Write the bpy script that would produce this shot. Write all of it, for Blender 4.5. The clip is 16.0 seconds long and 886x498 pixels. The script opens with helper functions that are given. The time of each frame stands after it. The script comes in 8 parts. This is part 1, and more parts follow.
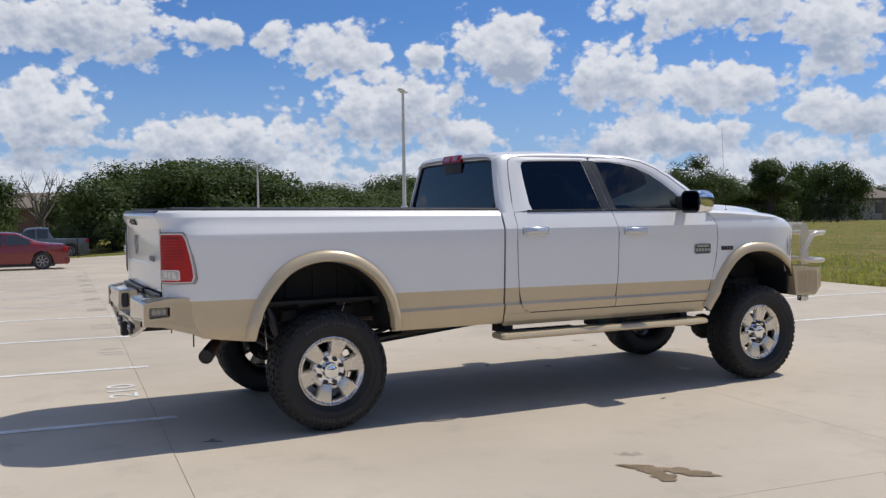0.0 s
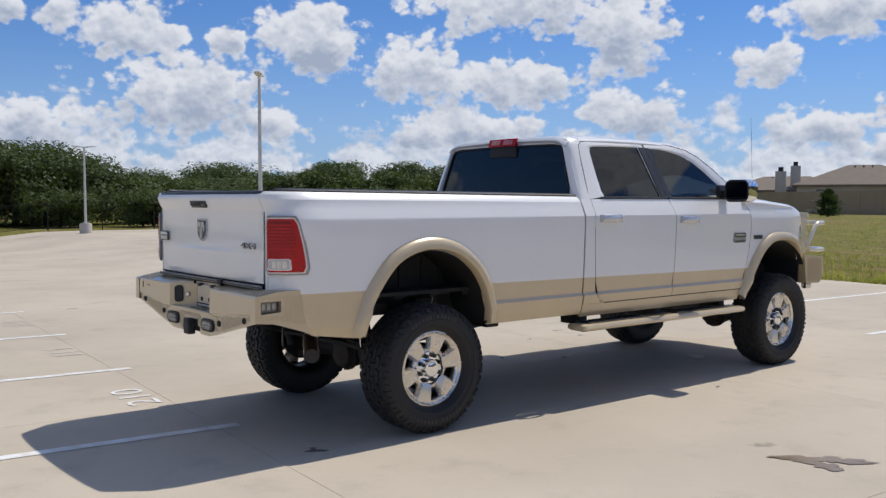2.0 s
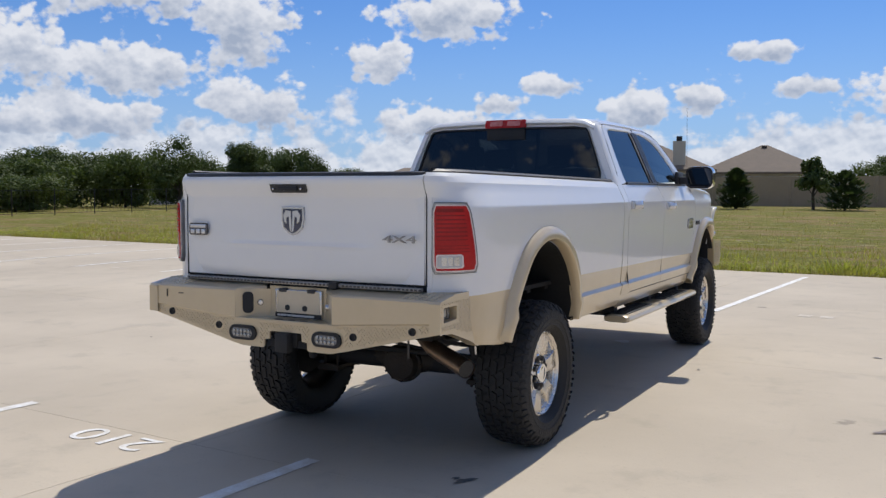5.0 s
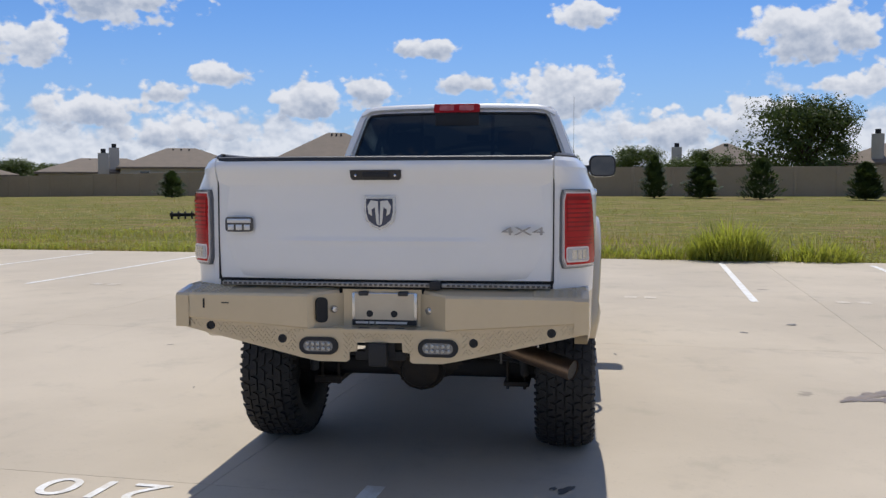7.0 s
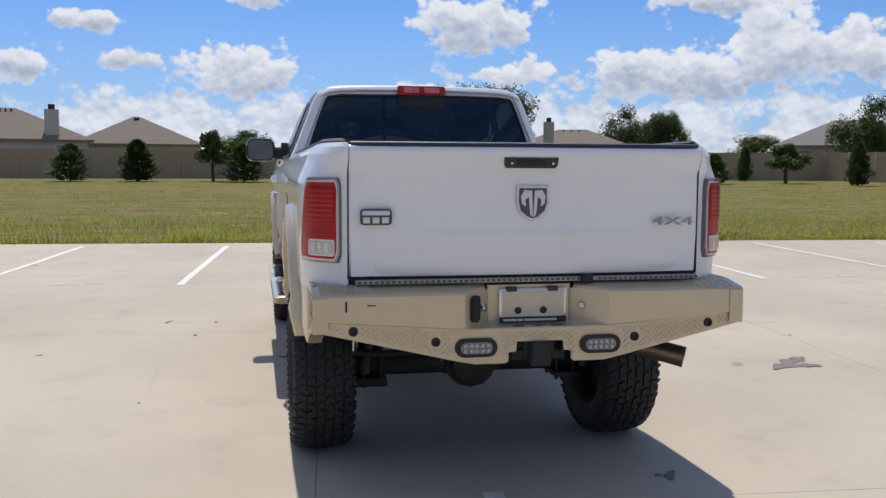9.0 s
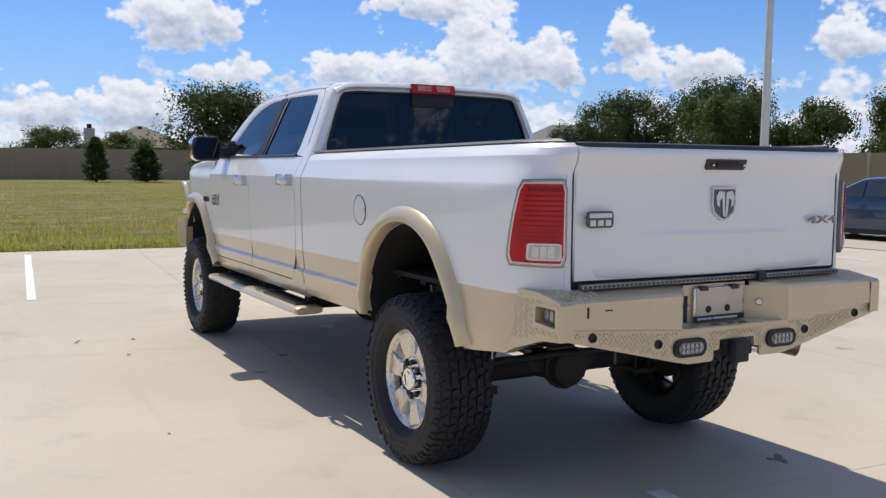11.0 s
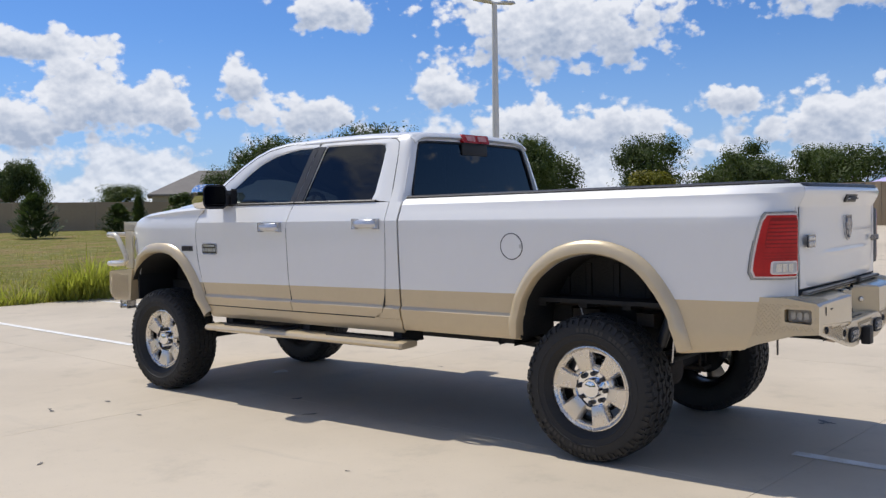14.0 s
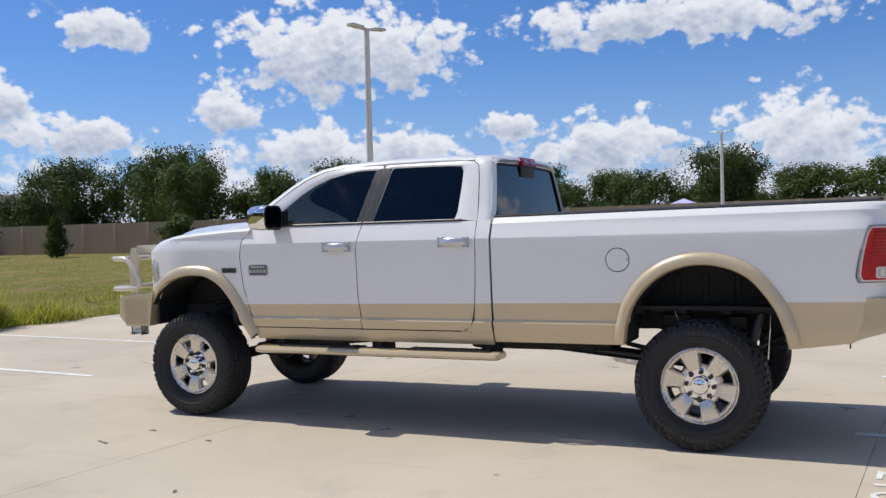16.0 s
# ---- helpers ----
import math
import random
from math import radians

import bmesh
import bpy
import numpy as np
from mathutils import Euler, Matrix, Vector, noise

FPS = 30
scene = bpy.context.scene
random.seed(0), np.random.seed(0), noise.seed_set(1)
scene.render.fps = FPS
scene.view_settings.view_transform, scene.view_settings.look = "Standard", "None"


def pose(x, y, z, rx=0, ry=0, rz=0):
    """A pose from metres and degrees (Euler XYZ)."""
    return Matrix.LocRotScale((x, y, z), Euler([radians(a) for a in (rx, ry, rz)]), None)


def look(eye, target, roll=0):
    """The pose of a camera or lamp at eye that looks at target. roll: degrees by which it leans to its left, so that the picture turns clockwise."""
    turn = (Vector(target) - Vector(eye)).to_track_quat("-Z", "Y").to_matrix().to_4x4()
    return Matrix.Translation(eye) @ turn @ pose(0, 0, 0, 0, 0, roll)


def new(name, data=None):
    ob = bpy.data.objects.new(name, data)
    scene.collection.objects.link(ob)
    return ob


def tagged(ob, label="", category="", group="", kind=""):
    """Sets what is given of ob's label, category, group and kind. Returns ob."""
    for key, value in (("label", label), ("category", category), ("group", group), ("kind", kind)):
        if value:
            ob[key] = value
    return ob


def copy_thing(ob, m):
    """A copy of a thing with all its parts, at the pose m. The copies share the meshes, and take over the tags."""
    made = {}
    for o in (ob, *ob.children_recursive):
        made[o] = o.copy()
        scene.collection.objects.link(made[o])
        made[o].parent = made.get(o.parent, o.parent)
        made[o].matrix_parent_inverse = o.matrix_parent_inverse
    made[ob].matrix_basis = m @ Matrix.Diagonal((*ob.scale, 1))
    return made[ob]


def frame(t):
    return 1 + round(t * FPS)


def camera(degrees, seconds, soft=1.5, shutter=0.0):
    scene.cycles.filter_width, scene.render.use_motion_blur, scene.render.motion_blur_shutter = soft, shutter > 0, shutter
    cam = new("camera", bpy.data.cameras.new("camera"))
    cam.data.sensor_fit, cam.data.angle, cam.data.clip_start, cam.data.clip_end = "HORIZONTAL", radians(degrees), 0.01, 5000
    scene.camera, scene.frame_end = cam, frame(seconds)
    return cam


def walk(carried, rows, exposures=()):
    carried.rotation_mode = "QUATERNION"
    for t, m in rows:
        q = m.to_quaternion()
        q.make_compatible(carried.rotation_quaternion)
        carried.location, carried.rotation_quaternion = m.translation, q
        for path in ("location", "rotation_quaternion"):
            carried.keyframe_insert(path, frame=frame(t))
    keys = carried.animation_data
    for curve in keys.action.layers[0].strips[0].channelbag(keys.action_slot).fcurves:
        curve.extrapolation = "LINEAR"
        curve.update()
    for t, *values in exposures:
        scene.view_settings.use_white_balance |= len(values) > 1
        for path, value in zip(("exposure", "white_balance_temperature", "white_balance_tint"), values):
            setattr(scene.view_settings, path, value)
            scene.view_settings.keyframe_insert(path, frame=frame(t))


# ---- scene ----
cam = camera(51.2, 16.0, soft=1.4)
PATH = [
    (0, (7.477, -2.332, 1.655), (5.691, -1.436, 1.571), -0.6),
    (0.5, (7.171, -2.753, 1.638), (5.423, -1.785, 1.536), -0.7),
    (1, (6.764, -3.167, 1.646), (5.084, -2.088, 1.54), -0.2),
    (1.5, (6.401, -3.546, 1.65), (4.784, -2.374, 1.548), -0.0),
    (2, (5.929, -3.904, 1.621), (4.372, -2.653, 1.515), 0.1),
    (2.5, (5.494, -4.228, 1.6), (4.005, -2.897, 1.492), 0.4),
    (3, (4.996, -4.553, 1.6), (3.599, -3.126, 1.481), 0.5),
    (3.5, (4.541, -4.759, 1.61), (3.236, -3.248, 1.491), 0.7),
    (4, (4.024, -5.015, 1.606), (2.86, -3.394, 1.477), 0.6),
    (4.2, (3.833, -5.091, 1.603), (2.719, -3.435, 1.468), 0.4),
    (6.3, (1.709, -5.436, 1.544), (1.146, -3.521, 1.424), -0.3),
    (6.5, (1.472, -5.469, 1.576), (0.999, -3.53, 1.439), -0.5),
    (7, (0.913, -5.449, 1.553), (0.624, -3.476, 1.41), -0.1),
    (7.5, (0.42, -5.414, 1.554), (0.303, -3.423, 1.403), 0.2),
    (8, (-0.14, -5.358, 1.576), (-0.043, -3.367, 1.414), 0.6),
    (8.5, (-0.616, -5.232, 1.58), (-0.387, -3.252, 1.415), 0.6),
    (9, (-1.19, -5.124, 1.576), (-0.792, -3.173, 1.396), 0.3),
    (9.2, (-1.382, -5.086, 1.591), (-0.923, -3.148, 1.404), 0.0),
    (11.3, (-3.421, -4.128, 1.556), (-2.362, -2.439, 1.396), 0.1),
    (11.5, (-3.636, -4.045, 1.551), (-2.513, -2.397, 1.401), -0.3),
    (12, (-4.106, -3.814, 1.559), (-2.887, -2.235, 1.421), -0.6),
    (12.5, (-4.573, -3.555, 1.57), (-3.256, -2.054, 1.451), -0.8),
    (13, (-5.069, -3.348, 1.58), (-3.665, -1.928, 1.48), -0.9),
    (13.5, (-5.474, -3.056, 1.562), (-4.003, -1.704, 1.474), -1.0),
    (14, (-5.897, -2.753, 1.564), (-4.323, -1.521, 1.48), -1.1),
    (14.5, (-6.297, -2.419, 1.589), (-4.657, -1.277, 1.5), -1.3),
    (15, (-6.623, -1.993, 1.596), (-4.918, -0.948, 1.531), -1.7),
    (15.5, (-7.0, -1.579, 1.588), (-5.225, -0.659, 1.544), -1.6),
    (16, (-7.335, -1.086, 1.578), (-5.522, -0.242, 1.534), -1.7),
]
walk(cam, [(t, look(eye, target, roll)) for t, eye, target, roll in PATH], [(0, -0.10), (3.5, -0.04), (7, -0.02), (9, 0.03), (11.5, 0.18), (12.5, 0.14), (16, 0.07)])

# ---------------------------------------------------------------- sky, sun
def nodes_of(tree):
    nt = tree.node_tree
    return nt, nt.nodes, nt.links


def math_node(nt, op, a, b=None, c=None, clamp=False):
    n = nt.nodes.new("ShaderNodeMath")
    n.operation, n.use_clamp = op, clamp
    for i, v in enumerate((a, b, c)):
        if v is None:
            continue
        if isinstance(v, (int, float)):
            n.inputs[i].default_value = v
        else:
            nt.links.new(v, n.inputs[i])
    return n.outputs[0]


def vec_node(nt, op, a, b=None):
    n = nt.nodes.new("ShaderNodeVectorMath")
    n.operation = op
    for i, v in enumerate((a, b)):
        if v is None:
            continue
        if isinstance(v, (tuple, list)):
            n.inputs[i].default_value = v
        else:
            nt.links.new(v, n.inputs[i])
    return n.outputs["Value"] if op == "LENGTH" else n.outputs[0]


def smooth_step(nt, v, lo, hi, out0=0.0, out1=1.0):
    n = nt.nodes.new("ShaderNodeMapRange")
    n.interpolation_type = "SMOOTHSTEP"
    nt.links.new(v, n.inputs[0])
    for i, x in zip((1, 2, 3, 4), (lo, hi, out0, out1)):
        n.inputs[i].default_value = x
    return n.outputs[0]


def noise_node(nt, vec, scale, detail=4.0, rough=0.55, dist=0.0):
    n = nt.nodes.new("ShaderNodeTexNoise")
    nt.links.new(vec, n.inputs["Vector"])
    n.inputs["Scale"].default_value, n.inputs["Detail"].default_value = scale, detail
    n.inputs["Roughness"].default_value, n.inputs["Distortion"].default_value = rough, dist
    return n.outputs["Fac"]


def mix_color(nt, fac, a, b, mode="MIX"):
    n = nt.nodes.new("ShaderNodeMix")
    n.data_type, n.blend_type = "RGBA", mode
    for i, v in ((0, fac), (6, a), (7, b)):
        if isinstance(v, (int, float)):
            n.inputs[i].default_value = v
        elif isinstance(v, tuple):
            n.inputs[i].default_value = (*v, 1)
        else:
            nt.links.new(v, n.inputs[i])
    return n.outputs[2]


def puff_node(nt, vec, scale):
    """Distance to the nearest of many rounded heads, 0 in their middle."""
    n = nt.nodes.new("ShaderNodeTexVoronoi")
    n.feature, n.voronoi_dimensions = "SMOOTH_F1", "2D"
    n.inputs["Scale"].default_value, n.inputs["Smoothness"].default_value = scale, 0.35
    n.inputs["Detail"].default_value, n.inputs["Roughness"].default_value = 1.0, 0.5
    nt.links.new(vec, n.inputs["Vector"])
    return n.outputs["Distance"]


def vec_up(nt, z):
    """The height of a direction, kept off zero, in all three channels."""
    n = nt.nodes.new("ShaderNodeCombineXYZ")
    v = math_node(nt, "MAXIMUM", z, 0.12)
    for k in range(3):
        nt.links.new(v, n.inputs[k])
    return n.outputs[0]


SUN_AZ, SUN_EL = -2.0, 58.4      # degrees from straight ahead towards the right; height
# cumulus clouds: azimuth from ahead (right positive), height, half width, half height, in degrees
CLOUDS_LEFT = [(-86.9, 5.4, 3.0, 2.5), (-84.7, 10.8, 5.8, 1.9), (-77, 4.1, 4.6, 1.6), (-76.5, 10.6, 1.1, 0.7), (-73.5, 10.3, 1.2, 0.9), (-69.5, 9.7, 3.0, 1.4),
               (-66.7, 6.4, 4.0, 2.3), (-64.5, 9.4, 1.3, 0.7), (-61.2, 4.6, 1.9, 0.9), (-59.4, 9.7, 3.0, 1.9), (-53.1, 7.8, 2.5, 1.9), (-49.6, 4.2, 4.6, 1.2),
               (-47.6, 7.0, 4.2, 1.4), (-46.8, 11.6, 5.3, 1.4), (-40.5, 10, 2.8, 2.5), (-39.9, 5.2, 2.8, 1.4), (-32, 7.8, 1.9, 1.1), (-29.3, 4.2, 2.8, 1.0),
               (-27.8, 10.7, 3.5, 1.4), (-24.7, 5.4, 1.6, 0.5), (-24.5, 3.0, 2.6, 0.9), (-22, 6.5, 1.8, 0.6), (-16.4, 5.0, 1.8, 1.4), (-12.8, 5.5, 1.5, 0.7)]
CLOUDS_RIGHT = [(-9.5, 8.1, 1.6, 0.6), (-7.1, 6.0, 1.6, 0.5), (-1, 5.5, 3.2, 1.4), (0.3, 9.9, 1.6, 0.7), (5.4, 3.0, 2.6, 1.0), (10.8, 3.4, 3.5, 1.3), (13.4, 8.6, 3.2, 1.6),
                (16, 5.5, 2.0, 0.7), (23, 5.6, 2.8, 1.4), (27.2, 5.5, 2.6, 1.6), (28.7, 9.6, 4.0, 0.8), (31, 7, 2.5, 2.3), (34.9, 6.5, 2.5, 1.8), (39.9, 8.1, 1.1, 1.1),
                (43.5, 5.9, 3.4, 1.0), (45.4, 11.9, 2.6, 0.9), (52.4, 7.4, 1.8, 1.1), (57.2, 5.1, 2.6, 1.6), (59.2, 10.9, 6.3, 2.4), (61.7, 4.6, 4.4, 1.4),
                (69.4, 6.1, 1.6, 0.8), (75.2, 4.7, 4.2, 1.8), (79.7, 12, 8.0, 1.3), (86.3, 4.5, 3.5, 2.6)]


def build_sky():
    w = bpy.data.worlds.new("sky")
    scene.world = w
    w.use_nodes = True
    nt = w.node_tree
    sky = nt.nodes.new("ShaderNodeTexSky")
    sky.sky_type, sky.sun_disc = "NISHITA", False
    sky.sun_elevation, sky.sun_rotation = radians(SUN_EL), radians(SUN_AZ)
    sky.air_density, sky.dust_density, sky.ozone_density = 1.0, 0.25, 3.0
    co = nt.nodes.new("ShaderNodeTexCoord").outputs["Generated"]
    sep = nt.nodes.new("ShaderNodeSeparateXYZ")
    nt.links.new(co, sep.inputs[0])
    az = math_node(nt, "MULTIPLY", math_node(nt, "ARCTAN2", sep.outputs[0], sep.outputs[1]), 180 / math.pi)
    el = math_node(nt, "MULTIPLY", math_node(nt, "ARCSINE", sep.outputs[2]), 180 / math.pi)
    comb = nt.nodes.new("ShaderNodeCombineXYZ")
    nt.links.new(az, comb.inputs[0])
    nt.links.new(math_node(nt, "MULTIPLY", el, 1.25), comb.inputs[1])
    p = comb.outputs[0]
    # ragged, billowing edges: rounded heads at three sizes over a slow drift
    big = noise_node(nt, p, 0.42, 6.0, 0.60)
    heads = puff_node(nt, p, 0.62)
    small = puff_node(nt, vec_node(nt, "ADD", p, (3.7, 1.9, 0)), 1.55)
    wisp = noise_node(nt, p, 2.4, 5.0, 0.62)
    ragged = math_node(nt, "ADD", math_node(nt, "MULTIPLY", math_node(nt, "SUBTRACT", big, 0.5), 1.9), math_node(nt, "MULTIPLY", math_node(nt, "SUBTRACT", heads, 0.62), 0.72))
    ragged = math_node(nt, "ADD", ragged, math_node(nt, "MULTIPLY", math_node(nt, "SUBTRACT", small, 0.60), 0.30))
    ragged = math_node(nt, "ADD", ragged, math_node(nt, "MULTIPLY", math_node(nt, "SUBTRACT", wisp, 0.5), 0.38))
    near = None
    flat = nt.nodes.new("ShaderNodeCombineXYZ")
    nt.links.new(az, flat.inputs[0])
    nt.links.new(el, flat.inputs[1])
    for a, e, cw, chh in CLOUDS_LEFT + CLOUDS_RIGHT:
        d = vec_node(nt, "LENGTH", vec_node(nt, "MULTIPLY", vec_node(nt, "SUBTRACT", flat.outputs[0], (a, e, 0)), (0.92 / cw, 0.92 / chh, 0)))
        rise = math_node(nt, "DIVIDE", math_node(nt, "SUBTRACT", el, e), chh)
        weight = math_node(nt, "DIVIDE", 1.0, math_node(nt, "ADD", math_node(nt, "POWER", d, 4.0), 0.04))
        if near is None:
            near, total, summed = d, weight, math_node(nt, "MULTIPLY", weight, rise)
        else:
            near = math_node(nt, "MINIMUM", near, d)
            total = math_node(nt, "ADD", total, weight)
            summed = math_node(nt, "MULTIPLY_ADD", weight, rise, summed)
    height = math_node(nt, "DIVIDE", summed, total)
    dens = math_node(nt, "ADD", near, ragged)
    shaped = smooth_step(nt, dens, 1.20, 0.80)
    # loose field: heaps towards the horizon, scattered above
    loose = math_node(nt, "ADD", math_node(nt, "MULTIPLY", math_node(nt, "SUBTRACT", noise_node(nt, p, 0.20, 7.0, 0.58), 0.5), 2.2), math_node(nt, "MULTIPLY", math_node(nt, "SUBTRACT", 0.1, ragged), 0.40))
    bias = math_node(nt, "ADD", smooth_step(nt, el, 1.0, 8.0, 0.44, -0.40), smooth_step(nt, math_node(nt, "ABSOLUTE", az), 92, 114, 0.0, 0.20))
    field = smooth_step(nt, math_node(nt, "ADD", loose, bias), 0.04, 0.34)
    # fair-weather heaps overhead, seen from below
    flat_dir = vec_node(nt, "DIVIDE", co, vec_up(nt, sep.outputs[2]))
    over = math_node(nt, "ADD", noise_node(nt, flat_dir, 1.9, 8.0, 0.56), math_node(nt, "MULTIPLY", math_node(nt, "SUBTRACT", 0.42, puff_node(nt, flat_dir, 5.0)), 0.10))
    deck = math_node(nt, "MULTIPLY", smooth_step(nt, over, 0.47, 0.56), smooth_step(nt, el, 14.0, 21.0))
    cover = math_node(nt, "MAXIMUM", math_node(nt, "MAXIMUM", shaped, math_node(nt, "MULTIPLY", field, 0.90)), deck)
    # relief: light from above, grey underneath
    off = vec_node(nt, "ADD", p, (0.18, 0.70, 0))
    relief = math_node(nt, "SUBTRACT", puff_node(nt, off, 0.62), heads)
    off2 = vec_node(nt, "ADD", p, (3.78, 2.2, 0))
    crisp = math_node(nt, "SUBTRACT", puff_node(nt, off2, 1.55), small)
    mottle = math_node(nt, "SUBTRACT", noise_node(nt, p, 0.55, 5.0, 0.6), 0.5)
    lum = math_node(nt, "ADD", math_node(nt, "ADD", math_node(nt, "MULTIPLY", relief, 0.42), math_node(nt, "MULTIPLY", crisp, 0.30)), math_node(nt, "ADD", math_node(nt, "MULTIPLY", mottle, 1.3), 0.58))
    core = smooth_step(nt, dens, 0.1, 1.1, -0.10, 0.20)
    lum = math_node(nt, "ADD", lum, core, clamp=True)
    billow = smooth_step(nt, math_node(nt, "ADD", height, math_node(nt, "MULTIPLY", ragged, 0.5)), -0.9, 0.6, -0.46, 0.24)
    lum = math_node(nt, "ADD", lum, math_node(nt, "MULTIPLY", billow, shaped), clamp=True)
    lum = math_node(nt, "MULTIPLY", lum, smooth_step(nt, el, 14.0, 24.0, 1.0, 0.82))
    cloud = mix_color(nt, lum, (4.4, 5.2, 6.8), (9.2, 9.5, 10.3))
    tint = mix_color(nt, 1.0, sky.outputs[0], SKY_TINT, "MULTIPLY")
    horizon = smooth_step(nt, el, -0.5, 12.0, 0.55, 0.0)
    tint = mix_color(nt, horizon, tint, (4.6, 6.3, 9.8))
    both = mix_color(nt, cover, tint, cloud)
    bg = nt.nodes["Background"]
    nt.links.new(both, bg.inputs[0])
    bg.inputs[1].default_value = SKY_STRENGTH
    sun = new("sun", bpy.data.lights.new("sun", "SUN"))
    sun.data.energy, sun.data.angle, sun.data.color = SUN_POWER, radians(0.55), (1.0, 0.95, 0.87)
    a, e = radians(SUN_AZ), radians(SUN_EL)
    way = Vector((math.sin(a) * math.cos(e), math.cos(a) * math.cos(e), math.sin(e)))
    sun.matrix_basis = look(way * 60, (0, 0, 0))


SKY_TINT, SKY_STRENGTH, SUN_POWER = (0.54, 0.82, 1.27), 0.083, 3.6
build_sky()


# ---------------------------------------------------------------- materials
def surface(name, col, rough=0.5, metal=0.0, coat=0.0, col2=None, scale=4.0, mix=0.5, bump=0.0, bump_scale=60.0, rough_var=0.0, spec=0.5, island=0.0):
    """A painted, cast or worn surface with variation at two scales."""
    m = bpy.data.materials.new(name)
    m.use_nodes = True
    nt = m.node_tree
    b = nt.nodes["Principled BSDF"]
    b.inputs["Roughness"].default_value, b.inputs["Metallic"].default_value = rough, metal
    b.inputs["Coat Weight"].default_value, b.inputs["Coat Roughness"].default_value = coat, 0.03
    b.inputs["Specular IOR Level"].default_value = spec
    b.inputs["Base Color"].default_value = (*col, 1)
    co = nt.nodes.new("ShaderNodeTexCoord").outputs["Object"]
    if col2:
        n1 = noise_node(nt, co, scale, 6.0, 0.6)
        n2 = noise_node(nt, co, scale * 9, 3.0, 0.6)
        f = math_node(nt, "ADD", math_node(nt, "MULTIPLY", n1, 0.7), math_node(nt, "MULTIPLY", n2, 0.3))
        f = smooth_step(nt, f, 0.5 - mix * 0.4, 0.5 + mix * 0.4)
        c = mix_color(nt, f, col, col2)
        if island:
            g = nt.nodes.new("ShaderNodeNewGeometry").outputs["Random Per Island"]
            c = mix_color(nt, math_node(nt, "MULTIPLY", g, island), c, tuple(x * 0.45 for x in col2))
        nt.links.new(c, b.inputs["Base Color"])
        if rough_var:
            nt.links.new(math_node(nt, "ADD", math_node(nt, "MULTIPLY", n1, rough_var), rough - rough_var / 2, clamp=True), b.inputs["Roughness"])
    if bump:
        bn = nt.nodes.new("ShaderNodeBump")
        bn.inputs["Strength"].default_value, bn.inputs["Distance"].default_value = bump, 0.01
        nt.links.new(noise_node(nt, co, bump_scale, 4.0, 0.6), bn.inputs["Height"])
        nt.links.new(bn.outputs[0], b.inputs["Normal"])
    return m


def pane(name, col, through_amount, rough=0.0):
    """Tinted glass: a dark see-through sheet with a clear gloss."""
    m = bpy.data.materials.new(name)
    m.use_nodes = True
    nt = m.node_tree
    out = nt.nodes["Material Output"]
    nt.nodes.remove(nt.nodes["Principled BSDF"])
    tr = nt.nodes.new("ShaderNodeBsdfTransparent")
    tr.inputs[0].default_value = (*[c * through_amount for c in col], 1)
    gl = nt.nodes.new("ShaderNodeBsdfGlossy")
    gl.inputs["Roughness"].default_value = rough
    gl.inputs["Color"].default_value = (0.95, 0.95, 0.95, 1)
    fr = nt.nodes.new("ShaderNodeFresnel")
    fr.inputs[0].default_value = 1.54
    mx = nt.nodes.new("ShaderNodeMixShader")
    nt.links.new(fr.outputs[0], mx.inputs[0])
    nt.links.new(tr.outputs[0], mx.inputs[1])
    nt.links.new(gl.outputs[0], mx.inputs[2])
    nt.links.new(mx.outputs[0], out.inputs[0])
    return m


WHITE = surface("white_paint", (0.81, 0.805, 0.785), 0.32, 0.0, 0.75, (0.775, 0.77, 0.75), 1.3, 0.9, 0.012, 900, 0.08)
TAN = surface("tan_paint", (0.63, 0.505, 0.32), 0.32, 0.16, 0.9, (0.565, 0.45, 0.28), 2.6, 0.9, 0.04, 420, 0.16)
TINT = pane("tinted_glass", (0.55, 0.75, 1.0), 0.07)
PRIVACY = pane("privacy_glass", (0.6, 0.8, 1.0), 0.028)
WIND_GLASS = pane("windscreen_glass", (0.9, 1.0, 0.95), 0.72)
BLACK_TRIM = surface("black_plastic", (0.018, 0.018, 0.02), 0.42, 0, 0, (0.03, 0.03, 0.032), 6, 0.8, 0.15, 700, 0.2)
# rubber and seals; in holes and gaps the black stands for shade
GAP = surface("black_rubber_and_shade", (0.010, 0.010, 0.011), 0.6, 0, 0, (0.016, 0.016, 0.017), 8, 0.8, 0.1, 300)
UNDER = surface("undercoat", (0.009, 0.009, 0.009), 0.75, 0, 0, (0.020, 0.018, 0.016), 5, 0.7, 0.4, 60, 0.2)
DIFF = surface("rusty_casting", (0.030, 0.025, 0.020), 0.7, 0.2, 0, (0.055, 0.040, 0.028), 7, 0.7, 0.5, 50, 0.2)
DARK_STEEL = surface("dark_steel", (0.10, 0.10, 0.105), 0.4, 0.9, 0, (0.06, 0.055, 0.05), 9, 0.8, 0.1, 200, 0.2)
EXHAUST = surface("browned_steel", (0.27, 0.19, 0.13), 0.38, 0.85, 0, (0.16, 0.11, 0.08), 6, 0.7, 0.15, 120, 0.25)
RUBBER = surface("tyre_rubber", (0.012, 0.012, 0.0125), 0.68, 0, 0, (0.024, 0.0225, 0.0205), 9, 0.7, 0.25, 220, 0.2)
SIDEWALL = surface("dusty_rubber", (0.035, 0.032, 0.028), 0.7, 0, 0, (0.05, 0.045, 0.038), 9, 0.7, 0.2, 220)
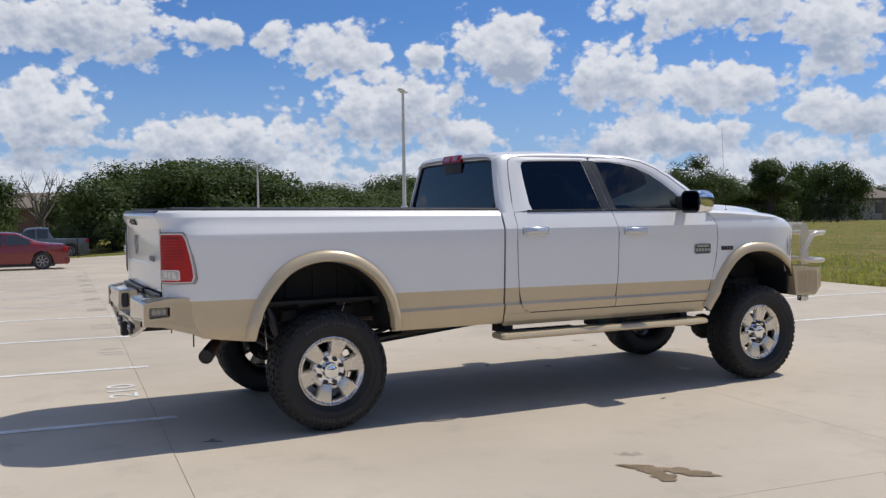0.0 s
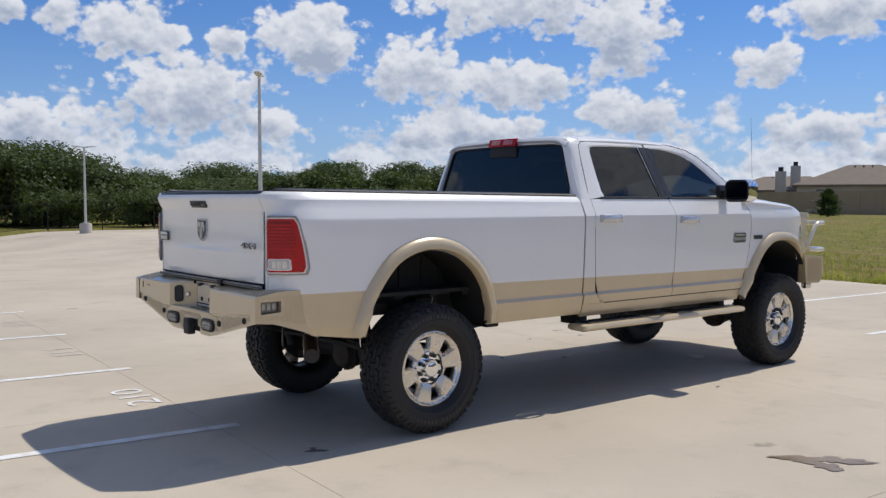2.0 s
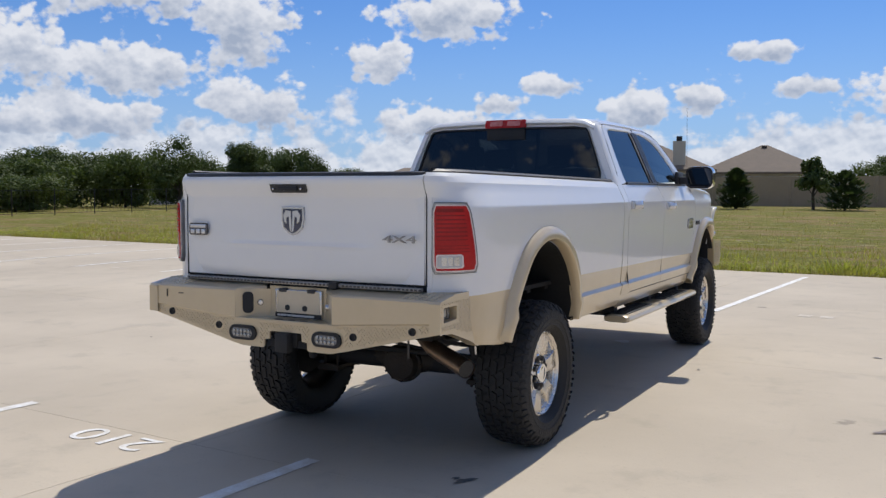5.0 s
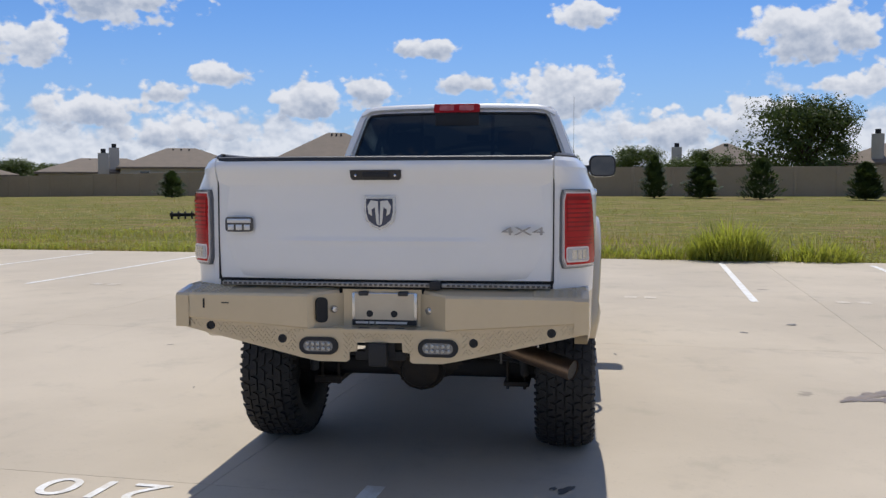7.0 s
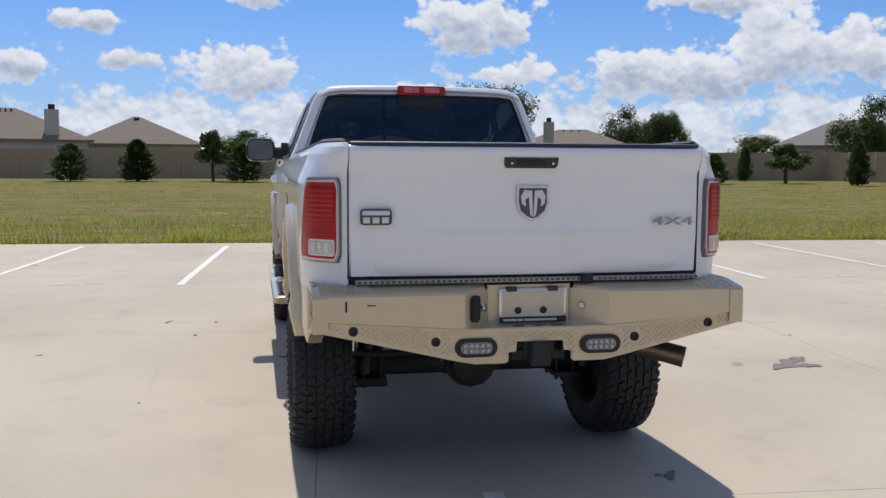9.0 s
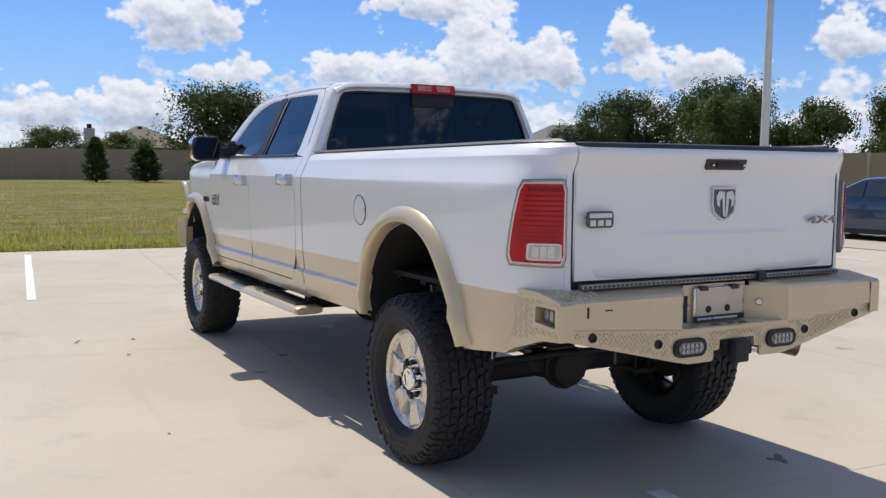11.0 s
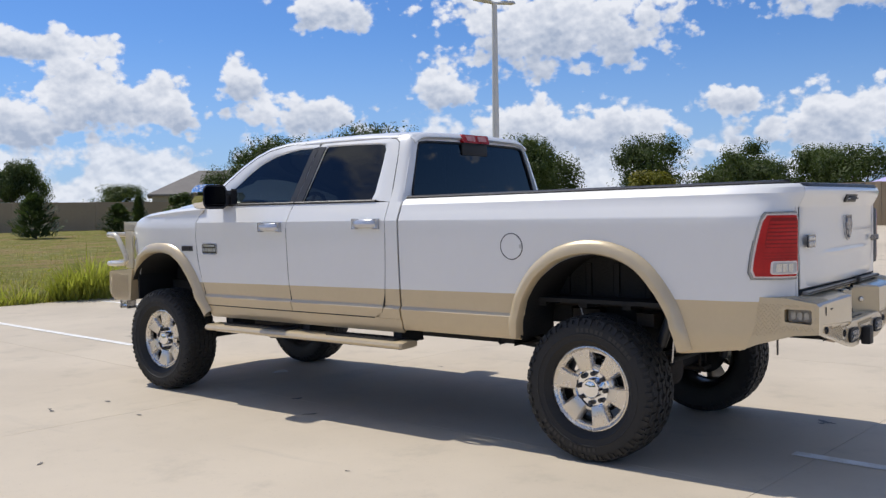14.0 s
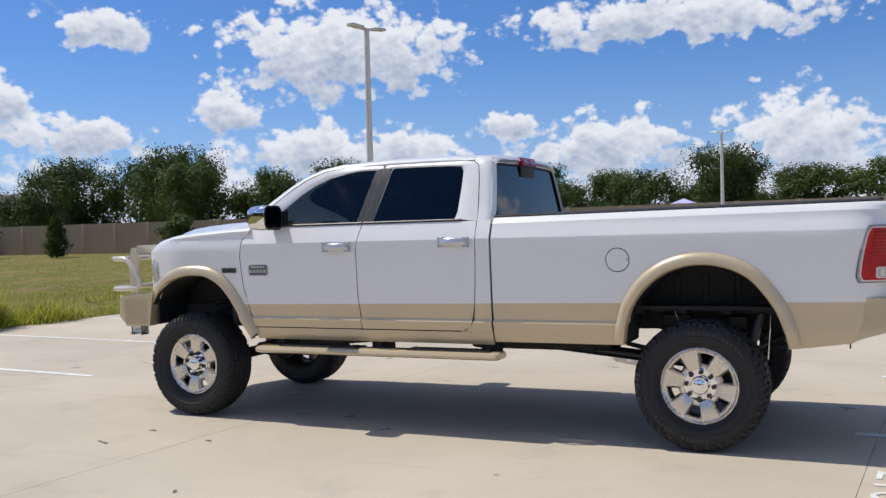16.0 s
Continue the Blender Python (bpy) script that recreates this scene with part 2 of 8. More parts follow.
CHROME = surface("chrome", (0.86, 0.87, 0.88), 0.05, 1.0, 0, (0.80, 0.80, 0.81), 12, 0.8, 0, 1, 0.05)
# beige in the base colour stands for sunlit concrete mirrored in the polished wheels
POLISHED = surface("ground_tinted_alloy", (0.76, 0.715, 0.645), 0.27, 0.90, 0.0, (0.66, 0.62, 0.56), 7, 0.8, 0.0, 300, 0.12)
ALLOY = surface("dull_alloy", (0.42, 0.41, 0.40), 0.42, 0.9, 0, (0.25, 0.23, 0.21), 10, 0.8, 0.05, 200, 0.2)
CHROME_DULL = surface("satin_chrome", (0.66, 0.66, 0.66), 0.22, 1.0, 0, (0.5, 0.49, 0.48), 14, 0.8, 0.03, 300, 0.1)
GUARD = surface("guard_tube_paint", (0.74, 0.68, 0.54), 0.26, 0.15, 0.7, (0.64, 0.57, 0.43), 5, 0.8, 0.03, 300, 0.1)
RED_LENS = surface("red_lens", (0.56, 0.010, 0.011), 0.22, 0, 0.15, (0.34, 0.004, 0.006), 9, 0.8, 0.1, 180, spec=0.3)
RED_DARK = surface("red_lens_panel", (0.20, 0.003, 0.005), 0.25, 0, 0.2, (0.25, 0.004, 0.006), 9, 0.8, spec=0.3)
CLEAR_LENS = surface("clear_lens", (0.58, 0.58, 0.58), 0.12, 0.35, 1.0, (0.42, 0.41, 0.40), 26, 0.7, 0.5, 90)
CLEAR_RED = surface("pinkish_lens", (0.75, 0.20, 0.18), 0.12, 0.2, 1.0, (0.5, 0.08, 0.07), 22, 0.7, 0.3, 90)
BADGE_DARK = surface("badge_enamel", (0.025, 0.026, 0.03), 0.25, 0, 0.7, (0.05, 0.05, 0.055), 20, 0.7)
BEZEL = surface("grey_bezel", (0.40, 0.40, 0.41), 0.20, 0.6, 0.5, (0.30, 0.30, 0.31), 15, 0.7)
BORDER = surface("pale_lamp_border", (0.78, 0.70, 0.68), 0.18, 0.1, 0.8, (0.66, 0.55, 0.53), 20, 0.7)
LED_CUP = surface("led_reflector", (0.40, 0.40, 0.39), 0.2, 0.6, 0.4, (0.28, 0.28, 0.27), 40, 0.7)
LED_GLASS = surface("grey_work_lamp_lens", (0.20, 0.20, 0.20), 0.14, 0.2, 1.0, (0.12, 0.12, 0.12), 30, 0.7, 0.4, 120)
PALE = surface("pale_plastic", (0.62, 0.62, 0.60), 0.35, 0, 0.2, (0.5, 0.5, 0.48), 15, 0.7)
PLATE = surface("cream_panel", (0.66, 0.56, 0.40), 0.5, 0, 0.0, (0.60, 0.50, 0.35), 10, 0.7)
# silver darkened so that the glass looks as if it mirrors something dark
MIRROR = surface("darkened_mirror_silver", (0.07, 0.073, 0.080), 0.01, 1.0)
SEAT = surface("dark_leather", (0.045, 0.036, 0.030), 0.5, 0, 0, (0.03, 0.025, 0.02), 8, 0.7, 0.2, 150)
SHOCK = surface("grey_damper", (0.085, 0.085, 0.085), 0.4, 0.3, 0, (0.05, 0.047, 0.044), 9, 0.7)
SEAL = surface("grey_lamp_seal", (0.12, 0.12, 0.125), 0.5, 0, 0, (0.16, 0.16, 0.165), 12, 0.7)
SILVER = surface("silver_plating", (0.60, 0.61, 0.63), 0.20, 0.55, 0.4, (0.52, 0.53, 0.55), 14, 0.8, 0, 1, 0.08)
BADGE_BLUE = surface("blue_black_enamel", (0.020, 0.028, 0.065), 0.2, 0, 0.8, (0.03, 0.04, 0.08), 20, 0.7)
SMOKED = surface("smoked_lens", (0.10, 0.095, 0.085), 0.12, 0.2, 1.0, (0.22, 0.20, 0.17), 30, 0.6, 0.5, 90)

# ---------------------------------------------------------------- mesh helpers
def part(name, bm, material, parent, label="", smooth=True, sharp=38):
    """Links a bmesh as one mesh object under a thing or a part."""
    bm.normal_update()
    if smooth:
        for f in bm.faces:
            f.smooth = True
        lim = radians(sharp)
        for e in bm.edges:
            if len(e.link_faces) == 2 and e.calc_face_angle(0) > lim:
                e.smooth = False
    me = bpy.data.meshes.new(name)
    bm.to_mesh(me)
    bm.free()
    for m in (material if isinstance(material, (list, tuple)) else [material]):
        me.materials.append(m)
    ob = new(name, me)
    ob.parent = parent
    if label:
        tagged(ob, label=label)
    return ob


def thing(name, place, label, category, group="", kind=""):
    ob = new(name)
    ob.empty_display_size = 0.1
    ob.matrix_basis = place
    return tagged(ob, label, category, group, kind)


def grid(bm, rows, mats=None, flip=False):
    """Quads between rows of points; mats(i, j) gives the material index."""
    vs = [[bm.verts.new(p) for p in r] for r in rows]
    out = []
    for i in range(len(vs) - 1):
        for j in range(len(vs[0]) - 1):
            q = [vs[i][j], vs[i][j + 1], vs[i + 1][j + 1], vs[i + 1][j]]
            if flip:
                q.reverse()
            f = bm.faces.new(q)
            if mats:
                f.material_index = mats(i, j)
            out.append(f)
    return vs, out


def thicken(bm, t):
    """Gives an open sheet depth, inward from its normals."""
    bm.normal_update()
    faces, edges = list(bm.faces), [e for e in bm.edges if len(e.link_faces) == 1]
    twin = {v: bm.verts.new(v.co - v.normal * t) for v in list(bm.verts)}
    for f in faces:
        g = bm.faces.new([twin[v] for v in reversed(f.verts)])
        g.material_index = f.material_index
    for e in edges:
        a, b = e.verts
        f = e.link_faces[0]
        lo = [l for l in f.loops if l.edge == e][0]
        a, b = lo.vert, lo.link_loop_next.vert
        g = bm.faces.new([b, a, twin[a], twin[b]])
        g.material_index = f.material_index


def outward(bm, way):
    """Turns a sheet so that its faces look along way."""
    bm.normal_update()
    s = sum((f.normal * f.calc_area() for f in bm.faces), Vector())
    if s.dot(Vector(way)) < 0:
        bmesh.ops.reverse_faces(bm, faces=bm.faces[:])


def cuboid(bm, x0, x1, y0, y1, z0, z1, m=None, bevel=0.0, mi=0):
    r = bmesh.ops.create_cube(bm, size=1)
    vs = r["verts"]
    for v in vs:
        v.co = Vector(((x0 + x1) / 2 + v.co.x * (x1 - x0), (y0 + y1) / 2 + v.co.y * (y1 - y0), (z0 + z1) / 2 + v.co.z * (z1 - z0)))
    fs = {f for v in vs for f in v.link_faces}
    for f in fs:
        f.material_index = mi
    if bevel:
        es = list({e for v in vs for e in v.link_edges})
        g = bmesh.ops.bevel(bm, geom=es, offset=bevel, segments=2, affect="EDGES", profile=0.6)
        vs = list({v for f in g["faces"] for v in f.verts} | {v for v in vs if v.is_valid})
    if m:
        bmesh.ops.transform(bm, matrix=m, verts=vs)
    return vs


def tube(bm, pts, r, n=10, cap=True):
    """A round bar along a line of points; r one radius or one a point."""
    pts = [Vector(p) for p in pts]
    rings = []
    for i, p in enumerate(pts):
        d = (pts[min(i + 1, len(pts) - 1)] - pts[max(i - 1, 0)]).normalized()
        a = d.orthogonal().normalized() if i == 0 else (rings_a - d * rings_a.dot(d)).normalized()
        rings_a = a
        b = d.cross(a)
        rr = r[i] if isinstance(r, (list, tuple)) else r
        rings.append([bm.verts.new(p + (a * math.cos(k * math.tau / n) + b * math.sin(k * math.tau / n)) * rr) for k in range(n)])
    for u, v in zip(rings, rings[1:]):
        for k in range(n):
            bm.faces.new((u[k], u[(k + 1) % n], v[(k + 1) % n], v[k]))
    if cap:
        bm.faces.new(rings[0][::-1])
        bm.faces.new(rings[-1])


def lathe(bm, prof, n=48, axis="x", mi=0, closed=False):
    """Turns a profile of (along, radius) round an axis."""
    rings = []
    for a, r in prof:
        ring = []
        for k in range(n):
            c, s = math.cos(k * math.tau / n) * r, math.sin(k * math.tau / n) * r
            ring.append(bm.verts.new((a, c, s) if axis == "x" else (c, s, a) if axis == "z" else (c, a, s)))
        rings.append(ring)
    pairs = list(zip(rings, rings[1:])) + ([(rings[-1], rings[0])] if closed else [])
    for u, v in pairs:
        for k in range(n):
            f = bm.faces.new((u[k], u[(k + 1) % n], v[(k + 1) % n], v[k]))
            f.material_index = mi


def prism(bm, outline, to3, depth, mi=0):
    """A flat plate from an outline of (u, v); to3(u, v, d) places it, d from 0 to depth."""
    a = [bm.verts.new(to3(u, v, 0)) for u, v in outline]
    b = [bm.verts.new(to3(u, v, depth)) for u, v in outline]
    fs = [bm.faces.new(a[::-1]), bm.faces.new(b)]
    for i in range(len(a)):
        j = (i + 1) % len(a)
        fs.append(bm.faces.new((a[i], a[j], b[j], b[i])))
    for f in fs:
        f.material_index = mi
    return fs


def curve_at(pts, t):
    """Smooth value through (key, value) pairs."""
    if t <= pts[0][0]:
        return pts[0][1]
    for (a, u), (b, v) in zip(pts, pts[1:]):
        if t <= b:
            k = (t - a) / (b - a)
            return u + (v - u) * k
    return pts[-1][1]


def rounded(u0, u1, v0, v1, r, n=5):
    out = []
    for cu, cv, a0 in ((u1 - r, v1 - r, 0), (u0 + r, v1 - r, 90), (u0 + r, v0 + r, 180), (u1 - r, v0 + r, 270)):
        for k in range(n + 1):
            a = radians(a0 + 90 * k / n)
            out.append((cu + r * math.cos(a), cv + r * math.sin(a)))
    return out


def letters(text, size, depth, m, parent, material, name, label=""):
    cu = bpy.data.curves.new(name, "FONT")
    cu.body, cu.size, cu.extrude, cu.align_x, cu.align_y = text, size, depth, "CENTER", "CENTER"
    tmp = bpy.data.objects.new(name, cu)
    me = bpy.data.meshes.new_from_object(tmp)
    bpy.data.objects.remove(tmp)
    me.materials.clear()
    me.materials.append(material)
    ob = new(name, me)
    ob.matrix_basis = m
    ob.parent = parent
    if label:
        tagged(ob, label=label)
    return ob



# ---------------------------------------------------------------- ground materials
def concrete_material():
    m = bpy.data.materials.new("broom_finished_concrete")
    m.use_nodes = True
    nt = m.node_tree
    b = nt.nodes["Principled BSDF"]
    co = nt.nodes.new("ShaderNodeNewGeometry").outputs["Position"]
    wide = noise_node(nt, co, 0.28, 5.0, 0.6)
    mid = noise_node(nt, co, 1.7, 6.0, 0.65)
    fine = noise_node(nt, co, 38.0, 4.0, 0.6)
    col = mix_color(nt, smooth_step(nt, wide, 0.34, 0.68), (0.47, 0.405, 0.315), (0.56, 0.485, 0.38))
    col = mix_color(nt, math_node(nt, "MULTIPLY", smooth_step(nt, mid, 0.52, 0.72), 0.36), col, (0.32, 0.285, 0.23))
    col = mix_color(nt, math_node(nt, "MULTIPLY", smooth_step(nt, fine, 0.62, 0.72), 0.25), col, (0.29, 0.25, 0.20))
    # scattered small dark spots and scuffs
    vo = nt.nodes.new("ShaderNodeTexVoronoi")
    nt.links.new(co, vo.inputs["Vector"])
    vo.inputs["Scale"].default_value = 0.75
    spot = math_node(nt, "ADD", vo.outputs["Distance"], math_node(nt, "MULTIPLY", noise_node(nt, co, 9.0, 3.0), 0.16))
    pick = nt.nodes.new("ShaderNodeSeparateColor")
    nt.links.new(vo.outputs["Color"], pick.inputs[0])
    some = math_node(nt, "GREATER_THAN", pick.outputs[0], 0.55)
    mask = math_node(nt, "MULTIPLY", math_node(nt, "MULTIPLY", smooth_step(nt, spot, 0.155, 0.115), some), 0.55)
    col = mix_color(nt, mask, col, (0.14, 0.125, 0.11))
    # long tyre smears
    st = nt.nodes.new("ShaderNodeMapping")
    st.inputs["Scale"].default_value = (2.6, 0.28, 1.0)
    st.inputs["Rotation"].default_value = (0, 0, 1.15)
    nt.links.new(co, st.inputs["Vector"])
    smear = math_node(nt, "MULTIPLY", smooth_step(nt, noise_node(nt, st.outputs[0], 1.3, 5.0, 0.65), 0.60, 0.78), 0.22)
    col = mix_color(nt, smear, col, (0.27, 0.25, 0.225))
    rnd = nt.nodes.new("ShaderNodeObjectInfo").outputs["Random"]
    col = mix_color(nt, math_node(nt, "MULTIPLY", rnd, 0.10), col, (0.36, 0.32, 0.27))
    nt.links.new(col, b.inputs["Base Color"])
    b.inputs["Roughness"].default_value = 0.82
    b.inputs["Specular IOR Level"].default_value = 0.25
    bn = nt.nodes.new("ShaderNodeBump")
    bn.inputs["Strength"].default_value, bn.inputs["Distance"].default_value = 0.35, 0.004
    nt.links.new(math_node(nt, "ADD", fine, math_node(nt, "MULTIPLY", mid, 0.6)), bn.inputs["Height"])
    nt.links.new(bn.outputs[0], b.inputs["Normal"])
    return m


def meadow_material():
    m = bpy.data.materials.new("rough_meadow")
    m.use_nodes = True
    nt = m.node_tree
    b = nt.nodes["Principled BSDF"]
    co = nt.nodes.new("ShaderNodeNewGeometry").outputs["Position"]
    st = nt.nodes.new("ShaderNodeMapping")
    st.inputs["Scale"].default_value = (0.35, 1.0, 1.0)
    nt.links.new(co, st.inputs["Vector"])
    wide = noise_node(nt, st.outputs[0], 0.16, 6.0, 0.62)
    mid = noise_node(nt, co, 1.4, 6.0, 0.7)
    fine = noise_node(nt, co, 9.0, 5.0, 0.7)
    col = mix_color(nt, smooth_step(nt, wide, 0.40, 0.62), (0.245, 0.232, 0.046), (0.35, 0.300, 0.080))
    col = mix_color(nt, smooth_step(nt, mid, 0.35, 0.70), (0.172, 0.174, 0.034), col)
    col = mix_color(nt, math_node(nt, "MULTIPLY", smooth_step(nt, math_node(nt, "ADD", math_node(nt, "MULTIPLY", wide, 0.6), math_node(nt, "MULTIPLY", mid, 0.4)), 0.545, 0.62), 0.62), col, (0.30, 0.225, 0.110))
    col = mix_color(nt, math_node(nt, "MULTIPLY", smooth_step(nt, noise_node(nt, st.outputs[0], 3.2, 5.0, 0.7), 0.57, 0.67), 0.8), col, (0.50, 0.43, 0.28))
    col = mix_color(nt, math_node(nt, "MULTIPLY", smooth_step(nt, noise_node(nt, st.outputs[0], 0.75, 5.0, 0.65), 0.51, 0.59), 0.85), col, (0.33, 0.225, 0.110))
    col = mix_color(nt, smooth_step(nt, fine, 0.3, 0.75), mix_color(nt, 0.35, col, (0.04, 0.055, 0.014)), col)
    nt.links.new(col, b.inputs["Base Color"])
    b.inputs["Roughness"].default_value = 0.9
    b.inputs["Specular IOR Level"].default_value = 0.1
    bn = nt.nodes.new("ShaderNodeBump")
    bn.inputs["Strength"].default_value, bn.inputs["Distance"].default_value = 0.9, 0.12
    nt.links.new(math_node(nt, "ADD", fine, mid), bn.inputs["Height"])
    nt.links.new(bn.outputs[0], b.inputs["Normal"])
    return m


CONCRETE, MEADOW = concrete_material(), meadow_material()
LINE_PAINT = surface("worn_white_paint", (0.84, 0.84, 0.82), 0.6, 0, 0, (0.66, 0.62, 0.55), 7, 0.3, 0.2, 120)
FAINT_PAINT = surface("faded_white_paint", (0.58, 0.52, 0.43), 0.7, 0, 0, (0.51, 0.44, 0.345), 9, 0.2)
DAMP = surface("damp_stain", (0.21, 0.150, 0.088), 0.34, 0, 0, (0.28, 0.205, 0.125), 5, 0.6, rough_var=0.2)
SCUFF = surface("grey_scuff", (0.35, 0.31, 0.25), 0.7, 0, 0, (0.42, 0.365, 0.285), 9, 0.6)
GREASE = surface("grease_spot", (0.10, 0.09, 0.08), 0.6, 0, 0, (0.16, 0.145, 0.125), 12, 0.6)
PRECAST = surface("precast_wall", (0.315, 0.240, 0.155), 0.85, 0, 0, (0.37, 0.285, 0.185), 0.5, 0.7, 0.3, 12, 0)
POLE_PAINT = surface("pale_pole_paint", (0.62, 0.61, 0.57), 0.45, 0.1, 0, (0.52, 0.51, 0.47), 3, 0.7)
BASE_CONC = surface("pole_base_concrete", (0.52, 0.48, 0.42), 0.85, 0, 0, (0.42, 0.38, 0.33), 4, 0.7, 0.3, 40)
BARK = surface("bark", (0.085, 0.068, 0.050), 0.9, 0, 0, (0.045, 0.037, 0.028), 6, 0.7, 0.6, 20)
DEADWOOD = surface("grey_deadwood", (0.20, 0.17, 0.14), 0.9, 0, 0, (0.12, 0.10, 0.08), 6, 0.7)


def leaf_material(name, a, b2, shine=0.30):
    """Thin leaves: part of the light comes through from behind."""
    m = surface(name, a, 0.6, 0, 0, b2, 0.6, 0.8, island=0.45, spec=0.25)
    nt = m.node_tree
    b = nt.nodes["Principled BSDF"]
    tl = nt.nodes.new("ShaderNodeBsdfTranslucent")
    src = b.inputs["Base Color"].links[0].from_socket
    nt.links.new(mix_color(nt, 1.0, src, (1.25, 1.3, 0.8), "MULTIPLY"), tl.inputs[0])
    mx = nt.nodes.new("ShaderNodeMixShader")
    mx.inputs[0].default_value = shine
    nt.links.new(b.outputs[0], mx.inputs[1])
    nt.links.new(tl.outputs[0], mx.inputs[2])
    nt.links.new(mx.outputs[0], nt.nodes["Material Output"].inputs[0])
    return m


LEAF_DARK = leaf_material("oak_leaves", (0.056, 0.086, 0.026), (0.094, 0.126, 0.038))
LEAF_MID = leaf_material("elm_leaves", (0.068, 0.104, 0.026), (0.104, 0.136, 0.036))
LEAF_CEDAR = leaf_material("juniper_needles", (0.050, 0.080, 0.030), (0.085, 0.118, 0.044))
LEAF_YELLOW = leaf_material("yellow_leaves", (0.26, 0.22, 0.03), (0.18, 0.19, 0.03))
BLADE = leaf_material("grass_blades", (0.235, 0.225, 0.044), (0.38, 0.315, 0.10), 0.45)
BLADE_BRIGHT = leaf_material("tall_grass", (0.30, 0.335, 0.055), (0.42, 0.41, 0.095), 0.5)
STRAW = leaf_material("dry_seed_heads", (0.50, 0.42, 0.24), (0.42, 0.36, 0.18), 0.5)
ROOF_BROWN = surface("asphalt_shingles", (0.215, 0.170, 0.130), 0.9, 0, 0, (0.165, 0.135, 0.105), 1.2, 0.8, 0.5, 14)
ROOF_GREY = surface("grey_shingles", (0.23, 0.21, 0.19), 0.9, 0, 0, (0.18, 0.165, 0.15), 1.2, 0.8, 0.5, 14)
STUCCO = surface("beige_siding", (0.52, 0.48, 0.41), 0.85, 0, 0, (0.45, 0.41, 0.35), 1.0, 0.8, 0.2, 20)
BRICK_RED = surface("red_brown_brick", (0.23, 0.125, 0.085), 0.85, 0, 0, (0.17, 0.095, 0.07), 5, 0.8, 0.3, 30)
HOUSE_TRIM = surface("white_trim", (0.62, 0.60, 0.56), 0.6, 0, 0, (0.55, 0.53, 0.49), 3, 0.8)
HOUSE_GLASS = surface("dark_house_glass", (0.03, 0.035, 0.04), 0.08, 0, 0.5, (0.05, 0.055, 0.06), 2, 0.8)
CAR_RED = surface("dark_red_paint", (0.20, 0.012, 0.014), 0.3, 0.2, 1.0, (0.17, 0.010, 0.012), 2, 0.8)
CAR_GREY = surface("slate_grey_paint", (0.12, 0.135, 0.155), 0.35, 0.3, 1.0, (0.10, 0.115, 0.13), 2, 0.8)
CAR_BLACK = surface("black_car_paint", (0.006, 0.007, 0.010), 0.28, 0.1, 1.0, (0.010, 0.011, 0.015), 3, 0.6)
CAR_LIME = surface("lime_car_paint", (0.34, 0.62, 0.04), 0.3, 0.1, 1.0, (0.29, 0.55, 0.035), 3, 0.6)
CAR_BLUE = surface("deep_blue_paint", (0.028, 0.060, 0.115), 0.3, 0.3, 1.0, (0.022, 0.05, 0.10), 2, 0.8)
FENCE_BLACK = surface("black_fence_wire", (0.015, 0.015, 0.016), 0.5, 0.2, 0, (0.025, 0.024, 0.023), 5, 0.8)
TENT = surface("lilac_canvas", (0.42, 0.36, 0.66), 0.7, 0, 0, (0.55, 0.52, 0.74), 2, 0.7)


# ---------------------------------------------------------------- lie of the land
def ease(a, b, v):
    k = min(1.0, max(0.0, (v - a) / (b - a)))
    return k * k * (3 - 2 * k)


def ground_z(x, y):
    """Level lot that falls away on the passenger's side, slight rise over the meadow."""
    f = ease(13, 60, y)
    z = f * (0.55 - 0.00010 * min(0, x) ** 2) + 0.42 * ease(18, 45, x) * (1 - f)
    z -= 0.0195 * max(0, -x - 9) * (1 - 0.95 * ease(3, 11, y)) if x > -60 else 0.0195 * 51 * (1 - 0.95 * ease(3, 11, y))
    return max(z, -3.0) + 0.012


TURN = radians(-4.3)                      # the stalls lie turned against the truck
CT, ST = math.cos(TURN), math.sin(TURN)


def lot(u, v):
    """Lot coordinates (across, along the stalls) to the world."""
    return u * CT - v * ST, u * ST + v * CT


def build_ground():
    bm = bmesh.new()
    xs = sorted(set([-2500, -1200, -600, -300, -200, -150, -120] + list(range(-100, 101, 5)) + [120, 150, 200, 300, 600, 1200, 2500]))
    ys = sorted(set([-2500, -1200, -600, -300, -150, -100] + list(range(-70, 131, 5)) + [150, 200, 300, 600, 1200, 2500]))
    rows = [[(x, y, ground_z(x, y) - 0.035 - (0.0 if y > 15 else 0.02)) for x in xs] for y in ys]
    grid(bm, rows)
    outward(bm, (0, 0, 1))
    tagged(part("ground", bm, MEADOW, None), "rough green and straw-coloured meadow", "ground", kind="structure")


EDGE = 13.55                              # far edge of the concrete, in lot coordinates
V_JOINTS = [-24.35, -19.7, -15.05, -10.4, -5.75, -1.10, 3.55, 8.20, EDGE]
U_JOINTS = [-0.86 + 4.3 * k for k in range(-9, 10)]


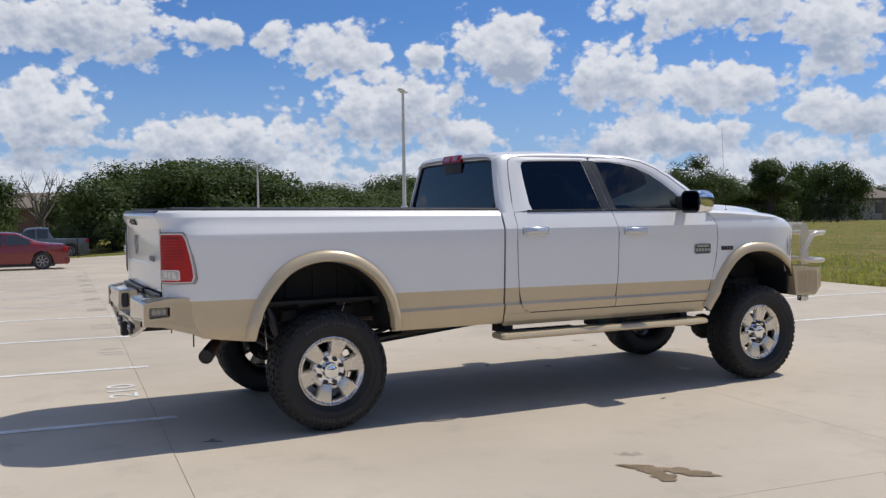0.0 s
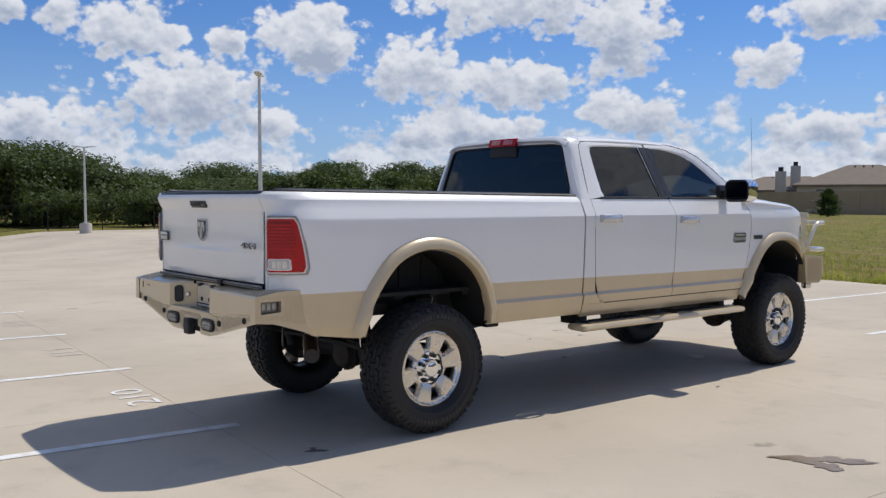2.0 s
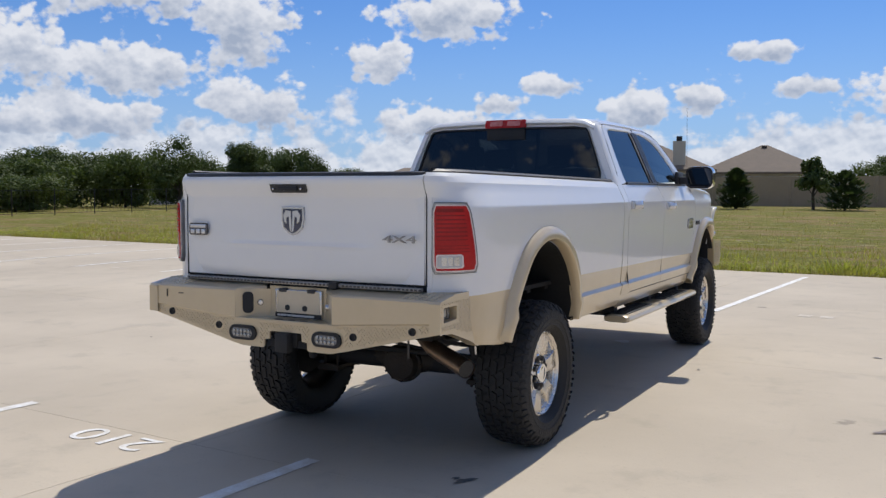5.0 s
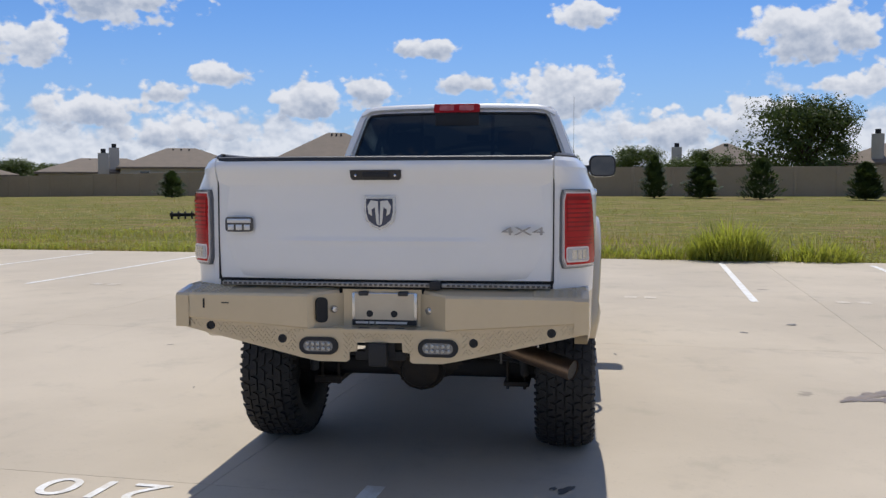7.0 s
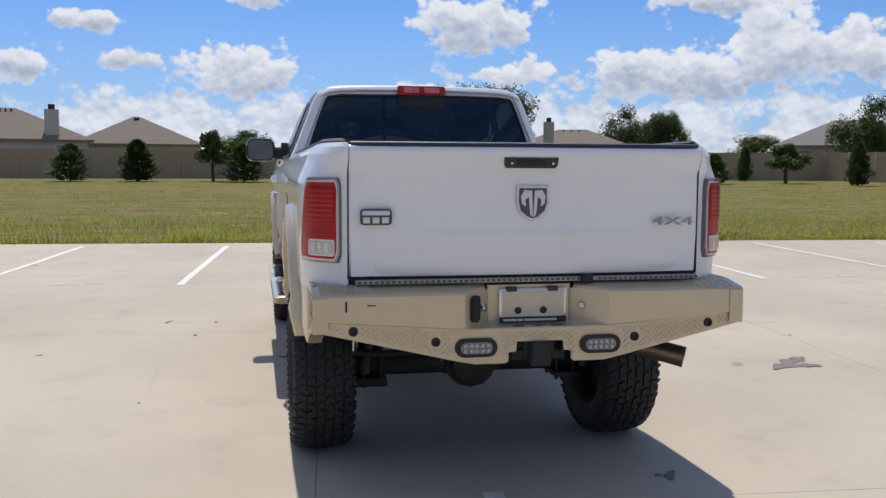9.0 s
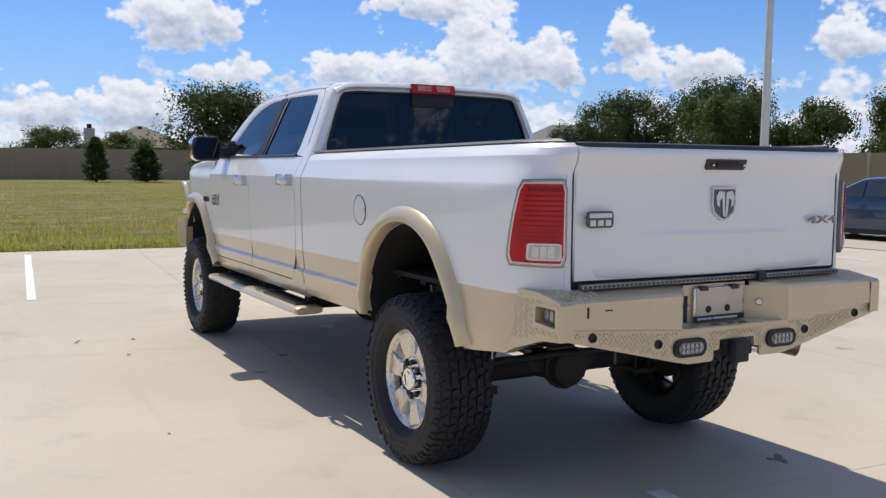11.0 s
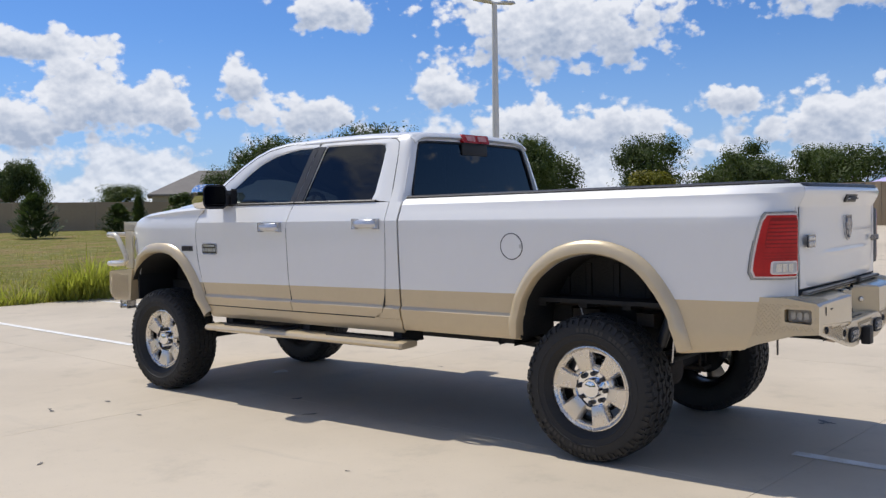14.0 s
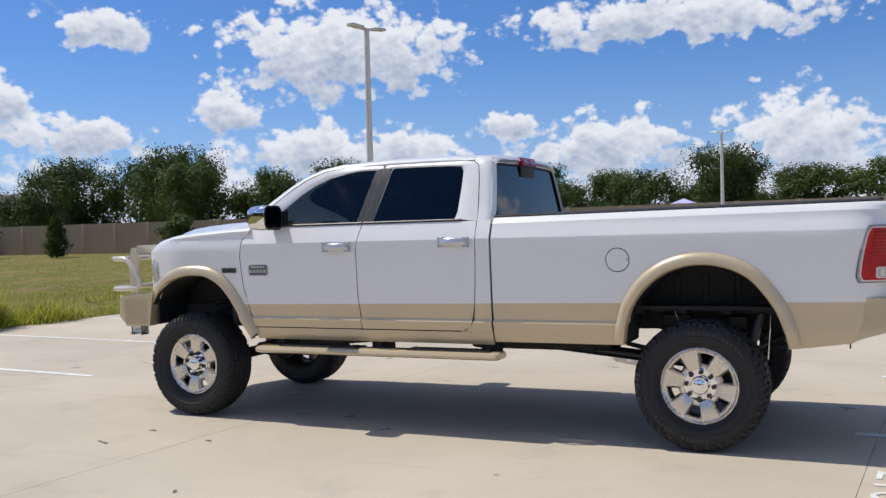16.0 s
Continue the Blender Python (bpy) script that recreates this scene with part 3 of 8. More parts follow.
def build_lot():
    bm = bmesh.new()
    rows = []
    for v in [-70 + k * 4 for k in range(20)] + [6.5, 8.5, 10.5, 12.0, EDGE]:
        rows.append([(lot(u, v)[0], lot(u, v)[1], ground_z(*lot(u, v)) - 0.014) for u in range(-45, 61, 3)])
    grid(bm, rows)
    outward(bm, (0, 0, 1))
    base = tagged(part("parking_lot", bm, CONCRETE, None), "pale tan concrete parking lot with saw-cut joints", "pavement", kind="structure")
    # a low concrete edge against the grass
    bm = bmesh.new()
    rows = [[(*lot(u, EDGE + d), ground_z(*lot(u, EDGE + d)) + z) for d, z in ((-0.02, -0.10), (-0.02, -0.004), (0.02, -0.006), (0.03, -0.10))] for u in range(-45, 61, 3)]
    grid(bm, rows)
    part("slab_edge", bm, CONCRETE, base)
    return base


def build_slabs(base):
    g = 0.002
    for u0, u1 in zip(U_JOINTS, U_JOINTS[1:]):
        for v0, v1 in zip(V_JOINTS, V_JOINTS[1:]):
            bm = bmesh.new()
            n = 4
            rows = []
            for j in range(n + 1):
                row = []
                for i in range(n + 1):
                    x, y = lot(u0 + g + (u1 - u0 - 2 * g) * i / n, v0 + g + (v1 - v0 - 2 * g) * j / n)
                    row.append((x, y, ground_z(x, y)))
                rows.append(row)
            grid(bm, rows)
            outward(bm, (0, 0, 1))
            thicken(bm, 0.013)
            part("slab", bm, CONCRETE, base, smooth=False)


def paint_strip(base, u, v0, v1, wd=0.10, mat=None, name="stall_line"):
    bm = bmesh.new()
    rows = []
    n = 8
    for k in range(n + 1):
        v = v0 + (v1 - v0) * k / n
        rows.append([(*lot(u + d, v), ground_z(*lot(u + d, v)) + 0.004) for d in (-wd / 2, wd / 2)])
    grid(bm, rows)
    outward(bm, (0, 0, 1))
    return part(name, bm, mat or LINE_PAINT, base, smooth=False)


def blot(base, cx, cy, r, seed, mat, name, stretch=1.0, turn=0.0, z=0.0045):
    rnd = random.Random(seed)
    bm = bmesh.new()
    ph = [rnd.uniform(0, 6.28) for _ in range(4)]
    ring = []
    for k in range(28):
        a = k * math.tau / 28
        rr = r * (1 + 0.28 * math.sin(2 * a + ph[0]) + 0.2 * math.sin(3 * a + ph[1]) + 0.14 * math.sin(5 * a + ph[2]) + 0.10 * math.sin(9 * a + ph[3]))
        x, y = rr * math.cos(a) * stretch, rr * math.sin(a)
        x, y = cx + x * math.cos(turn) - y * math.sin(turn), cy + x * math.sin(turn) + y * math.cos(turn)
        ring.append(bm.verts.new((x, y, ground_z(x, y) + z)))
    bm.faces.new(ring)
    outward(bm, (0, 0, 1))
    return part(name, bm, mat, base, smooth=False)


def build_markings(base):
    for k in range(-12, 6):
        u = -0.02 + 2.67 * k
        paint_strip(base, u, -6.6, -0.95)
        if k <= 4:
            paint_strip(base, u, 7.05, 12.9)
        if k < -3:
            paint_strip(base, u, -12.2, -6.6)
    for k in range(-9, 5):
        if k == -1:
            continue
        u = -0.02 + 2.67 * (k + 0.5)
        for d in (-0.24, 0.02, 0.22):
            if k < -1:
                paint_strip(base, u + d, -1.42, -1.12, 0.07, FAINT_PAINT, "faded_mark")
            if d < 0.1:
                paint_strip(base, u + d, 7.15, 7.35, 0.16, FAINT_PAINT, "faded_mark")
    x, y = lot(-1.36, -1.28)
    letters("210", 0.46, 0.0005, Matrix.Translation((x, y, 0.0165)) @ pose(0, 0, 0, 0, 0, 180 + math.degrees(TURN)) @ Matrix.Diagonal((1.02, 0.80, 1, 1)), base, LINE_PAINT, "stall_number", "white stencilled stall number")
    for k, (x, y, r, st) in enumerate(((2.90, 1.38, 0.085, 1.5), (3.00, 1.50, 0.075, 1.6), (3.10, 1.36, 0.060, 1.5), (3.13, 1.58, 0.055, 1.7), (2.80, 1.33, 0.035, 1.6), (3.21, 1.64, 0.022, 2.0))):
        blot(base, x, y, r, 17 + k, DAMP, "damp_stain", st, 0.75, 0.0042 + 0.0004 * k)
    # oil drips and scuffs
    for x, y, r in ((-2.05, 4.28, 0.022), (-2.02, 4.36, 0.016), (-1.58, 4.23, 0.022), (-1.74, 3.54, 0.020), (-2.93, 2.83, 0.018), (-0.98, 2.42, 0.030), (-0.62, 2.95, 0.035), (0.83, 4.45, 0.05), (-1.95, 1.1, 0.010),
                    (0.86, -0.875, 0.040), (0.80, -0.86, 0.02), (3.7, 2.6, 0.015), (-7.5, 6.2, 0.1), (1.25, 2.9, 0.018), (4.2, 0.6, 0.015), (-4.3, 1.9, 0.014), (3.2, 4.9, 0.05), (2.6, 4.3, 0.03)):
        blot(base, x, y, r * 0.75, int(r * 900 + abs(x) * 10), SCUFF if r > 0.09 else GREASE, "grease_spot", 2.0, 0.4 + x)
    # a scrap of white paper under the truck
    bm = bmesh.new()
    ring = [bm.verts.new((0.19 + 0.085 * math.cos(a), 4.06 + 0.06 * math.sin(a), 0.019 + 0.006 * math.sin(2 * a))) for a in [k * math.tau / 14 for k in range(14)]]
    bm.faces.new(ring)
    outward(bm, (0, 0, 1))
    thicken(bm, 0.002)
    p = part("paper_scrap", bm, HOUSE_TRIM, None)
    tagged(p, "flat white paper scrap on the concrete", "litter")


# ---------------------------------------------------------------- meadow growth
def blade(bm, x, y, z, h, lean, a, wd):
    dx, dy = math.cos(a), math.sin(a)
    px, py = -dy * wd, dx * wd
    v = [bm.verts.new(p) for p in ((x - px, y - py, z), (x + px, y + py, z), (x + dx * lean * 0.45 + px * 0.7, y + dy * lean * 0.45 + py * 0.7, z + h * 0.62),
                                    (x + dx * lean * 0.45 - px * 0.7, y + dy * lean * 0.45 - py * 0.7, z + h * 0.62), (x + dx * lean, y + dy * lean, z + h * (0.98 if lean < h else 0.7)))]
    bm.faces.new((v[0], v[1], v[2], v[3]))
    bm.faces.new((v[3], v[2], v[4]))


def build_grass():
    rnd = random.Random(5)
    for name, mat, n, lo, hi, h0, h1 in (("grass", BLADE, 19000, 0.0, 8.0, 0.06, 0.15), ("far_grass", BLADE, 5000, 7.0, 42.0, 0.06, 0.13), ("dry_grass", STRAW, 11000, 0.4, 24.0, 0.06, 0.17), ("green_weeds", BLADE_BRIGHT, 17000, 0.0, 7.0, 0.07, 0.24)):
        bm = bmesh.new()
        for _ in range(n):
            k = rnd.random() ** 1.7
            d = lo + (hi - lo) * k
            u = rnd.uniform(-26 - d * 0.9, 24 + d * 0.7)
            if noise.noise((u * 0.5, d * 0.8, 3.0 if name == "grass" else 9.0)) < (-0.30 if name in ("grass", "far_grass") else 0.05):
                continue
            x, y = lot(u, EDGE + 0.02 + d)
            s = 1 + d * 0.03
            blade(bm, x, y, ground_z(x, y) - 0.04, rnd.uniform(h0, h1) * (1.25 if d < 0.6 else 1), rnd.uniform(0.02, 0.14) if name != "green_weeds" else rnd.uniform(0.06, 0.18), rnd.uniform(0, 6.28), rnd.uniform(0.005, 0.011) * s)
        tagged(part(name, bm, mat, None, smooth=False), "patchy green and straw meadow grass", "grass", kind="stuff")
    # leafy low weeds along the slab edge
    bm = bmesh.new()
    for k in range(30000):
        u = rnd.uniform(-30, 22)
        if noise.noise((u * 0.45, 1.0, 7.0)) < -0.05:
            continue
        d = abs(rnd.gauss(0, 0.7))
        if k % 2:          # scattered patches further out
            d = rnd.uniform(0.8, 11.0)
            if noise.noise((u * 0.30, d * 0.55, 12.0)) < 0.12:
                continue
        x, y = lot(u, EDGE + d)
        tuft = 0.5 + noise.noise((u * 1.3, d * 1.3, 2.0)) + 0.6 * noise.noise((u * 0.4, d * 0.5, 5.0))
        z = ground_z(x, y) + rnd.uniform(0.0, 0.03 + 0.24 * max(0.0, tuft)) * (1 if d < 1.0 else 0.6)
        a, t = rnd.uniform(0, 6.28), rnd.uniform(-0.6, 0.6)
        r = rnd.uniform(0.018, 0.04) * (1 + 0.05 * d)
        c = [Vector((x, y, z)) + Matrix.Rotation(a, 3, "Z") @ Matrix.Rotation(t, 3, "X") @ Vector(q) * r for q in ((-1, 0, 0), (0, -0.6, 0.1), (1.2, 0, 0), (0, 0.6, 0.1))]
        bm.faces.new([bm.verts.new(q) for q in c])
    tagged(part("leafy_weeds", bm, BLADE_BRIGHT, None, smooth=False), "low leafy weeds along the concrete edge", "weeds", kind="stuff")


def tall_grass_clump(x, y, r, h, n, seed):
    rnd = random.Random(seed)
    t = thing("tall_grass_clump", pose(x, y, ground_z(x, y) - 0.05), "bright green clump of tall wild grass", "grass clump")
    bm = bmesh.new()
    for _ in range(n):
        a, q = rnd.uniform(0, 6.28), rnd.random() ** 0.6 * r
        hh = h * rnd.uniform(0.55, 1.05) * (1 - 0.45 * (q / r) ** 2)
        blade(bm, q * math.cos(a), q * math.sin(a) * 0.7, hh * rnd.uniform(0.0, 0.35), hh * rnd.uniform(0.5, 1.0), hh * rnd.uniform(0.25, 1.0), rnd.gauss(a, 1.2), rnd.uniform(0.008, 0.015))
    tagged(part("foliage", bm, BLADE_BRIGHT, t, smooth=False), kind="stuff")
    bm = bmesh.new()
    for _ in range(26):
        a, q = rnd.uniform(0, 6.28), rnd.random() * r * 0.9
        blade(bm, q * math.cos(a), q * math.sin(a) * 0.7, h * 0.3, h * rnd.uniform(0.6, 0.95), 0.12, a, 0.006)
    tagged(part("dry_foliage", bm, STRAW, t, smooth=False), kind="stuff")
    return t


# ---------------------------------------------------------------- trees
def limb(bm, a, b, r0, r1, n=7):
    a, b = Vector(a), Vector(b)
    mid = (a + b) / 2 + Vector((random.uniform(-1, 1), random.uniform(-1, 1), random.uniform(-0.3, 0.3))) * (b - a).length * 0.08
    tube(bm, [a, mid, b], [r0, (r0 + r1) / 2, r1], n)


def make_tree(h, w, seed, mat, lobes, leaves, size, trunk=0.22, low=0.22, label="", name="tree"):
    """Tapered trunk, limbs, and a crown of leaf sprays in uneven lobes."""
    rnd = random.Random(seed)
    random.seed(seed)
    t = thing(name, pose(0, 0, 0), label or "broad dark green oak in full leaf", "tree")
    bm = bmesh.new()
    top = h * 0.62
    tube(bm, [(0, 0, -0.4), (0.02 * h, 0, h * low), (-0.01 * h, 0.01 * h, h * 0.42), (0.01 * h, 0, top)], [h * 0.035, h * 0.026, h * 0.018, h * 0.007], 9)
    cs = []
    for k in range(lobes):
        a = k * 2.4 + rnd.uniform(-0.4, 0.4)
        q = (w / 2) * (0.15 + 0.62 * rnd.random() ** 0.6)
        z = h * rnd.uniform(low + 0.14, 0.86)
        q *= 1.12 * math.sqrt(max(0.06, 1 - ((z / h - 0.48) / 0.50) ** 2))
        c = Vector((q * math.cos(a), q * math.sin(a), z))
        cs.append((c, w * rnd.uniform(0.14, 0.235)))
        limb(bm, (0, 0, h * rnd.uniform(low * 0.8, 0.45)), c, h * 0.012, h * 0.003, 5)
    cs.append((Vector((0, 0, h * 0.86)), w * 0.17))
    cs.append((Vector((0, 0, h * 0.6)), w * 0.26))
    part("trunk", bm, BARK, t)
    bm = bmesh.new()
    for _ in range(round(leaves * 1.45)):
        c, r = cs[rnd.randrange(len(cs))]
        d = Vector((rnd.gauss(0, 1), rnd.gauss(0, 1), rnd.gauss(0, 0.8))).normalized()
        inner = rnd.random() < 0.22
        p = c + d * r * ((0.25 + 0.35 * rnd.random()) if inner else (0.55 + 0.5 * rnd.random() ** 0.5)) + Vector((0, 0, -0.1 * r))
        p += noise.noise_vector(p * 0.9) * r * 0.30
        if p.z > h or p.z < h * low * 0.7:
            continue
        nrm = (d + Vector((rnd.gauss(0, 0.5), rnd.gauss(0, 0.5), rnd.gauss(0.3, 0.5)))).normalized()
        q = nrm.to_track_quat("Z", "Y").to_matrix()
        a = rnd.uniform(0, 6.28)
        s = size * rnd.uniform(0.6, 1.4) * (1.8 if inner else 1.0)
        vs = []
        for u, v in ((-1, -0.15), (-0.2, -0.62), (1.05, -0.1), (0.1, 0.55)):
            uu, vv = u * math.cos(a) - v * math.sin(a), u * math.sin(a) + v * math.cos(a)
            vs.append(bm.verts.new(p + q @ Vector((uu, vv, 0.25 * (u * v))) * s))
        bm.faces.new(vs)
    part("crown", bm, mat, t, smooth=False)
    return t


def make_conifer(h, w, seed, label):
    rnd = random.Random(seed)
    t = thing("juniper", pose(0, 0, 0), label, "shrub")
    bm = bmesh.new()
    tube(bm, [(0, 0, -0.2), (0, 0, h * 0.5), (0, 0, h * 0.9)], [h * 0.03, h * 0.02, h * 0.005], 7)
    part("trunk", bm, BARK, t)
    bm = bmesh.new()
    for _ in range(2600):
        z = rnd.random() ** 0.9
        rad = w / 2 * (1 - z) ** 0.55 * (0.70 + 0.40 * (min(1, z / 0.20)))
        a = rnd.uniform(0, 6.28)
        lobe = 1 + 0.20 * math.sin(3 * a + seed) + 0.22 * math.sin(17 * z + a * 2) + 0.16 * math.sin(29 * z - 5 * a + seed)
        q = rad * lobe * (0.55 + 0.5 * rnd.random())
        p = Vector((q * math.cos(a), q * math.sin(a), 0.04 + z * h))
        d = Vector((math.cos(a), math.sin(a), rnd.uniform(0.4, 1.6))).normalized()
        s = rnd.uniform(0.10, 0.22) * (h / 2.4)
        side = d.cross(Vector((0, 0, 1))).normalized() * s * 0.35
        vs = [bm.verts.new(x) for x in (p - side, p + side * 0.6 - d * s * 0.3, p + side + d * s * 0.4, p + d * s)]
        bm.faces.new(vs)
    part("needles", bm, LEAF_CEDAR, t, smooth=False)
    return t


def at_ground(x, y, s=1.0, sz=None, turn=0.0, sink=0.0):
    return Matrix.Translation((x, y, ground_z(x, y) - sink)) @ Matrix.Rotation(turn, 4, "Z") @ Matrix.Diagonal((s, s, sz or s, 1))


def plant(kinds, rows, group):
    """rows: kind, x, y, height, width"""
    rnd = random.Random(21)
    used = set()
    for k, x, y, h, w in rows:
        src, h0, w0 = kinds[k]
        m = Matrix.Translation((x, y, ground_z(x, y))) @ Matrix.Rotation(rnd.uniform(0, 6.28), 4, "Z") @ Matrix.Diagonal((w / w0, w / w0, h / h0, 1))
        if k not in used:
            used.add(k)
            src.matrix_basis = m
            tagged(src, group=group)
        else:
            o = copy_thing(src, Matrix())
            o.matrix_basis = m
    return used


def build_trees():
    oak = {"a": (make_tree(8, 10, 1, LEAF_DARK, 20, 10500, 0.105, low=0.12), 8, 10), "b": (make_tree(8, 8, 2, LEAF_DARK, 16, 9000, 0.10, low=0.12), 8, 8), "c": (make_tree(7, 7, 3, LEAF_MID, 15, 8500, 0.095, low=0.12, label="mid-green elm in full leaf"), 7, 7),
           "d": (make_tree(6, 6.5, 4, LEAF_MID, 12, 6500, 0.105, low=0.10, label="bushy mid-green tree with low foliage"), 6, 6.5), "e": (make_tree(9, 11, 5, LEAF_DARK, 20, 12000, 0.115, low=0.13, label="open-crowned oak with gaps of sky"), 9, 11),
           "y": (make_tree(4, 3.4, 6, LEAF_YELLOW, 8, 1800, 0.12, low=0.12, label="small tree with yellowing leaves"), 4, 3.4), "g": (make_tree(6, 9, 12, LEAF_DARK, 24, 11000, 0.11, low=0.02, label="dense dark green thicket tree, leafy to the ground"), 6, 9), "h": (make_tree(5, 7, 13, LEAF_MID, 22, 9000, 0.105, low=0.02, label="mid-green thicket tree, leafy to the ground"), 5, 7), "f": (make_tree(7.5, 5, 7, LEAF_DARK, 12, 6500, 0.11, low=0.08, label="tall dark green tree, dense to the ground"), 7.5, 5)}
    rows = [("e", 22.5, 87, 9.2, 12), ("b", 41, 96, 8.2, 6), ("f", 44.5, 96, 7.6, 4.2), ("c", 47, 97, 7.6, 5),
            # along the wall on the driver's side
            ("b", 49.2, 63.3, 7.13, 6.5), ("e", 55.7, 65.8, 8.6, 9), ("a", 60.0, 60.0, 8.67, 10), ("c", 50.9, 47.1, 6.93, 6.2), ("d", 53.8, 42.8, 6.42, 6), ("c", 58.0, 37.9, 7.16, 6), ("a", 56.9, 54.2, 9.13, 9), ("b", 64.5, 41.4, 6.9, 7.8),
            ("e", 67.3, 32.2, 7.2, 7.4), ("y", 60.3, 28.8, 3.97, 4.2), ("b", 69.2, 23.7, 6.6, 6.5), ("c", 76.2, 20.1, 6.2, 6.2), ("a", 72.1, 16.6, 5.8, 8), ("e", 72.0, 9.7, 7.5, 8.0), ("c", 77.5, 4.1, 6.0, 8), ("d", 79.9, -2.5, 6.3, 8.4), ("c", 82.1, 12.0, 6.1, 8), ("d", 74.2, 27.1, 5.81, 7),
            # trees behind the houses and beside them
            ("c", -66, 96, 4.5, 7), ("d", -44, 100, 5.2, 6), ("h", -59, 71, 5.9, 5.4), ("g", -53.0, 69.0, 5.5, 6.4), ("b", -76, 104, 4.6, 12), ("d", -68, 108, 4.2, 10), ("c", 6, 86, 4.6, 6), ("d", 13, 92, 4.4, 7), ("c", 55, 92, 4.8, 6), ("d", -2, 104, 5, 7),
            # dark belt beyond the lot
            ("g", -56, 5.5, 4.6, 8), ("g", -57, 10.5, 5.2, 10), ("a", -62, 9, 5.6, 11), ("g", -58, 16.0, 4.6, 9), ("a", -64, 15, 5.6, 11), ("e", -60, 12.5, 5.6, 10), ("g", -70, -3, 5.6, 8), ("b", -76, -4, 6.2, 9), ("h", -66, 4.5, 4.4, 6),
            ("h", -58, 22, 3.2, 8), ("g", -60, 26.5, 3.3, 9), ("h", -62, 31, 3.4, 9), ("g", -66, 35, 4.0, 10), ("h", -60, 35.5, 4.0, 8), ("g", -64, 39.5, 4.8, 9), ("h", -58, 42, 3.9, 8), ("g", -62, 46.5, 5.0, 9), ("h", -57, 50.5, 4.8, 6.5),
            ("a", -74, 26, 4.4, 10), ("c", -70, 43, 5.4, 9), ("b", -68, 31, 4.4, 7), ("b", -50, 49.5, 5.8, 5.5), ("f", -50, 57.5, 5.8, 4.6), ("g", -66, 56, 5.0, 10), ("a", -82, 38, 5.6, 12), ("a", -86, 24, 4.6, 12), ("g", -80, 12, 5.6, 12), ("h", -64, 64, 4.6, 9), ("h", -54, 60, 3.8, 7),
            ("h", -51, 24, 2.4, 6), ("h", -50, 30, 2.3, 6), ("h", -50, 18, 2.3, 5), ("h", -53, 37, 2.5, 6), ("h", -52, 13, 2.2, 5), ("y", -49.5, 27, 2.3, 3.2)]
    plant(oak, rows, "trees round the lot")
    # dead tree
    random.seed(8)
    t = thing("dead_tree", at_ground(-64, 1.6), "bare grey dead tree", "tree")
    bm = bmesh.new()
    limb(bm, (0, 0, -0.2), (0.1, 0.1, 2.4), 0.16, 0.11)
    rnd = random.Random(8)
    for k in range(16):
        a = k * 2.4
        b = Vector((math.cos(a) * rnd.uniform(0.8, 2.2), math.sin(a) * rnd.uniform(0.8, 2.2), rnd.uniform(3.0, 5.2)))
        limb(bm, (0.1, 0.1, rnd.uniform(1.6, 2.4)), b, 0.07, 0.03, 5)
        for _ in range(3):
            limb(bm, b * 0.85 + Vector((0, 0, 0.3)), b + Vector((rnd.uniform(-0.7, 0.7), rnd.uniform(-0.7, 0.7), rnd.uniform(0.2, 0.9))), 0.03, 0.01, 4)
    part("trunk", bm, DEADWOOD, t)
    # young planting in front of the wall
    c1 = make_conifer(2.4, 2.2, 1, "dark green rounded juniper by the wall")
    c2 = make_conifer(2.6, 1.5, 2, "slim dark green juniper by the wall")
    kinds = {"r": (c1, 2.4, 2.2), "s": (c2, 2.6, 1.5), "t": (make_tree(3.2, 2.2, 9, LEAF_MID, 9, 1500, 0.10, low=0.28, label="young staked tree with thin crown"), 3.2, 2.2)}
    plant(kinds, [("r", -29.8, 61.5, 1.95, 2.2), ("r", -12.2, 55, 2.15, 2.7), ("s", -8.2, 54.5, 2.4, 2.2), ("t", -3.7, 55, 3.3, 2.2), ("r", -1.8, 53.2, 2.2, 2.8), ("s", 5.8, 56.5, 2.6, 1.7), ("s", 8.7, 56, 2.2, 2.2), ("r", 11.9, 53.3, 2.35, 2.4), ("s", 17.6, 52, 2.1, 2.0),
                  ("r", 20.5, 46.5, 2.4, 2.6), ("s", 33.3, 55.8, 2.33, 1.2), ("t", 33.5, 50.8, 2.72, 2.7), ("s", 34.8, 45.1, 2.46, 1.5), ("r", 27.6, 49.5, 1.8, 2.2), ("t", 36.9, 37.1, 2.62, 2.4)], "young plants by the wall")


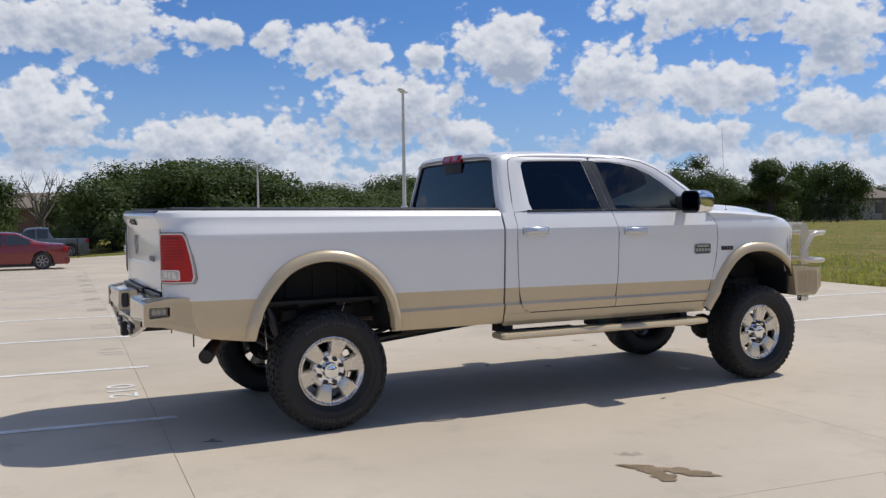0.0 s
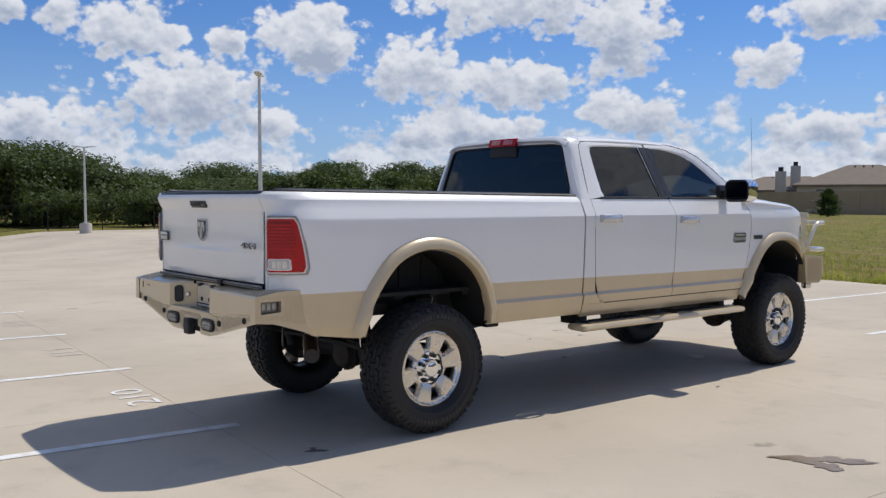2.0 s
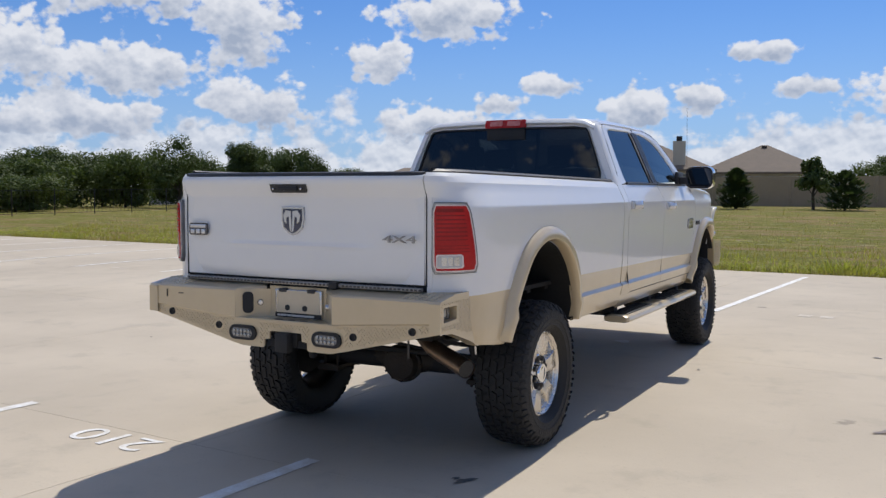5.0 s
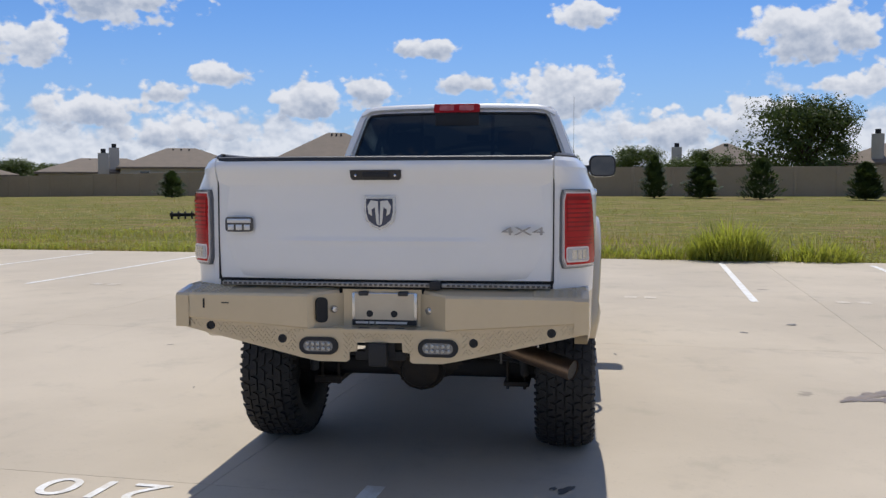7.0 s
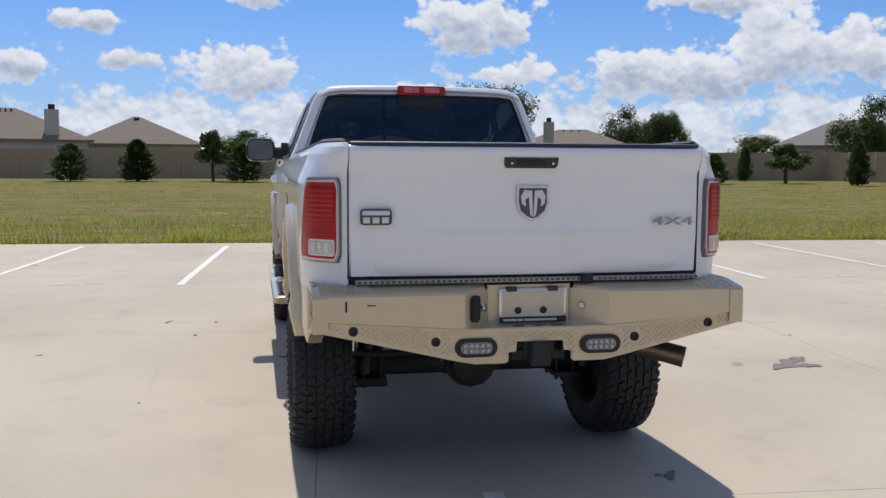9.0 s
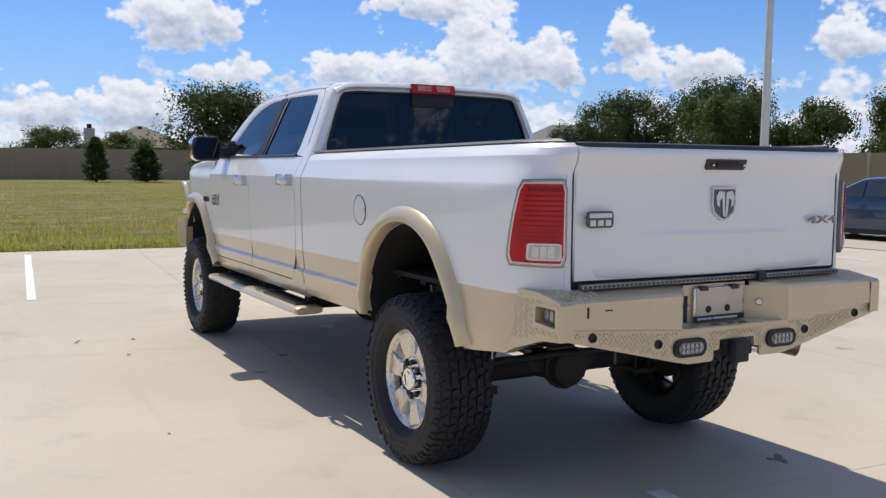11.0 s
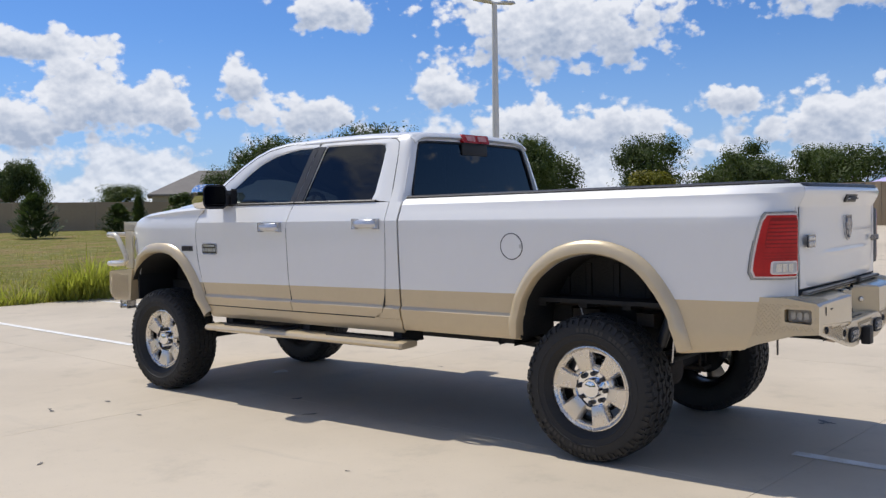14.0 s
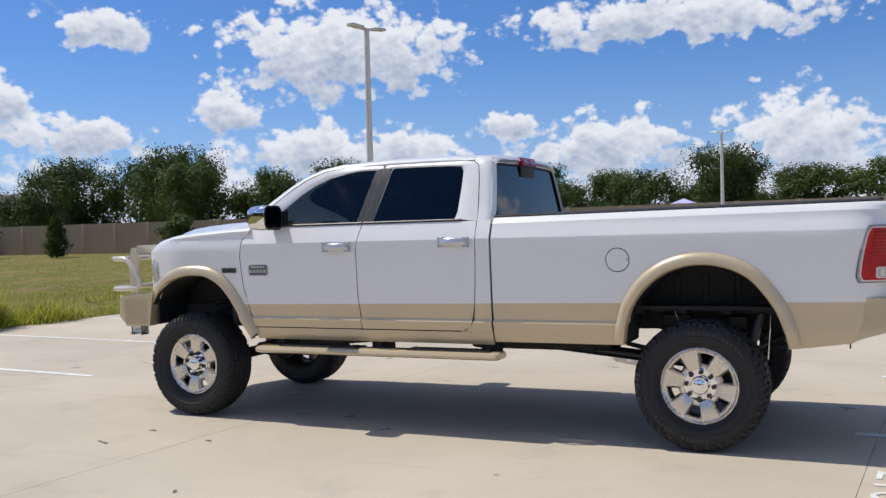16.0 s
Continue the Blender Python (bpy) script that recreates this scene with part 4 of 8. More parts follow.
# ---------------------------------------------------------------- walls, houses, poles
def build_wall():
    w = new("boundary_wall")
    tagged(w, "tan precast concrete boundary wall with posts", "wall", kind="structure")
    pts = [(-84, 92), (-35, 76.5), (-18, 67), (2, 65), (25, 64), (42.5, 60), (43, -16)]
    h = 2.12
    for (x0, y0), (x1, y1) in zip(pts, pts[1:]):
        L = math.hypot(x1 - x0, y1 - y0)
        n = max(1, round(L / 3.0))
        ang = math.atan2(y1 - y0, x1 - x0)
        for k in range(n):
            ax, ay = x0 + (x1 - x0) * k / n, y0 + (y1 - y0) * k / n
            mx, my = x0 + (x1 - x0) * (k + 0.5) / n, y0 + (y1 - y0) * (k + 0.5) / n
            z = ground_z(mx, my)
            bm = bmesh.new()
            cuboid(bm, -L / n / 2 + 0.14, L / n / 2 - 0.14, -0.05, 0.05, -0.4, h)
            bmesh.ops.transform(bm, matrix=pose(mx, my, z, 0, 0, math.degrees(ang)), verts=bm.verts[:])
            part("panel", bm, PRECAST, w, smooth=False)
            bm = bmesh.new()
            cuboid(bm, -0.135, 0.135, -0.075, 0.075, -0.4, h + 0.02, bevel=0.02)
            bmesh.ops.transform(bm, matrix=pose(ax, ay, z, 0, 0, math.degrees(ang)), verts=bm.verts[:])
            part("post", bm, PRECAST, w)


def house(x, y, wd, dp, eave, ridge, turn, roof_mat, wall_mat, chimney=None, label="", hip=0.5, wins=2):
    """A hipped single-storey house with windows, eaves and, maybe, a chimney."""
    z0 = ground_z(x, y)
    hs = thing("house", pose(x, y, z0, 0, 0, turn), label, "house", group="houses beyond the wall")
    bm = bmesh.new()
    cuboid(bm, -wd / 2, wd / 2, -dp / 2, dp / 2, -0.5, eave)
    part("wall", bm, wall_mat, hs, smooth=False)
    bm = bmesh.new()
    o = 0.45
    a = [(-wd / 2 - o, -dp / 2 - o), (wd / 2 + o, -dp / 2 - o), (wd / 2 + o, dp / 2 + o), (-wd / 2 - o, dp / 2 + o)]
    rl = max(0.3, wd / 2 - dp / 2 * hip * 2)
    lo = [bm.verts.new((u, v, eave - 0.18)) for u, v in a]
    hi = [bm.verts.new((u, v, eave + 0.02)) for u, v in a]
    r0, r1 = bm.verts.new((-rl, 0, ridge)), bm.verts.new((rl, 0, ridge))
    bm.faces.new(lo[::-1])
    for i in range(4):
        bm.faces.new((lo[i], lo[(i + 1) % 4], hi[(i + 1) % 4], hi[i]))
    bm.faces.new((hi[0], hi[1], r1, r0))
    bm.faces.new((hi[2], hi[3], r0, r1))
    bm.faces.new((hi[1], hi[2], r1))
    bm.faces.new((hi[3], hi[0], r0))
    rf = part("roof", bm, roof_mat, hs, smooth=False)
    for k in range(3):
        bm = bmesh.new()
        u = -rl * 0.6 + k * rl * 0.55
        cuboid(bm, u - 0.08, u + 0.08, -0.75, -0.55, ridge - 0.45, ridge - 0.10, bevel=0.03)
        part("roof_vent", bm, GAP, rf)
    for k in range(wins):
        u = -wd * 0.32 + wd * 0.64 * (k / max(1, wins - 1))
        bm = bmesh.new()
        cuboid(bm, u - 0.55, u + 0.55, -dp / 2 - 0.05, -dp / 2 + 0.02, eave - 1.75, eave - 0.35, bevel=0.02)
        wn = part("window", bm, HOUSE_TRIM, hs, smooth=False)
        bm = bmesh.new()
        cuboid(bm, u - 0.46, u + 0.46, -dp / 2 - 0.065, -dp / 2 - 0.04, eave - 1.65, eave - 0.45)
        part("pane", bm, HOUSE_GLASS, wn, smooth=False)
    if chimney:
        cu, cv, ch = chimney
        bm = bmesh.new()
        cuboid(bm, cu - 0.55, cu + 0.55, cv - 0.4, cv + 0.4, 1.5, ch, bevel=0.03)
        c = part("chimney", bm, wall_mat, hs)
        bm = bmesh.new()
        cuboid(bm, cu - 0.25, cu + 0.25, cv - 0.22, cv + 0.22, ch - 0.05, ch + 0.45, bevel=0.03)
        part("chimney_cap", bm, GAP, c)
    return hs


def build_houses():
    b, g = ROOF_BROWN, ROOF_GREY
    house(-22.8, 84, 12, 11.5, 3.1, 6.0, 18, b, STUCCO, (3.2, -5.0, 5.7), "beige single-storey house with brown hipped roof and chimney", 0.45)
    house(-43, 93, 13, 11, 2.9, 5.1, 28, b, STUCCO, (-8.2, -3.0, 4.4), "beige house with brown hipped roof", 0.45)
    house(-55, 98, 14, 11, 2.6, 4.3, 30, b, STUCCO, (1.0, -4.5, 5.4), "low beige house with brown roof and chimney", 0.4)
    house(-12.6, 92, 11, 11, 2.9, 5.7, 8, b, STUCCO, None, "beige house with steep brown hipped roof", 0.5)
    house(17.5, 104, 10, 10, 2.9, 5.4, -8, b, STUCCO, (-5.3, -4.0, 4.9), "beige house with brown roof behind the wall", 0.48)
    house(33, 92, 13, 11, 2.8, 5.0, -20, b, STUCCO, (-2.4, -4.5, 5.6), "tan house with brown roof and square chimney", 0.45)
    house(54.8, 73.8, 13, 11, 3.0, 5.5, -35, g, STUCCO, (3.4, 3.0, 5.3), "grey-roofed beige house by large oaks", 0.42)
    house(-80, 82, 9, 9, 2.4, 3.9, 42, b, STUCCO, None, "low house with brown hipped roof", 0.45)
    house(-67, 86, 13, 11, 2.4, 4.0, 38, b, STUCCO, None, "low house with wide brown roof", 0.42)
    house(-98, 4.6, 14, 10, 3.2, 4.8, 85, b, BRICK_RED, None, "red-brown brick house behind trees", 0.4)
    house(-26, 108, 12, 11, 3.0, 5.6, 14, b, STUCCO, None, "beige house with brown hipped roof", 0.45)


LEAN = Matrix(((1, 0, 0.003, 0), (0, 1, -0.004, 0), (0, 0, 1, 0), (0, 0, 0, 1)))


def light_pole(x, y, h, r, arms, turn, ped=0.0, box=False, z=None):
    z0 = ground_z(x, y) if z is None else z
    p = thing("light_pole", Matrix.Translation((x, y, z0)), "pale grey parking lot light pole on a concrete base", "light pole", group="lot lights")
    bm = bmesh.new()
    lathe(bm, [(-0.5, 0.29), (0.60, 0.29), (0.64, 0.27), (0.64, 0.0)], 20, axis="z")
    part("base", bm, BASE_CONC, p)
    bm = bmesh.new()
    cuboid(bm, -r * 1.6, r * 1.6, -r * 1.6, r * 1.6, 0.63, 0.68, bevel=0.01)
    part("base_plate", bm, POLE_PAINT, p)
    bm = bmesh.new()
    tube(bm, [LEAN @ Vector((0, 0, q * h)) for q in (0.09, 0.4, 0.7, 1.0)], [r, r * 0.9, r * 0.78, r * 0.66], 12)
    part("shaft", bm, POLE_PAINT, p)
    for k in range(arms):
        a = turn + k * math.pi
        bm = bmesh.new()
        tipv = LEAN @ Vector((0, 0, h))
        d = Vector((math.cos(a), math.sin(a), 0))
        n = Vector((-math.sin(a), math.cos(a), 0))
        rows = []
        for q, wd, dz in ((0.0, 0.05, -0.02), (0.12, 0.06, 0.0), (0.18, 0.14, 0.02), (0.50, 0.14, 0.045), (0.58, 0.09, 0.04)):
            c = tipv + d * q + Vector((0, 0, dz))
            rows.append([c - n * wd, c - n * wd * 0.8 + Vector((0, 0, 0.05)), c + n * wd * 0.8 + Vector((0, 0, 0.05)), c + n * wd, c - n * wd])
        vs, _ = grid(bm, rows)
        bm.faces.new(vs[0][:-1])
        bm.faces.new(vs[-1][:-1][::-1])
        bmesh.ops.recalc_face_normals(bm, faces=bm.faces[:])
        part("lamp_head", bm, POLE_PAINT, p)
    if box:
        bm = bmesh.new()
        cuboid(bm, 0.05, 0.30, -0.2, 0.0, 1.45, 1.85, bevel=0.02)
        part("meter_box", bm, POLE_PAINT, p)
    return p


def build_fence():
    """Black wire fence in front of the tree belt."""
    f = thing("wire_fence", pose(0, 0, 0), "black wire mesh fence before the trees", "fence")
    pts = [(-47, -14), (-47, 8), (-45, 22), (-42, 40), (-46, 62)]
    for (x0, y0), (x1, y1) in zip(pts, pts[1:]):
        n = round(math.hypot(x1 - x0, y1 - y0) / 2.6)
        for k in range(n):
            x, y = x0 + (x1 - x0) * k / n, y0 + (y1 - y0) * k / n
            xb, yb = x0 + (x1 - x0) * (k + 1) / n, y0 + (y1 - y0) * (k + 1) / n
            z, zb = ground_z(x, y), ground_z(xb, yb)
            bm = bmesh.new()
            tube(bm, [(x, y, z - 0.3), (x, y, z + 1.55)], 0.03, 6)
            part("post", bm, FENCE_BLACK, f)
            bm = bmesh.new()
            for q in (0.1, 1.45):
                tube(bm, [(x, y, z + q), (xb, yb, zb + q)], 0.018, 4)
            for m in range(10):
                e = m / 10
                tube(bm, [(x + (xb - x) * e, y + (yb - y) * e, z + (zb - z) * e + 0.1), (x + (xb - x) * e, y + (yb - y) * e, z + (zb - z) * e + 1.45)], 0.008, 3)
            part("mesh_panel", bm, FENCE_BLACK, f, smooth=False)


# ---------------------------------------------------------------- other vehicles
def parked_car(name, x, y, turn, L, W, H, paint_mat, prof, belt, label, category, glass_spans, wheel_r=0.33, wheels=(0.19, 0.79)):
    """prof: top line as (share of length from the tail, share of height)."""
    z0 = ground_z(x, y) - (0.05 if x < -46 else 0.0)
    c = thing(name, pose(x, y, z0, 0, 0, turn), label, category)

    def top(u):
        return curve_at(prof, u) * H
    bm = bmesh.new()
    rows = []
    n = 40
    for k in range(n + 1):
        u = k / n
        zt = top(u)
        taper = 1 - 0.10 * max(0, (abs(u - 0.5) - 0.36) / 0.14) ** 2
        hw = W / 2 * taper
        zb = 0.20
        for wv in wheels:
            dd = abs(u - wv) * L
            if dd < wheel_r + 0.05:
                zb = max(zb, wheel_r + math.sqrt(max(0, (wheel_r + 0.05) ** 2 - dd * dd)))
        zbelt = min(belt * H, zt)
        inn = 0.20 * max(0, (zt - zbelt) / (H * (1 - belt))) if zt > zbelt else 0
        half = [(hw * 0.94, zb), (hw * 0.99, max(zb, 0.35 * H)), (hw, max(zb, 0.45 * H)), (hw * 0.97, max(zb, zbelt - 0.02)), (hw * (0.95 - inn), max(zb, zt - 0.05)), (hw * (0.86 - inn), max(zb, zt - 0.01)), (0, max(zb, zt + 0.015))]
        yy = (u - 0.5) * L
        rows.append([(a, yy, b) for a, b in half] + [(-a, yy, b) for a, b in reversed(half[:-1])])
    vs, _ = grid(bm, rows)
    bm.faces.new(vs[0])
    bm.faces.new(vs[-1][::-1])
    bmesh.ops.recalc_face_normals(bm, faces=bm.faces[:])
    part("body", bm, paint_mat, c)
    for s in (1, -1):
        for g0, g1 in glass_spans:
            bm = bmesh.new()
            rows = []
            for k in range(11):
                u = g0 + (g1 - g0) * k / 10
                zt = top(u) - 0.085
                zb = belt * H + 0.02
                zt = max(zt, zb + 0.01)
                inn = 0.20 * max(0, (top(u) - belt * H) / (H * (1 - belt)))
                rows.append([(s * (W / 2 * 0.965 + 0.012), (u - 0.5) * L, zb), (s * (W / 2 * (0.955 - inn * 0.86) + 0.012), (u - 0.5) * L, zt)])
            grid(bm, rows)
            outward(bm, (s, 0, 0))
            thicken(bm, 0.01)
            part("side_window", bm, HOUSE_GLASS, c)
        bm = bmesh.new()
        cuboid(bm, s * W * 0.30, s * W * 0.475, -L / 2 - 0.012, -L / 2 + 0.16, 0.50 * H, 0.60 * H, bevel=0.02)
        part("tail_light", bm, RED_LENS, c)
        for wv in wheels:
            wy = (wv - 0.5) * L
            bm = bmesh.new()
            lathe(bm, [(W / 2 - 0.20, 0.0), (W / 2 - 0.20, wheel_r * 0.98), (W / 2 - 0.02, wheel_r), (W / 2 + 0.005, wheel_r * 0.90), (W / 2 + 0.005, wheel_r * 0.68), (W / 2 - 0.03, wheel_r * 0.66)], 28)
            bmesh.ops.transform(bm, matrix=pose(0, wy, wheel_r, 0, 0, 0 if s > 0 else 180), verts=bm.verts[:])
            ty = part("tyre", bm, RUBBER, c)
            bm = bmesh.new()
            lathe(bm, [(W / 2 - 0.03, wheel_r * 0.67), (W / 2 - 0.005, wheel_r * 0.64), (W / 2 - 0.02, wheel_r * 0.58)], 24)
            lathe(bm, [(W / 2 - 0.07, wheel_r * 0.6), (W / 2 - 0.07, 0.0)], 20, mi=1)
            for k in range(7):
                cuboid(bm, W / 2 - 0.05, W / 2 - 0.008, -0.022, 0.022, 0.03, wheel_r * 0.62, m=Matrix.Rotation(k * math.tau / 7, 4, "X"))
            bmesh.ops.transform(bm, matrix=pose(0, wy, wheel_r, 0, 0, 0 if s > 0 else 180), verts=bm.verts[:])
            part("rim", bm, [ALLOY, GAP], c)
    bm = bmesh.new()
    cuboid(bm, -W * 0.47, W * 0.47, -L / 2 - 0.05, -L / 2 + 0.12, 0.24, 0.46, bevel=0.05)
    part("bumper", bm, paint_mat, c)
    bm = bmesh.new()
    cuboid(bm, -W * 0.49, W * 0.49, -L * 0.40, L * 0.42, 0.14, 0.24)
    part("floor_pan", bm, GAP, c)
    return c


def build_vehicles():
    parked_car("sedan", -30.6, -1.75, 180, 4.8, 1.80, 1.42, CAR_RED, [(0, 0.52), (0.02, 0.66), (0.16, 0.70), (0.22, 0.74), (0.36, 0.97), (0.5, 1.0), (0.6, 0.97), (0.74, 0.70), (0.95, 0.58), (1, 0.42)], 0.66,
               "dark red sedan parked on the concrete", "car", [(0.27, 0.445), (0.46, 0.68)])
    parked_car("compact_pickup", -50.5, 0.7, 180, 5.3, 1.85, 1.75, CAR_GREY, [(0, 0.60), (0.01, 0.62), (0.36, 0.62), (0.365, 0.66), (0.40, 0.98), (0.5, 1.0), (0.62, 0.97), (0.73, 0.64), (0.96, 0.58), (1, 0.42)], 0.64,
               "slate grey pickup parked by the fence", "pickup truck", [(0.41, 0.52), (0.535, 0.66)], 0.38)
    blue = parked_car("sedan", 16.15, 9.35, 6, 4.7, 1.85, 1.45, CAR_BLUE, [(0, 0.50), (0.012, 0.70), (0.04, 0.755), (0.13, 0.775), (0.30, 0.95), (0.43, 1.0), (0.56, 0.97), (0.74, 0.68), (0.94, 0.56), (1, 0.40)], 0.66,
                      "slate blue sedan with silver alloy wheels parked on the concrete", "car", [(0.20, 0.36), (0.38, 0.52), (0.54, 0.69)], 0.345)
    bm = bmesh.new()
    cuboid(bm, -0.16, 0.16, -2.368, -2.35, 0.76, 0.92, bevel=0.006)
    part("number_plate", bm, PALE, blue)
    suv = parked_car("suv", 21.6, 9.2, 6, 5.1, 1.95, 1.80, CAR_BLACK, [(0, 0.50), (0.012, 0.72), (0.05, 0.88), (0.11, 0.975), (0.25, 1.0), (0.5, 1.0), (0.62, 0.96), (0.75, 0.67), (0.94, 0.60), (1, 0.44)], 0.62,
                     "glossy black sport utility vehicle with a silver belt trim", "car", [(0.08, 0.26), (0.28, 0.47), (0.49, 0.70)], 0.39)
    for x in (1, -1):
        bm = bmesh.new()
        cuboid(bm, x * 0.955, x * 0.985, -2.2, 1.0, 1.105, 1.130)
        part("belt_trim", bm, ALLOY, suv)
        bm = bmesh.new()
        cuboid(bm, x * 0.62, x * 0.66, -1.9, 0.5, 1.80, 1.84, bevel=0.01)
        part("roof_rail", bm, ALLOY, suv)
    parked_car("small_car", 39.7, -0.70, -90, 4.1, 1.75, 1.30, CAR_LIME, [(0, 0.50), (0.012, 0.70), (0.05, 0.74), (0.12, 0.82), (0.26, 0.97), (0.42, 1.0), (0.56, 0.96), (0.72, 0.68), (0.94, 0.56), (1, 0.40)], 0.66,
               "lime green small car parked before the wall", "car", [(0.16, 0.36), (0.38, 0.66)], 0.32)


def build_tent():
    x, y = 46, 8.6
    z = ground_z(x, y)
    t = thing("canopy_tent", pose(x, y, z), "lilac pop-up canopy on thin legs", "canopy")
    bm = bmesh.new()
    a = [bm.verts.new((u * 1.15, v * 1.15, 1.95)) for u, v in ((-1, -1), (1, -1), (1, 1), (-1, 1))]
    b = [bm.verts.new((u * 1.15, v * 1.15, 1.8)) for u, v in ((-1, -1), (1, -1), (1, 1), (-1, 1))]
    p = bm.verts.new((0, 0, 2.45))
    for i in range(4):
        bm.faces.new((a[i], a[(i + 1) % 4], p))
        bm.faces.new((b[i], b[(i + 1) % 4], a[(i + 1) % 4], a[i]))
    thicken(bm, 0.01)
    part("canopy", bm, TENT, t, smooth=False)
    for u in (-1.1, 1.1):
        for v in (-1.1, 1.1):
            bm = bmesh.new()
            tube(bm, [(u, v, -0.1), (u, v, 1.95)], 0.025, 6)
            part("leg", bm, POLE_PAINT, t)


def build_junk():
    """A low dark farm implement left in the grass."""
    x, y = -14.7, 29.8
    t = thing("field_harrow", pose(x, y, ground_z(x, y), 0, 0, 20), "low dark rusted implement in the grass", "implement")
    bm = bmesh.new()
    cuboid(bm, -0.6, 0.6, -0.15, 0.15, 0.06, 0.20, bevel=0.03)
    for k in range(5):
        cuboid(bm, -0.55 + k * 0.26, -0.50 + k * 0.26, -0.25, 0.25, -0.05, 0.26, bevel=0.01)
    part("frame", bm, UNDER, t)


build_ground()
LOT = build_lot()
build_markings(LOT)
build_wall()
build_houses()
light_pole(-25.6, 12.6, 6.25, 0.085, 2, 2.55, box=True)
light_pole(-40.6, 10.9, 4.35, 0.065, 2, 1.2, z=-0.20)
light_pole(13.1, 10.4, 6.62, 0.10, 2, -0.35)
light_pole(41.0, 5.78, 5.6, 0.10, 2, 1.3)
build_fence()
build_vehicles()
build_tent()
build_junk()
build_trees()
build_grass()
tall_grass_clump(3.9, 13.55, 0.80, 0.92, 1500, 3)
tall_grass_clump(2.6, 13.75, 0.5, 0.45, 260, 4)
tall_grass_clump(8.3, 13.35, 0.5, 0.50, 260, 6)
tall_grass_clump(5.6, 13.45, 0.8, 0.55, 700, 7)
tall_grass_clump(1.5, 14.3, 0.6, 0.35, 260, 8)
tall_grass_clump(-2.4, 14.6, 0.7, 0.32, 260, 9)
# ---------------------------------------------------------------- the pickup truck
TAN0, TAN1 = 1.035, 0.99          # height of the two-tone line at the tail and at the front door
WHEELBASE, TYRE_R = 4.305, 0.448
FRONT_HUB = 4.322
truck = thing("pickup_truck", pose(0, 0, 0), "white and tan lifted crew cab pickup parked on concrete", "pickup truck")


def tan_z(y):
    return curve_at([(-1.3, TAN0 + 0.007), (3.8, TAN1)], y)


SIDE = [(0.70, 0.935), (0.74, 0.958), (0.80, 0.974), (0.845, 0.984), (0.872, 0.9905), (0.895, 0.974), (0.93, 0.977), (1.0, 0.984), (1.15, 0.990),
        (1.32, 0.996), (1.44, 0.9995), (1.497, 0.999), (1.503, 0.9965), (1.53, 0.985), (1.55, 0.976), (1.58, 0.962), (1.63, 0.938)]
GREEN = [(1.63, 0.930), (1.72, 0.892), (1.80, 0.862), (1.90, 0.823), (2.0, 0.786), (2.06, 0.760), (2.10, 0.735), (2.13, 0.70)]


def nose(y):
    return 0.0 if y < 4.35 else 0.30 * (y - 4.35) ** 2 / 0.55


def side_x(y, z):
    return (curve_at(SIDE, z) if z <= 1.63 else curve_at(GREEN, z)) - nose(y)


ZROWS = [0.70, 0.74, 0.80, 0.845, 0.872, 0.895, 0.93, 0.98, None, 1.08, 1.15, 1.24, 1.32, 1.38, 1.44, 1.49, 1.4975, 1.5035, 1.51, 1.53, 1.55, 1.58, 1.605, 1.63]


def paint(i, lo):
    return 1 if i < lo else 0


def side_panel(s, edges, z0, z1, bottom=None, cols=14, ys=None, xoff=0.0, thick=0.018):
    """A body panel on the truck's flank. edges(v) gives the rear and front y at a height; bottom(y) lifts the lower edge over a wheel arch."""
    bm = bmesh.new()
    zs = [z for z in ZROWS if z is None or z0 < z < z1]
    if not z0 < TAN1 < z1:
        zs = [z for z in zs if z is not None]
    zs = [z0] + zs + [z1]
    lo = zs.index(None) if None in zs else 0
    rows = []
    for z in zs:
        row = []
        zz0 = 1.01 if z is None else z
        ya, yb = edges(zz0)
        for j in range(cols + 1):
            y = ya + (yb - ya) * (ys[j] if ys else j / cols)
            zz = tan_z(y) if z is None else z
            if bottom:
                zz = max(zz, bottom(y))
            row.append((s * (side_x(y, zz) + xoff), y, zz))
        rows.append(row)
    grid(bm, rows, (lambda i, j: paint(i, lo)) if lo else (lambda i, j: 0 if z0 >= TAN1 else 1))
    bmesh.ops.remove_doubles(bm, verts=bm.verts[:], dist=0.0004)
    bmesh.ops.dissolve_degenerate(bm, dist=0.0004, edges=bm.edges[:])
    outward(bm, (s, 0, 0))
    thicken(bm, thick)
    return bm


# door outlines: height -> y
SEAM_F = [(0.80, 3.640), (0.98, 3.690), (1.17, 3.739), (1.38, 3.756), (1.50, 3.742), (1.58, 3.712), (1.63, 3.665)]
SEAM_M = [(0.80, 2.598), (1.08, 2.626), (1.44, 2.629), (1.60, 2.602), (1.63, 2.592)]
SEAM_R = [(0.80, 1.70), (0.845, 1.655), (0.872, 1.643), (0.98, 1.626), (1.0, 1.624), (1.17, 1.612), (1.40, 1.602), (1.63, 1.606)]
F_FRAME = [(2.592, 1.63), (2.555, 1.78), (2.505, 1.98), (2.482, 2.075), (2.50, 2.108), (2.70, 2.112), (2.88, 2.100), (3.06, 2.068), (3.20, 2.012), (3.34, 1.930), (3.50, 1.812), (3.665, 1.66)]
F_WIN = [(2.655, 1.648), (2.622, 1.78), (2.572, 1.96), (2.546, 2.05), (2.562, 2.066), (2.70, 2.066), (2.82, 2.052), (2.98, 2.018), (3.12, 1.962), (3.24, 1.886), (3.38, 1.776), (3.448, 1.668)]
